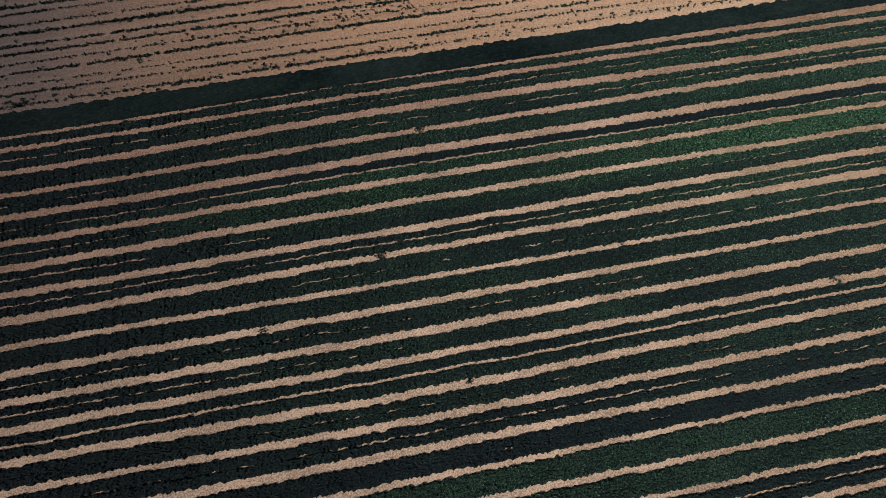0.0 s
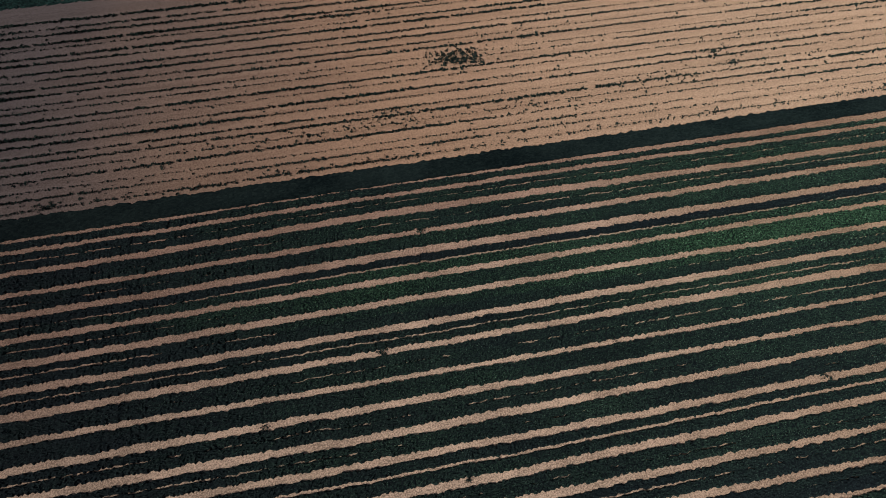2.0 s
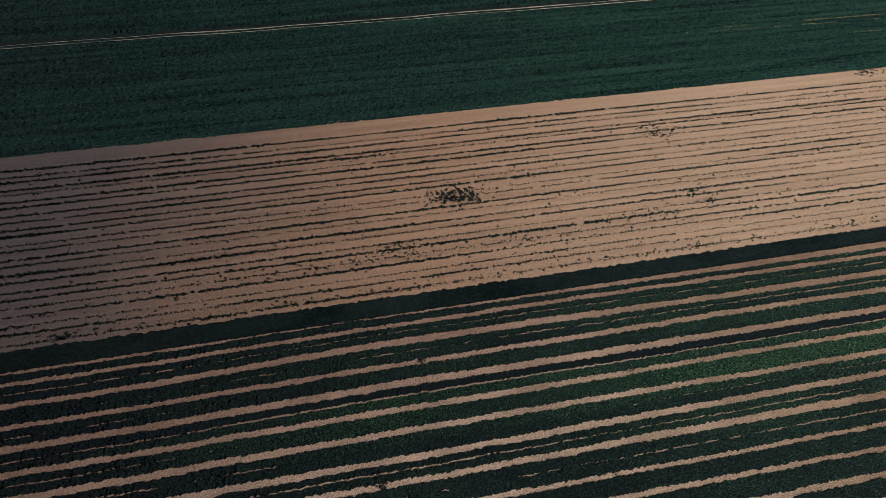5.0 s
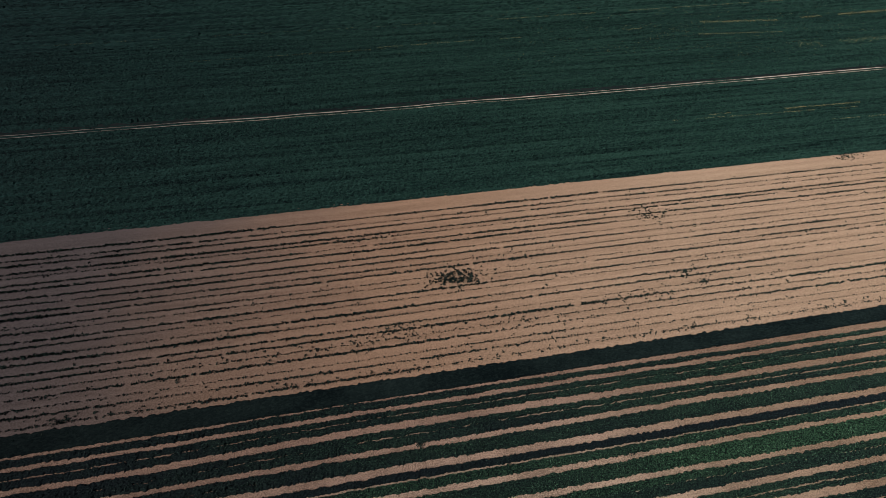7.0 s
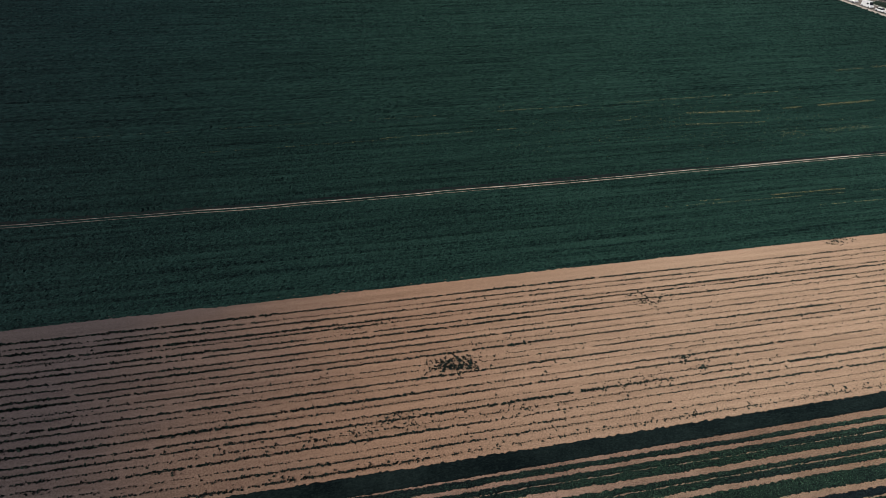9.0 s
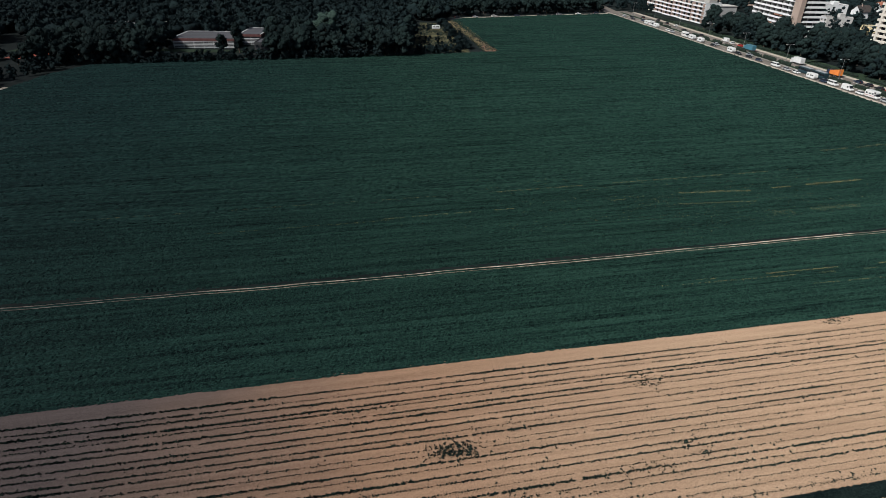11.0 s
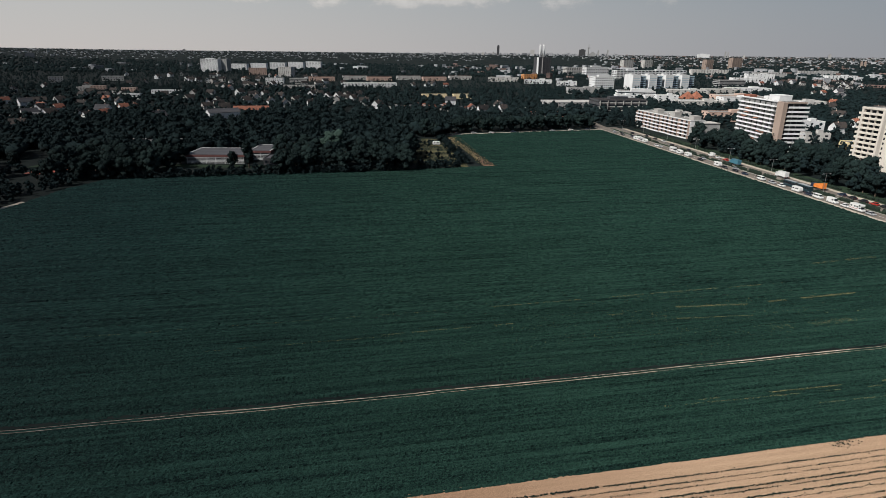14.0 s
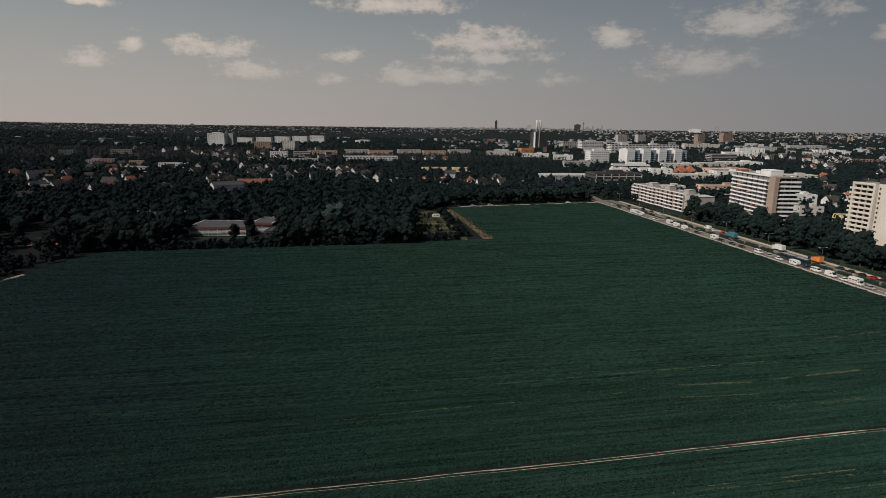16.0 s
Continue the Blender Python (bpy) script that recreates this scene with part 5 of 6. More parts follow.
building("long_office", 520, 1560, 90, 20, 15.0, 15, "white low office with window bands", "office", storeys=4, bays=(14, 4), bands=True, win=(1.5, 1.8))
building("grey_office", 600, 1260, 60, 24, 14.0, 10, "grey glazed office with window bands", "office", storeys=4, wall=GREYWALL, bays=(10, 4), bands=True, win=(1.5, 1.8))
for bx, by, bw, bh in ((809, 2680, 52, 38), (950, 2838, 46, 36), (1155, 2652, 40, 43), (1357, 2825, 62, 47)):
    building("far_tower", bx, by, bw, 24, bh, 23, "far pale residential tower", "apartment tower", storeys=12, wall=CREAM if bx < 1100 else BEIGE, bays=(4, 2), win=(3.2, 1.2), group="far towers", z=float(land_height(bx, by)))
building("slab_block", -690, 1795, 60, 20, 37.0, -16, "white high slab block with ranks of balconies", "apartment block", storeys=12, bays=(6, 2), win=(8.0, 0.8), roof_boxes=((0, 0, 30, 10, 3.0),))
building("slab_block", -648, 1800, 20, 20, 37.0, -16, "dark side wing of the slab block", "apartment block", storeys=12, wall=GREYWALL, bays=(2, 2))
for k in range(5):
    building("slab_block", -687 + k * 54, 2036 + k * 40, 55, 18, 19.0 + k * 1.7, -6, "long white housing slab", "apartment block", storeys=6, bays=(5, 1), win=(7.0, 0.7), group="long housing slabs", faces="f")
building("slab_block", -400, 1534, 36, 20, 23.5, -14, "grey and white eight-storey block", "apartment block", storeys=8, wall=CREAM, bays=(7, 4))
building("slab_block", -500, 1620, 46, 18, 18.0, 18, "pinkish six-storey housing block", "apartment block", storeys=6, wall=PINKWALL, bays=(8, 4))
building("white_hall", -138, 1125, 98, 26, 7.6, 12, "long white hall with flat roof", "hall", storeys=2, bays=(16, 4), win=(3.0, 1.4), roof_mat=PALEROOF)
for k in range(6):
    building("red_row", -270 + k * 62, 1330 + k * 16 + (k % 2) * 60, 56, 16, 8.5, 14, "long low row with red-brown roof", "row building", storeys=2, wall=CREAM if k % 2 else PINKWALL, roof_mat=REDTILE, bays=(6, 2), group="red-roofed rows")
building("sunlit_hall", -13, 855, 36, 12, 6.0, 9, "low ochre hall wall lit by the sun", "hall", storeys=1, wall=YELLOWWALL, roof_mat=PALEROOF, bays=(5, 2), win=(1.2, 0.8), faces="l")
building("sunlit_hall", 27, 866, 26, 12, 5.6, 9, "low ochre hall wall lit by the sun", "hall", storeys=1, wall=YELLOWWALL, roof_mat=PALEROOF, bays=(4, 2), win=(1.2, 0.8), faces="l")
b = building("power_plant", 300, 1848, 40, 34, 52.0, 18, "dark power plant block with pale stair strip", "power plant", storeys=9, wall=DARKWALL, bays=(5, 4), win=(2.0, 1.2), faces="f")
part("stair_strip", boxes((-20.8, -20.0, -17.0, -6.0, 0, 52.0)), WHITE, b, "pale stair strip")
part("stair_strip", boxes((-9.0, -6.0, -17.8, -17.0, 0, 52.0)), CREAM, b, "pale stair strip")
for cx in (-8.0, 3.5):
    bm = bmesh.new()
    bmesh.ops.create_cone(bm, cap_ends=True, segments=20, radius1=3.9, radius2=3.4, depth=36.0)
    ob = part("chimney", bm, WHITE, b, "tall pale chimney", True)
    ob.matrix_basis = pose(cx, 0, 70.0)
building("orange_hall", 219, 1540, 36, 20, 12.0, 15, "orange-clad low block beside the plant", "hall", storeys=3, wall=ORANGEWALL, bays=(6, 3))
for bx, by, bw, bd, bh, wm, rm in ((140, 1400, 70, 30, 9, CREAM, FLATROOF), (210, 1330, 60, 26, 8, WHITE, FLATROOF), (255, 1240, 40, 24, 9, WHITE, PALEROOF),
                               (400, 980, 60, 30, 9, CREAM, PALEROOF), (470, 1010, 60, 30, 9, PALEROOF, PALEROOF), (540, 1060, 70, 30, 9, WHITE, PALEROOF), (430, 880, 60, 30, 8, PINKWALL, PALEROOF), (330, 760, 60, 26, 8, CREAM, PALEROOF),
                               (395, 800, 44, 24, 10, WHITE, FLATROOF), (300, 800, 28, 20, 12, WHITE, PALEROOF), (250, 820, 24, 20, 10, WHITE, PALEROOF), (290, 600, 46, 16, 9, PINKWALL, FLATROOF), (350, 640, 40, 18, 8, CREAM, PALEROOF), (460, 760, 50, 24, 9, CREAM, PALEROOF),
                               (240, 610, 30, 14, 7, CREAM, PALEROOF), (330, 530, 24, 14, 8, WHITE, FLATROOF), (360, 480, 26, 12, 7, GREYWALL, FLATROOF), (290, 452, 18, 10, 7, CREAM, FLATROOF), (296, 412, 20, 10, 6, YELLOWWALL, FLATROOF), (372, 440, 30, 12, 6, WHITE, PALEROOF),
                               (760, 1500, 80, 30, 10, WHITE, FLATROOF), (860, 1640, 70, 26, 16, WHITE, FLATROOF), (1000, 1850, 90, 30, 14, GREYWALL, FLATROOF), (1120, 1700, 80, 26, 12, WHITE, FLATROOF), (900, 2050, 120, 30, 16, CREAM, FLATROOF), (1300, 2100, 120, 30, 14, GREYWALL, FLATROOF),
                               (235, 1010, 50, 24, 9, GREYWALL, FLATROOF)):
    building("town_block", bx, by, bw, bd, bh, -10 + (bx * 7 + by) % 14, {WHITE: "white", CREAM: "cream", GREYWALL: "grey", PINKWALL: "pinkish", YELLOWWALL: "ochre", PALEROOF: "pale"}[wm] + " low town block with a flat roof",
             storeys=max(2, round(bh / 3.2)), wall=wm, roof_mat=rm, bays=(max(3, bw // 9), 2), win=(2.2, 1.4), group="low town blocks", roof_boxes=((bw * 0.15, 0, bw * 0.2, bd * 0.4, 2.4),))
# hipped orange roofs of a hall in the town
b = empty("tent_roofed_hall", pose(349, 835, 0, 0, 0, 8), "brown hall with steep orange tent roofs", "hall")
take(349, 835, 16, 12, 8)
part("wall", boxes((-13, 13, -9, 9, -0.3, 6.0)), CREAM, b)
for cx in (-6.5, 6.5):
    bm = bmesh.new()
    v = [bm.verts.new(p) for p in ((cx - 8, -11, 5.5), (cx + 8, -11, 5.5), (cx + 8, 11, 5.5), (cx - 8, 11, 5.5), (cx, 0, 15.5))]
    for f in ((0, 1, 4), (1, 2, 4), (2, 3, 4), (3, 0, 4), (3, 2, 1, 0)):
        bm.faces.new([v[k] for k in f])
    part("roof", bm, REDTILE, b, "steep orange roof")


def house_proto(w, d, h, rise, wall, roof_mat, name, label, hip=False):
    """A gabled house with eaves, chimney, windows and a dormer."""
    b = empty(name, pose(0, 0, -500), label, "house", "houses of the town")
    bm = bmesh.new()
    y0, y1, x0, x1 = -d / 2, d / 2, -w / 2, w / 2
    vs = [bm.verts.new(p) for p in ((x0, y0, -0.5), (x1, y0, -0.5), (x1, y1, -0.5), (x0, y1, -0.5), (x0, y0, h), (x1, y0, h), (x1, y1, h), (x0, y1, h), (x0, 0, h + rise), (x1, 0, h + rise))]
    for f in ((0, 1, 5, 4), (1, 2, 6, 9, 5), (2, 3, 7, 6), (3, 0, 4, 8, 7)):
        bm.faces.new([vs[k] for k in f])
    part("wall", bm, wall, b)
    o, t = 0.5, 0.22
    k = rise / (d / 2)
    bm = bmesh.new()
    prof = [(y0 - o, h - o * k), (0, h + rise), (y1 + o, h - o * k), (y1 + o, h - o * k + t), (0, h + rise + t), (y0 - o, h - o * k + t)]
    A = [bm.verts.new((x0 - o, p, q + 0.02)) for p, q in prof]
    B = [bm.verts.new((x1 + o, p, q + 0.02)) for p, q in prof]
    for j in range(6):
        bm.faces.new((A[j], A[(j + 1) % 6], B[(j + 1) % 6], B[j]))
    bm.faces.new((A[0], A[5], A[4], A[1]))
    bm.faces.new((A[1], A[4], A[3], A[2]))
    bm.faces.new((B[0], B[1], B[4], B[5]))
    bm.faces.new((B[1], B[2], B[3], B[4]))
    part("roof", bm, roof_mat, b)
    part("chimney", boxes((w * 0.15, w * 0.15 + 0.6, 0.4, 1.0, h + rise * 0.6, h + rise + 0.9)), PINKWALL, b)
    wm = shared(("hw",), lambda: box_mesh("window", (-0.55, 0.55, -0.04, 0.05, -0.65, 0.65), WINDOW))
    for px, py, rz, zz in ((x0, 0, -90, 2.2), (-w * 0.25, y0, 0, 1.6), (w * 0.25, y0, 0, 1.6)):
        add_mesh("window", wm, b, pose(px, py, zz, 0, 0, rz))
    return b


PROTOS = []
for k, (wall, roof_mat, words) in enumerate(((WHITE, REDTILE, "white gabled house with red tiled roof"), (WHITE, DARKTILE, "white gabled house with dark roof"), (CREAM, DARKTILE, "cream gabled house with dark tiled roof"),
                                            (WHITE, DARKTILE, "white gabled house with dark slate roof"), (CREAM, DARKTILE, "cream gabled house with dark roof"), (WHITE, METALROOF, "white gabled house with grey roof"))):
    PROTOS.append((house_proto(9 + k % 3 * 2.2, 8.0 + (k % 2) * 1.5, 4.6 + (k % 3) * 0.7, 3.4 + (k % 2) * 0.9, wall, roof_mat, "house", words)))

# where houses stand: areas (middle, half sizes) and how many
rs = np.random.RandomState(12)
HOUSES = [(-330, 580, 150, 120, 15), (-300, 760, 200, 130, 18), (-420, 960, 280, 160, 22), (-130, 700, 90, 110, 5), (-250, 1180, 320, 120, 20), (560, 700, 200, 130, 22), (440, 480, 110, 90, 13), (700, 950, 200, 150, 24), (900, 1300, 240, 160, 22), (-560, 1400, 240, 140, 14), (60, 700, 70, 60, 5)]
count = 0
for cx, cy, hx, hy, n in HOUSES:
    made = 0
    for tries in range(n * 12):
        if made >= n:
            break
        x, y = cx + (rs.rand() * 2 - 1) * hx, cy + (rs.rand() * 2 - 1) * hy
        if not free(x, y, 8) or x - road_edge(y) > -30 and x - road_edge(y) < 30:
            continue
        p = PROTOS[rs.randint(len(PROTOS)) if x > 0 else rs.choice([0, 1, 2, 3, 4, 1, 3, 2])]
        turn = 22 + rs.choice([0, 180, 0, 180, 90]) + rs.normal() * 12 if x > 0 else rs.rand() * 150 - 20
        if count < len(PROTOS):
            p = PROTOS[count]
            p.matrix_basis = pose(x, y, 0, 0, 0, turn)
        else:
            copy_thing(p, pose(x, y, 0, 0, 0, turn))
        take(x, y, 6, 5, turn)
        if count % 6 == 0:
            take(x * 0.985, y * 0.985, 4, 6, 0)  # an open garden before the gable
        count += 1
        made += 1


# houses that stand out, each at its own place
BIG = house_proto(28, 12, 9.0, 3.0, WHITE, METALROOF, "long_house", "long three-storey house with blue-grey roof and white gable")
BIG.matrix_basis = pose(-204, 546, 0, 0, 0, 38)
BIG["group"] = ""
take(-204, 546, 15, 7, 38)
take(-197, 524, 15, 18, 20)
ROWHOUSE = house_proto(34, 11, 6.0, 3.4, CREAM, REDTILE, "row_house", "long house with orange-red tiled roof")
ROWHOUSE.matrix_basis = pose(-196, 604, 0, 0, 0, 12)
take(-196, 604, 18, 6, 12)
for hx, hy, ht, k in ((-329, 572, 16, 0), (-343, 634, 12, 0), (-260, 536, 20, 5), (-384, 546, 18, 5), (-373, 558, 25, 1), (-404, 620, 18, 0), (-520, 702, 15, 0), (-326, 540, 22, 3), (-252, 840, 30, 1), (-137, 848, 24, 4), (-145, 826, 20, 1), (-300, 878, 24, 1), (-120, 790, 18, 3), (-470, 665, 15, 5), (-76, 690, 20, 1)):
    copy_thing(PROTOS[k], pose(hx, hy, 0, 0, 0, ht + 38))
    take(hx, hy, 7, 6, ht)
    take(hx * 0.97, hy * 0.97, 6, 9, 0)


def hut_proto(w, d, h, wall, roof_mat, label):
    b = empty("garden_hut", pose(0, 0, -500), label, "garden hut", "garden huts of the allotments")
    part("wall", boxes((-w / 2, w / 2, -d / 2, d / 2, -0.2, h)), wall, b)
    bm = bmesh.new()
    o = 0.3
    vs = [bm.verts.new(p) for p in ((-w / 2 - o, -d / 2 - o, h - 0.1), (w / 2 + o, -d / 2 - o, h - 0.1), (w / 2 + o, d / 2 + o, h - 0.1), (-w / 2 - o, d / 2 + o, h - 0.1), (-w / 2 - o, 0, h + d * 0.28), (w / 2 + o, 0, h + d * 0.28))]
    for f in ((0, 1, 5, 4), (2, 3, 4, 5), (0, 4, 3), (1, 2, 5), (3, 2, 1, 0)):
        bm.faces.new([vs[k] for k in f])
    part("roof", bm, roof_mat, b)
    return b


HUTS = [hut_proto(5.5, 4, 2.4, CREAM, REDTILE, "small cream garden hut with red roof"), hut_proto(5, 3.6, 2.3, WHITE, PALEROOF, "small white garden hut with pale roof"), hut_proto(6, 4, 2.4, BEIGE, METALROOF, "small brown garden hut with grey roof")]
hs = np.random.RandomState(44)
laid = 0
for tries in range(400):
    x, y = ((-70 + hs.rand() * 75, 610 + hs.rand() * 130) if tries % 2 else (20 + hs.rand() * 120, 590 + hs.rand() * 110))
    if laid >= 64 or not free(x, y, 5):
        continue
    m = pose(x, y, 0, 0, 0, -20 + hs.choice([0, 90]) + hs.normal() * 8)
    if laid < 3:
        HUTS[laid].matrix_basis = m
    else:
        copy_thing(HUTS[hs.randint(3)], m)
    take(x, y, 3, 2.5, 0)
    laid += 1

# the distant city: countless small pale and red blocks
CUBE_V = np.array([(-0.5, -0.5, 0), (0.5, -0.5, 0), (0.5, 0.5, 0), (-0.5, 0.5, 0), (-0.5, -0.5, 1), (0.5, -0.5, 1), (0.5, 0.5, 1), (-0.5, 0.5, 1)])
CUBE_F = np.array([(0, 1, 5, 4), (1, 2, 6, 5), (2, 3, 7, 6), (3, 0, 4, 7), (4, 5, 6, 7)])


def city(name, n, rmin, rmax, size, material, label, seed, azlo=-42, azhi=42):
    rs = np.random.RandomState(seed)
    parts = []
    for k in range(n):
        r = math.sqrt(rmin ** 2 + rs.rand() * (rmax ** 2 - rmin ** 2))
        a = radians(azlo + rs.rand() * (azhi - azlo))
        x, y = r * math.sin(a), r * math.cos(a)
        if not free(x, y, 12):
            continue
        w, d, h = size[0] * (0.5 + rs.rand() ** 2 * 2.2), size[1] * (0.6 + rs.rand()), size[2] * (0.6 + rs.rand() ** 2 * 1.6)
        t = radians(-24 + rs.choice([0, 90]) + rs.normal() * 14)
        v = CUBE_V * [w, d, h]
        v = np.stack([v[:, 0] * math.cos(t) - v[:, 1] * math.sin(t) + x, v[:, 0] * math.sin(t) + v[:, 1] * math.cos(t) + y, v[:, 2] + land_height(x, y)], 1)
        parts.append((v, CUBE_F))
    return tagged(new(name, tri_mesh(name, *join(parts), material)), label, "distant city", kind="stuff")


CITY_WHITE = mat("far_white_walls", (0.13, 0.14, 0.155), (0.50, 0.505, 0.52), 0.85, 0.05, 0.5, per_island=1.0, spec=0.2)
CITY_RED = mat("far_red_roofs", (0.09, 0.068, 0.062), (0.24, 0.165, 0.145), 0.85, 0.05, 0.5, per_island=1.0, spec=0.2)
city("distant_city", 190, 1500, 3000, (20, 11, 7), CITY_WHITE, "pale buildings of the distant city", 71, 0, 42)
city("distant_city", 45, 1900, 3000, (18, 10, 6), CITY_WHITE, "pale buildings of the distant city", 76, -42, 0)
city("distant_city", 900, 3800, 4900, (8, 6, 3.2), CITY_WHITE, "pale buildings of the distant city", 72)
city("distant_city", 240, 3200, 4900, (9, 7, 3.6), CITY_RED, "reddish roofs of the distant city", 73, 15, 42)
city("distant_city", 620, 3200, 4900, (8, 6.5, 3.6), CITY_WHITE, "pale buildings of the distant city", 75, 14, 42)
city("distant_city", 420, 4450, 4900, (9, 7, 6), CITY_WHITE, "pale buildings of the distant city", 78, -2, 16)
city("distant_city", 700, 3500, 4900, (5.5, 5, 2.8), CITY_WHITE, "pale buildings of the distant city", 77, -42, 4)
city("distant_city", 50, 1500, 2900, (20, 12, 7), CITY_RED, "reddish roofs of the distant city", 74, 0, 42)


# towers on the skyline
def skyline(name, az, r, w, h, material, label, round_=False):
    a = radians(az)
    x, y = r * math.sin(a), r * math.cos(a)
    b = empty(name, pose(x, y, float(land_height(x, y)), 0, 0, -az), label, "skyline tower")
    if round_:
        bm = bmesh.new()
        bmesh.ops.create_cone(bm, cap_ends=True, segments=10, radius1=w / 2, radius2=w / 6, depth=h)
        bmesh.ops.translate(bm, verts=bm.verts, vec=(0, 0, h / 2))
        part("shaft", bm, material, b)
        bm = bmesh.new()
        bmesh.ops.create_cone(bm, cap_ends=True, segments=12, radius1=w * 0.9, radius2=w * 1.1, depth=h * 0.05)
        bmesh.ops.translate(bm, verts=bm.verts, vec=(0, 0, h * 0.68))
        part("pod", bm, material, b)
    else:
        part("wall", boxes((-w / 2, w / 2, -10, 10, -5, h)), material, b)
        part("roof_housing", boxes((-w / 4, w / 4, -5, 5, h, h + 4)), material, b)
    return b


# ---- woods ----
def crown_mesh(rs, w, h, base, material, n_lump=26, n_leaf=520, narrow=False, leaf_size=0.55):
    c = rs.normal(size=(n_lump, 3))
    c /= np.linalg.norm(c, axis=1)[:, None]
    c *= (0.35 + 0.5 * rs.rand(n_lump, 1))
    c = c * [[w / 2, w / 2, (h - base) / 2]] + [[0, 0, (h + base) / 2]]
    if narrow:
        c[:, :2] *= np.clip(1.25 - (c[:, 2:] - base) / (h - base), 0.15, 1)
    s = w * (0.12 + 0.11 * rs.rand(n_lump, 1)) * [[1, 1, 0.85]]
    V1, F1 = lumps(rs, c, s, 0.22)
    # leafy sprays over and between the lumps
    k = rs.randint(n_lump, size=n_leaf)
    d = rs.normal(size=(n_leaf, 3))
    d /= np.linalg.norm(d, axis=1)[:, None]
    d[:, 2] = np.abs(d[:, 2]) * 0.9 + d[:, 2] * 0.1
    p = c[k] + d * s[k] * (0.85 + 0.45 * rs.rand(n_leaf, 1))
    V2, F2 = leaves(rs, p, np.full(n_leaf, leaf_size))
    V, F = join([(V1, F1), (V2, F2)])
    return tri_mesh("crown", V, F, material, True)


def trunk_mesh(rs, h, r):
    """A tapered trunk with a few limbs that run into the crown."""
    parts = []

    def limb(a, b, r0, r1):
        a, b = Vector(a), Vector(b)
        q = (b - a).to_track_quat("Z", "Y").to_matrix()
        ring = [q @ Vector((math.cos(t), math.sin(t), 0)) for t in (k * math.tau / 6 for k in range(6))]
        V = np.array([tuple(a + v * r0) for v in ring] + [tuple(b + v * r1) for v in ring])
        F = np.array([(k, (k + 1) % 6, 6 + (k + 1) % 6, 6 + k) for k in range(6)])
        parts.append((V, F))

    limb((0, 0, -0.3), (0.1, 0.05, h * 0.45), r, r * 0.75)
    limb((0.1, 0.05, h * 0.45), (0, 0.1, h * 0.85), r * 0.75, r * 0.25)
    for k in range(5):
        a = k * 1.3 + rs.rand()
        z = h * (0.35 + 0.09 * k)
        limb((0.08, 0.04, z), (math.cos(a) * h * 0.2, math.sin(a) * h * 0.2, z + h * 0.2), r * 0.4, r * 0.12)
    return tri_mesh("trunk", *join(parts), BARK)


def tree_proto(seed, w, h, material, label, narrow=False, name="tree"):
    rs = np.random.RandomState(seed)
    b = empty(name, pose(0, 0, -600), label, "tree", "trees of the town and field edge")
    add_mesh("trunk", trunk_mesh(rs, h * 0.9, 0.025 * h), b)
    add_mesh("crown", crown_mesh(rs, w, h, h * 0.06, material, int(26 * (w / 9) ** 1.3), int(560 * (w / 9) ** 1.6), narrow), b)
    return b


TREES = [tree_proto(1, 9, 13, LEAF, "broad dark green leafy tree"), tree_proto(2, 11, 15.5, LEAF, "tall broad dark green leafy tree"), tree_proto(3, 7, 10, LEAF, "small dark green leafy tree"),
         tree_proto(4, 8, 16.5, LEAF, "tall slender dark green tree", True), tree_proto(5, 10, 12, LEAF, "wide dark green leafy tree"), tree_proto(6, 5, 6.5, LEAF, "low dark green bushy tree")]
PALE_TREE = tree_proto(7, 15, 20, LEAF_PALE, "large pale silvery-green tree")
PALE_TREE.matrix_basis = pose(-67, 352, 0)
take(-67, 352, 5, 5, 0)
USED = set()
SPOTS = []


def plant(k, x, y, gap=2.5, near=5.0):
    if not free(x, y, gap) or any((x - a) ** 2 + (y - b) ** 2 < near * near for a, b in SPOTS):
        return False
    SPOTS.append((x, y))
    turn = (x * 37 + y * 91) % 360
    if k not in USED:
        USED.add(k)
        TREES[k].matrix_basis = pose(x, y, 0, 0, 0, turn)
    else:
        copy_thing(TREES[k], pose(x, y, 0, 0, 0, turn))
    return True


rs = np.random.RandomState(31)
# two trees before the low hall
plant(2, -118, 324, 0.2, 1.0)
plant(3, -109.5, 324, 0.2, 1.0)
# the belt behind the field, its front ranks as single trees
for tries in range(430):
    x = -205 + rs.rand() * 225
    front = 322 + 0.21 * x + (6 if x > -20 else 0)
    y = front + 3 + rs.rand() ** 1.3 * 52
    if -151 < x < -90 and y < 354:
        continue
    if -19 < x < 30 and y < 452:
        continue
    plant(rs.choice([0, 1, 2, 4, 5], p=[0.3, 0.27, 0.13, 0.22, 0.08]), x, y, 2.0, 5.2)
# trees round the yard
for x, y, k in ((-6, 457, 0), (-14, 458, 1), (-1, 462, 2)):
    plant(k, x, y, 0.3, 2.0)
# along the far street
for row, dy in enumerate((13, 20, 28)):
    for x in np.arange(6, 140, 9.0):
        xx = x + rs.normal() * 1.2
        plant(rs.choice([0, 2, 4, 3], p=[0.35, 0.3, 0.3, 0.05]), xx, 470 + 0.32 * xx + dy + rs.normal() * 1.5, 2, 4.5)
# beside the road
for tries in range(150):
    s = 200 + rs.rand() * 330
    off = 30 + rs.rand() ** 1.4 * 34
    if s > 432 and off < 52:
        continue
    p = road_place(s, off).translation
    plant(rs.choice([0, 1, 2, 4, 5], p=[0.3, 0.25, 0.15, 0.2, 0.1]), p.x, p.y, 1.5, 6.0)
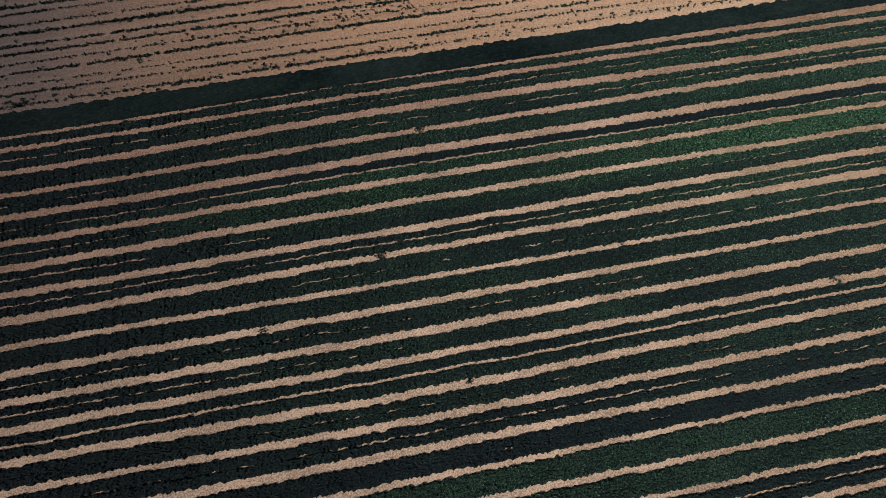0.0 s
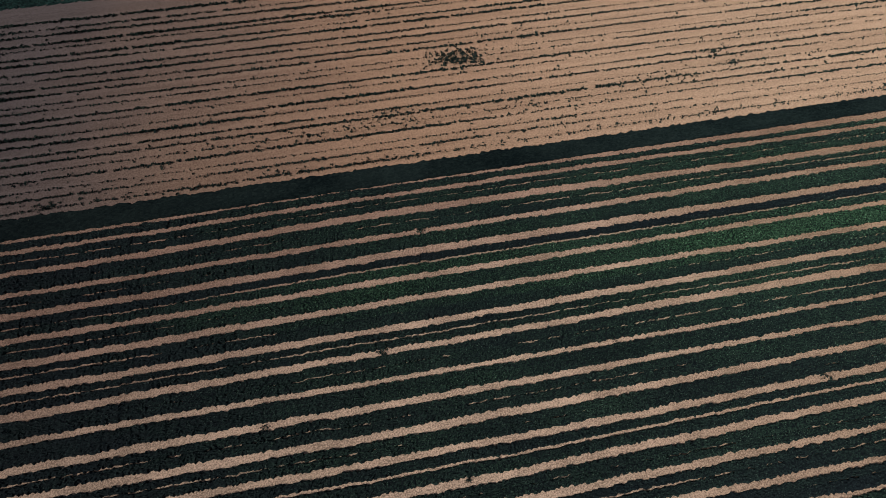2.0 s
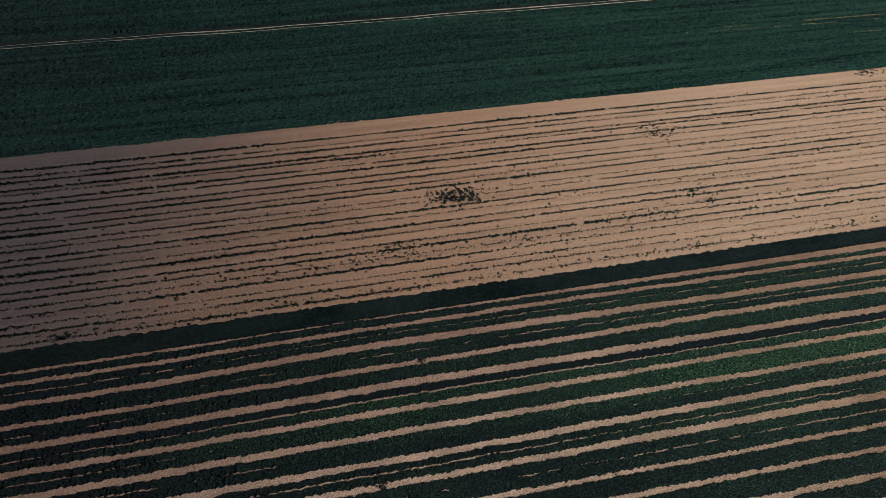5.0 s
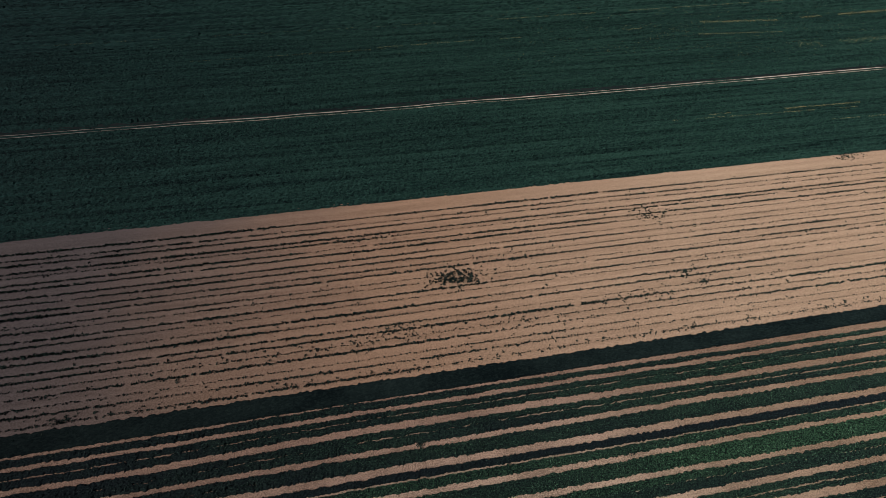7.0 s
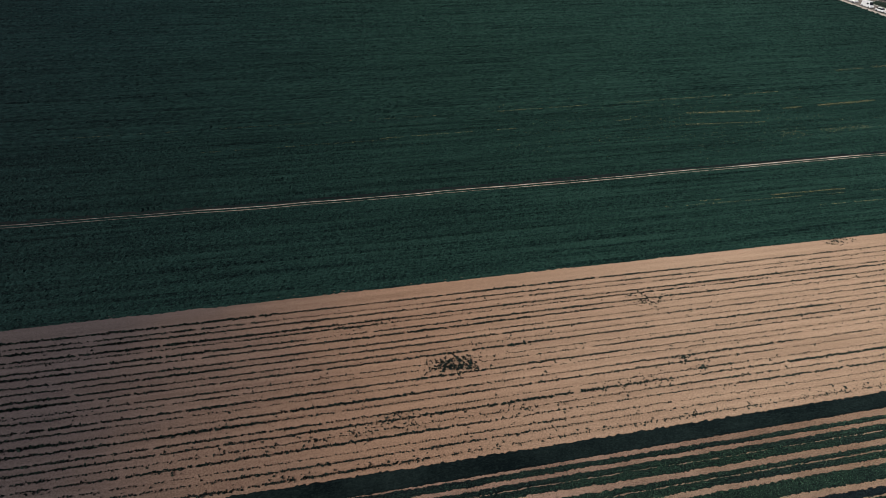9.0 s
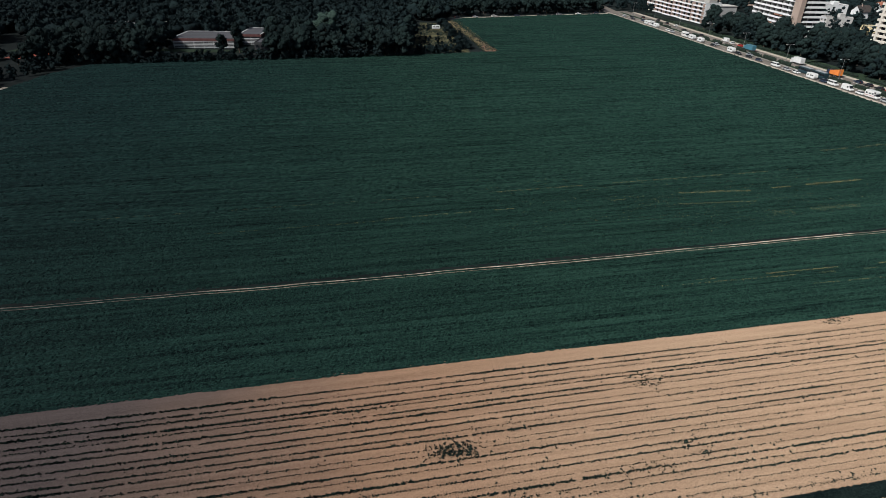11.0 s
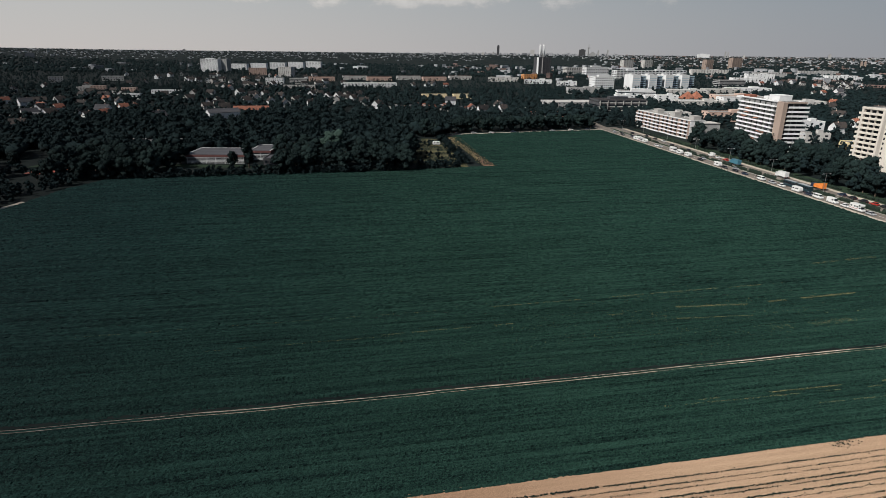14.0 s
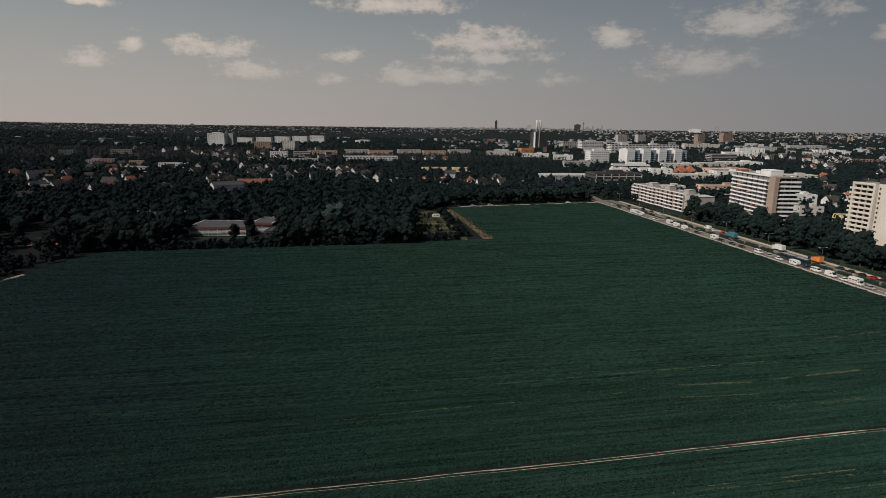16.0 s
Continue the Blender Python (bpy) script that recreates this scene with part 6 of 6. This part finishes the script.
# left edge of the field
for tries in range(75):
    x, y = -205 - rs.rand() * 75, 160 + rs.rand() * 170
    if x > -212 + 0.28 * (y - 190) and y < 300:
        continue
    if -225 < x < -190 and 255 < y < 346:
        continue
    plant(rs.choice([0, 1, 2, 4]), x, y, 2, 6.0)


def woodland(name, n, area, seed, label, height=(7, 15), gap=3.0, lump_n=6, leaf=72, clear=None, broad=1.0, skirt=False):
    """A wood of countless crowns: area gives a random place; each crown is a heap of small lumps and leaf sprays."""
    rs = np.random.RandomState(seed)
    C, S = [], []
    for k in range(n):
        x, y = area(rs)
        if not free(x, y, gap) or (-4 < x - road_edge(y) < 30 and y < 530) or (clear and clear(x, y)):
            continue
        h = height[0] + rs.rand() ** 1.3 * (height[1] - height[0])
        z = float(land_height(x, y))
        w = h * (0.30 + 0.12 * rs.rand()) * broad
        if skirt:
            C.append((x, y, z + h * 0.46))
            S.append((w * 1.25, w * 1.25, h * 0.30))
        for q in range(lump_n):
            f = (q + 0.5) / lump_n
            a = rs.rand() * 6.3
            r = w * (0.62 if lump_n > 1 else 0.0) * math.sin(math.pi * min(0.95, 0.25 + f * 0.75)) * (0.6 + 0.5 * rs.rand())
            C.append((x + math.cos(a) * r, y + math.sin(a) * r, z + h * (0.20 + 0.66 * f if lump_n > 1 else 0.5)))
            sz = (w * (0.62 - 0.22 * f) if lump_n > 1 else w) * (0.8 + 0.4 * rs.rand())
            S.append((sz, sz, sz * 0.85 if lump_n > 1 else h * 0.5))
    C, S = np.array(C), np.array(S)
    V, F = lumps(rs, C, S * (0.82 if leaf > 10 else 1.0), 0.30)
    P = [(V, F)]
    if leaf:
        k = rs.randint(len(C), size=len(C) * leaf // lump_n)
        d = rs.normal(size=(len(k), 3))
        d /= np.linalg.norm(d, axis=1)[:, None]
        d[:, 2] = np.abs(d[:, 2]) * 0.8 + d[:, 2] * 0.2
        P.append(leaves(rs, C[k] + d * S[k] * (0.75 + 0.45 * rs.rand(len(k), 1)), np.full(len(k), 0.8)))
    return tagged(new(name, tri_mesh(name, *join(P), WOODS, True)), label, "woodland", kind="stuff")


def in_green_xy(x, y):
    return bool(inside([(-330, 20), (-200, 180)] + GREEN_EDGES[1:], np.array([x]), np.array([y]))[0])


def wedge(y0, y1, spread=0.85, power=1.0, x0=None, x1=None):
    def area(rs):
        y = y0 + (rs.rand() ** power) * (y1 - y0)
        lo, hi = (-spread * y, spread * y) if x0 is None else (x0, x1)
        return lo + rs.rand() * (hi - lo), y
    return area


in_yard = lambda x, y: -20 < x < 16 and 330 < y < 455
woodland("woodland", 1000, wedge(340, 560, x0=-330, x1=5), 201, "dense dark green wood behind the field", (10, 15.5), leaf=84, skirt=True, clear=lambda x, y: in_yard(x, y) or y < 326 + 0.21 * x or (-152 < x < -86 and y < 362))
woodland("woodland", 420, wedge(525, 690, x0=-60, x1=140), 202, "dark green trees of allotments and gardens", (4, 9), gap=1.5, lump_n=4, leaf=20)
woodland("woodland", 420, wedge(150, 560, x0=-440, x1=-258), 203, "dark green trees beside the field", (10, 15), leaf=64, clear=lambda x, y: in_green_xy(x, y))
woodland("woodland", 70, wedge(524, 640, x0=152, x1=196), 214, "small dark trees beside the street junction", (5, 9), gap=1.0, lump_n=5, leaf=50, clear=lambda x, y: x < 170 and y < 534)
woodland("woodland", 1900, wedge(290, 800, x0=240, x1=640), 204, "dark green garden trees between houses", (6, 11), gap=0.4, lump_n=4, leaf=12)
woodland("woodland", 4200, wedge(550, 1050, 0.8), 205, "dark green garden trees between houses", (6.5, 11.5), gap=-0.6, lump_n=3, leaf=11, skirt=True)
woodland("woodland", 4600, wedge(1000, 1700, 0.82), 206, "dark green trees among the town's houses", (6, 10), gap=0.0, lump_n=2, leaf=3)
woodland("woodland", 5400, wedge(1650, 3000, 0.82), 207, "dark belt of distant forest", (6, 9), lump_n=1, leaf=0, broad=1.7)
woodland("woodland", 4000, wedge(2900, 4550, 0.82), 208, "dark belt of distant forest", (2.0, 3.4), lump_n=1, leaf=0, broad=3.0)
woodland("scrub", 135, lambda rs: (lambda t: (15.5 - 17.5 * t + rs.normal() * 1.6, 342 + t * 112))(rs.rand()), 212, "row of dark bushes beside the dry strip", (1.8, 4.6), gap=0.2, lump_n=4, leaf=30)
woodland("roadside_wood", 95, lambda rs: (lambda s_, o: tuple(road_place(s_, o).translation)[:2])(205 + rs.rand() * 190, 30.5 + rs.rand() * 24), 213, "dense dark trees between the road and the towers", (6, 12), gap=1.0, lump_n=6, leaf=44)
woodland("scrub", 60, lambda rs: (-18 + rs.rand() * 30, 342 + rs.rand() * 100), 211, "low dark scrub in the dry yard", (0.8, 2.6), gap=0.3, lump_n=3, leaf=24, clear=lambda x, y: x > 23 - 0.19 * (y - 340) or (-9 < x < 2 and 395 < y < 425))
# undergrowth that closes the foot of the wood
woodland("undergrowth", 330, lambda rs: (lambda x: (x, 323.5 + 0.21 * x + (5 if x > -20 else 0) + rs.rand() ** 2 * 14))(-200 + rs.rand() * 214), 209, "dark bushes along the foot of the wood", (2.0, 5.0), gap=0.5, lump_n=4, leaf=30, clear=lambda x, y: -158 < x < -92 and y > 327 or (x > -16 and y > 341))
woodland("undergrowth", 620, lambda rs: (-260 + rs.rand() * 85, 190 + rs.rand() * 110), 210, "dark bushes along the farm track", (2.5, 7.5), gap=0.5, lump_n=4, leaf=24, clear=lambda x, y: in_green_xy(x, y) or x > (-185 if y < 262 else -181) or (-220 < x < -192 and 262 < y < 324))


# skyline: bearing, distance, width, height
for az, r, w, h, mt, words in ((5.07, 4500, 18, 67, DARKWALL, "slim dark tower on the skyline"), (8.25, 4500, 30, 37, CREAM, "pale block on the skyline"), (12.77, 4500, 46, 45, DARKWALL, "broad dark tower on the skyline"), (13.7, 4500, 34, 25, GREYWALL, "grey block on the skyline"),
                              (14.2, 4500, 12, 38, GREYWALL, "slim grey tower on the skyline"), (15.02, 4500, 10, 42, GREYWALL, "slim grey tower on the skyline"), (24.79, 4500, 10, 39, GREYWALL, "church tower on the skyline"), (25.0, 4500, 9, 35, GREYWALL, "church tower on the skyline"),
                              (26.25, 4400, 10, 20, CREAM, "pale tower on the skyline"), (32.36, 4500, 18, 27, GREYWALL, "grey block on the skyline"), (34.57, 3600, 10, 22, BEIGE, "pale tank tower on the skyline"), (34.8, 3600, 10, 22, BEIGE, "pale tank tower on the skyline"),
                              (3.65, 4500, 16, 16, CREAM, "pale block on the skyline"), (4.63, 4500, 12, 21, GREYWALL, "grey block on the skyline"), (23.07, 4500, 80, 22, WHITE, "wide white hall roof on the skyline"), (-34.27, 3600, 40, 22, GREYWALL, "grey block on the skyline"), (-23.1, 4500, 20, 16, GREYWALL, "grey block on the skyline")):
    skyline("skyline_tower", az, r, w, h, mt, words)
skyline("broadcast_tower", 13.32, 4550, 9, 82, GREYWALL, "thin grey broadcast tower on the skyline", True)


# ---- vehicles ----
def profile_mesh(name, prof, half, material, inset=0.0, bevel=0.06):
    """A body drawn from its side outline (x along, z up), half wide to each side, narrower by inset at the top."""
    bm = bmesh.new()
    zs = [p[1] for p in prof]
    z0, z1 = min(zs), max(zs)
    sides = []
    for s in (-1, 1):
        sides.append([bm.verts.new((x, s * (half - inset * (z - z0) / (z1 - z0)), z)) for x, z in prof])
    n = len(prof)
    for k in range(n):
        bm.faces.new((sides[0][k], sides[0][(k + 1) % n], sides[1][(k + 1) % n], sides[1][k]))
    bm.faces.new(list(reversed(sides[0])))
    bm.faces.new(sides[1])
    bmesh.ops.recalc_face_normals(bm, faces=bm.faces)
    if bevel:
        bmesh.ops.bevel(bm, geom=list(bm.edges), offset=bevel, segments=1, affect="EDGES")
    return part_mesh(name, bm, material)


def wheel_into(b, x, y, r=0.32):
    def tyre():
        bm = bmesh.new()
        bmesh.ops.create_cone(bm, cap_ends=True, segments=14, radius1=r, radius2=r, depth=0.22)
        bmesh.ops.rotate(bm, verts=bm.verts, matrix=Matrix.Rotation(math.pi / 2, 3, "X"))
        return part_mesh("tyre", bm, TYRE)

    def rim():
        bm = bmesh.new()
        bmesh.ops.create_cone(bm, cap_ends=True, segments=12, radius1=r * 0.6, radius2=r * 0.6, depth=0.24)
        bmesh.ops.rotate(bm, verts=bm.verts, matrix=Matrix.Rotation(math.pi / 2, 3, "X"))
        return part_mesh("rim", bm, RIM)
    w = add_mesh("wheel", shared(("tyre", r), tyre), b, pose(x, y, r))
    add_mesh("rim", shared(("rim", r), rim), w)


def lamps_into(b, front, rear, half, z):
    hl = shared(("hl",), lambda: box_mesh("headlight", (-0.05, 0.06, -0.18, 0.18, -0.08, 0.08), LAMPGLASS))
    tl = shared(("tl",), lambda: box_mesh("tail_light", (-0.05, 0.05, -0.12, 0.12, -0.12, 0.12), TAILRED))
    for s in (-1, 1):
        add_mesh("headlight", hl, b, pose(front, s * (half - 0.3), z))
        add_mesh("tail_light", tl, b, pose(rear, s * (half - 0.2), z + 0.1))


def car(colour, words, estate=False):
    b = empty("car", pose(0, 0, -700), words, "car", "cars in the traffic")
    body = [(-2.15, 0.30), (2.12, 0.28), (2.18, 0.60), (2.05, 0.78), (1.05, 0.92), (-1.75, 0.95), (-2.15, 0.88)]
    add_mesh("body", profile_mesh("body", body, 0.88, colour, 0.06), b)
    back = -2.05 if estate else -1.75
    add_mesh("glasshouse", profile_mesh("glasshouse", [(back, 0.93), (1.1, 0.90), (0.35, 1.38), (back + 0.35, 1.38)], 0.80, CARGLASS, 0.16, 0.04), b, None, "dark car windows")
    add_mesh("roof", profile_mesh("roof", [(back + 0.32, 1.37), (0.40, 1.37), (0.28, 1.46), (back + 0.5, 1.46)], 0.66, colour, 0.05, 0.03), b)
    for x in (-1.32, 1.33):
        for y in (-0.80, 0.80):
            wheel_into(b, x, y)
    lamps_into(b, 2.14, -2.14, 0.88, 0.66)
    return b


def van(colour, words, name="van", length=5.6, high=2.5, minibus=False):
    b = empty(name, pose(0, 0, -700), words, "van", "vans in the traffic")
    L = length / 2
    body = [(-L, 0.35), (L, 0.32), (L + 0.05, 0.85), (L - 0.75, 1.15), (L - 1.55, high - 0.12), (L - 1.9, high), (-L + 0.1, high), (-L, high - 0.2)]
    add_mesh("body", profile_mesh("body", body, 0.98, colour, 0.10, 0.08), b)
    add_mesh("windscreen", profile_mesh("windscreen", [(L - 0.80, 1.22), (L - 0.72, 1.22), (L - 1.46, high - 0.25), (L - 1.54, high - 0.25)], 0.86, CARGLASS, 0.05, 0), b, pose(0.06, 0, 0))
    for s in (-1, 1):
        n = 4 if minibus else 1
        for k in range(n):
            add_mesh("side_window", shared(("sw",), lambda: box_mesh("side_window", (-0.5, 0.5, -0.02, 0.02, -0.3, 0.3), CARGLASS)), b, pose(L - 2.0 - k * 1.1, s * 0.925, 1.62, s * 3.0))
    for x in (-L + 0.95, L - 0.95):
        for y in (-0.88, 0.88):
            wheel_into(b, x, y, 0.35)
    lamps_into(b, L + 0.02, -L, 0.98, 0.75)
    return b


def caravan():
    b = empty("caravan", pose(0, 0, -700), "white touring caravan in the traffic", "caravan", "caravans in the traffic")
    body = [(-2.7, 0.45), (2.5, 0.45), (2.75, 1.1), (2.45, 2.35), (2.1, 2.58), (-2.4, 2.58), (-2.75, 2.2)]
    add_mesh("body", profile_mesh("body", body, 1.12, CAR_WHITE, 0.05, 0.10), b)
    add_mesh("skirt", box_mesh("skirt", (-2.6, 2.4, -1.05, 1.05, 0.30, 0.47), CAR_GREY), b)
    for s in (-1, 1):
        for x in (-1.6, 0.4, 1.5):
            add_mesh("side_window", shared(("cw",), lambda: box_mesh("side_window", (-0.45, 0.45, -0.02, 0.02, -0.28, 0.28), CARGLASS)), b, pose(x, s * 1.10, 1.7))
        wheel_into(b, -0.2, s * 1.0, 0.32)
    add_mesh("drawbar", box_mesh("drawbar", (2.5, 4.0, -0.08, 0.08, 0.42, 0.54), STEEL), b)
    return b


def motorhome():
    b = empty("motorhome", pose(0, 0, -700), "white alcove motorhome in the traffic", "motorhome", "motorhomes in the traffic")
    body = [(-3.4, 0.45), (1.7, 0.45), (1.7, 1.95), (2.6, 2.25), (2.5, 3.05), (1.9, 3.15), (-3.3, 3.1), (-3.4, 2.9)]
    add_mesh("body", profile_mesh("body", body, 1.12, CAR_WHITE, 0.04, 0.09), b)
    cab = [(1.6, 0.35), (3.3, 0.32), (3.35, 0.95), (2.75, 1.2), (2.2, 1.98), (1.6, 1.98)]
    add_mesh("cab", profile_mesh("cab", cab, 0.98, CAR_WHITE, 0.08, 0.07), b)
    add_mesh("windscreen", profile_mesh("windscreen", [(2.74, 1.25), (2.80, 1.25), (2.28, 1.93), (2.22, 1.93)], 0.86, CARGLASS, 0.05, 0), b, pose(0.05, 0, 0))
    for s in (-1, 1):
        for x, z in ((-2.4, 2.0), (-0.6, 2.0), (0.8, 2.0), (1.9, 2.65)):
            add_mesh("side_window", shared(("cw",), lambda: box_mesh("side_window", (-0.45, 0.45, -0.02, 0.02, -0.28, 0.28), CARGLASS)), b, pose(x, s * 1.105, z))
        add_mesh("cab_window", shared(("cbw",), lambda: box_mesh("cab_window", (-0.4, 0.4, -0.02, 0.02, -0.28, 0.28), CARGLASS)), b, pose(2.05, s * 0.95, 1.55))
        for x in (-1.9, 2.5):
            wheel_into(b, x, s * 0.95, 0.35)
    add_mesh("stripe", box_mesh("stripe", (-3.3, 1.6, -1.135, 1.135, 1.05, 1.2), CAR_RED), b)
    return b


def truck(colour, words, name="box_truck", length=8.0, high=3.6, slope=False):
    b = empty(name, pose(0, 0, -700), words, "truck")
    L = length / 2
    add_mesh("chassis", box_mesh("chassis", (-L, L, -0.8, 0.8, 0.55, 0.95), TYRE), b)
    if slope:
        body = [(-L, 1.0), (L - 2.1, 1.0), (L - 2.1, 2.6), (-L, high)]
    else:
        body = [(-L, 1.0), (L - 2.1, 1.0), (L - 2.1, high), (-L, high)]
    add_mesh("load_box", profile_mesh("load_box", body, 1.24, colour, 0.0, 0.05), b)
    cabm = CAR_BLUE if slope else (CAR_WHITE if colour != TRUCK_BLUE else TRUCK_BLUE)
    add_mesh("cab", profile_mesh("cab", [(L - 1.95, 0.6), (L, 0.6), (L, 1.6), (L - 0.3, 2.7), (L - 1.95, 2.8)], 1.2, cabm, 0.05, 0.08), b)
    add_mesh("windscreen", profile_mesh("windscreen", [(L - 0.02, 1.65), (L + 0.05, 1.65), (L - 0.2, 2.55), (L - 0.27, 2.55)], 1.05, CARGLASS, 0.02, 0), b)
    for x in (-L + 1.2, -L + 2.4, L - 1.0):
        for s in (-1, 1):
            wheel_into(b, x, s * 1.05, 0.48)
    lamps_into(b, L + 0.02, -L, 1.2, 0.9)
    return b


def bus():
    b = empty("bus", pose(0, 0, -700), "long dark teal articulated bus with pale roof", "bus")
    for x0, x1 in ((-9.0, -0.6), (0.6, 9.0)):
        add_mesh("body", profile_mesh("body", [(x0, 0.35), (x1, 0.35), (x1, 2.9), (x1 - 0.15, 3.05), (x0 + 0.15, 3.05), (x0, 2.9)], 1.26, BUS_TEAL, 0.04, 0.08), b)
        add_mesh("roof", box_mesh("roof", (x0 + 0.3, x1 - 0.3, -1.0, 1.0, 3.04, 3.12), CAR_GREY, 0.03), b, None, "pale grey bus roof")
        for s in (-1, 1):
            n = 6
            for k in range(n):
                xx = x0 + (x1 - x0) * (k + 0.5) / n
                add_mesh("side_window", shared(("bw",), lambda: box_mesh("side_window", (-0.6, 0.6, -0.03, 0.03, -0.5, 0.5), CARGLASS)), b, pose(xx, s * 1.25, 2.05))
    add_mesh("roof_unit", box_mesh("roof_unit", (2, 6, -0.8, 0.8, 3.1, 3.34), CAR_GREY, 0.05), b)
    add_mesh("bellows", box_mesh("bellows", (-0.6, 0.6, -1.15, 1.15, 0.45, 2.95), TYRE), b)
    for x in (-7.0, -2.4, 2.6, 6.8):
        for s in (-1, 1):
            wheel_into(b, x, s * 1.1, 0.48)
    lamps_into(b, 9.0, -9.0, 1.2, 0.8)
    return b


KINDS = {"white": car(CAR_WHITE, "white passenger car on the road"), "black": car(CAR_BLACK, "black passenger car on the road"), "grey": car(CAR_GREY, "silver estate car on the road", True),
         "red": car(CAR_RED, "red passenger car on the road"), "blue": car(CAR_BLUE, "dark blue passenger car on the road"), "van": van(CAR_WHITE, "white panel van on the road"),
         "minibus": van(CAR_WHITE, "white minibus with dark side windows", "minibus", 5.2, 2.1, True), "caravan": caravan(), "motorhome": motorhome(), "box": truck(CAR_WHITE, "white box truck on the road"),
         "bluetruck": truck(TRUCK_BLUE, "blue box lorry on the road", length=8.5), "orange": truck(TARP, "dark truck with an orange tarpaulin", "tarpaulin_truck", 8.0, 3.9, True), "bus": bus()}
PLACED = set()


def drive(kind, y, off, back=False, turn=0.0):
    """Puts a vehicle on the road; near lanes run towards the viewer, far lanes away."""
    m = road_place(y, off, 0.045, (90 if back else -90) + turn)
    if kind in PLACED:
        copy_thing(KINDS[kind], m)
    else:
        PLACED.add(kind)
        KINDS[kind].matrix_basis = m


NEAR = [("caravan", 455.5, 4.4), ("motorhome", 448.2, 4.3), ("caravan", 440.5, 4.4), ("white", 422, 4.3), ("grey", 416, 4.4), ("motorhome", 398, 4.2), ("caravan", 389.3, 4.2), ("caravan", 378.8, 4.1), ("black", 364, 4.2), ("grey", 367, 8.0),
        ("caravan", 345, 4.1), ("black", 338, 4.2), ("black", 328, 4.3), ("blue", 319, 4.2), ("grey", 333, 8.2), ("minibus", 304.8, 4.2), ("grey", 296, 4.2), ("white", 289, 4.3), ("caravan", 277.6, 4.0), ("blue", 270, 4.4), ("minibus", 264, 4.2), ("van", 255, 4.1), ("white", 247.6, 4.2), ("motorhome", 241.2, 4.3), ("grey", 234.2, 4.4),
        ("black", 480, 4.6), ("black", 490, 8.0), ("grey", 497, 4.6), ("blue", 470, 8.2), ("bus", 283, 8.4), ("white", 224, 4.5), ("van", 213, 4.5), ("black", 205, 8.0)]
FAR = [("orange", 281.5, 18.6), ("box", 309.5, 19.6), ("bluetruck", 347, 16.6), ("red", 249.3, 20.2), ("black", 254.6, 19.6), ("black", 261, 19.6), ("blue", 267.3, 19.8), ("white", 370.2, 20.2), ("van", 378, 20.4), ("red", 361.5, 20.0), ("black", 400, 16.4), ("black", 422.4, 16.2), ("black", 455.6, 20.2), ("black", 470.5, 20.4), ("white", 442.5, 20.5), ("black", 244.4, 20.4), ("black", 488, 16.4)]
for kind, y, off in NEAR:
    drive(kind, y, off)
for kind, y, off in FAR:
    drive(kind, y, off, True)
# parked along the far street
for k, x in enumerate((12, 26, 41, 60, 78, 95, 112, 128)):
    ob = copy_thing(KINDS[("black", "grey", "white", "blue")[k % 4]], pose(x, 478.3 + 0.315 * (x - 17), 0.07, 0, 0, 17.5))
# caravan and shed in the yard
copy_thing(KINDS["caravan"], pose(-4, 417, 0.08, 0, 0, 10))


# ---- street furniture ----
def street_lamp():
    b = empty("street_lamp", pose(0, 0, -700), "tall grey double-armed street lamp", "street lamp", "street lamps of the road")
    bm = bmesh.new()
    bmesh.ops.create_cone(bm, cap_ends=True, segments=8, radius1=0.11, radius2=0.06, depth=10.0)
    bmesh.ops.translate(bm, verts=bm.verts, vec=(0, 0, 5.0))
    part("mast", bm, STEEL, b)
    for s in (-1, 1):
        part("arm", boxes((min(0, s * 1.8), max(0, s * 1.8), -0.04, 0.04, 9.9, 10.0)), STEEL, b)
        part("lamp_head", boxes((min(s * 1.5, s * 2.3), max(s * 1.5, s * 2.3), -0.16, 0.16, 9.82, 9.97)), LAMPGLASS, b, "pale lamp head")
    return b


lamp = street_lamp()
first = True
for y in range(195, 520, 38):
    m = road_place(y, 12.4, 0.15)
    if first:
        lamp.matrix_basis, first = m, False
    else:
        copy_thing(lamp, m)

# clipped hedges on the median and beside the footpath
rs = np.random.RandomState(55)


def hedge(y, off, length, w, h):
    n = max(6, int(length / 0.7))
    c = np.stack([(rs.rand(n) - 0.5) * w * 0.5, np.linspace(-length / 2, length / 2, n), np.full(n, h * 0.45)], 1)
    s = np.stack([np.full(n, w * 0.55), np.full(n, 0.75), np.full(n, h * 0.55)], 1)
    V, F = lumps(rs, c, s, 0.2)
    k = rs.randint(n, size=n * 12)
    d = rs.normal(size=(len(k), 3))
    d /= np.linalg.norm(d, axis=1)[:, None]
    d[:, 2] = np.abs(d[:, 2])
    lv = leaves(rs, c[k] + d * s[k], np.full(len(k), 0.22))
    ob = new("hedge", tri_mesh("hedge", *join([(V, F), lv]), HEDGE))
    ob.matrix_basis = road_place(y, off, 0.1)
    return tagged(ob, "dark green clipped hedge beside the road", "hedge", "hedges along the road")


for y in np.arange(205, 500, 13.0):
    if rs.rand() < 0.72:
        hedge(y, 12.5 + rs.normal() * 0.2, 5 + rs.rand() * 6, 1.6, 1.2 + rs.rand() * 0.8)
for y in np.arange(215, 505, 17.0):
    hedge(y, 28.6, 9 + rs.rand() * 6, 1.4, 1.3)
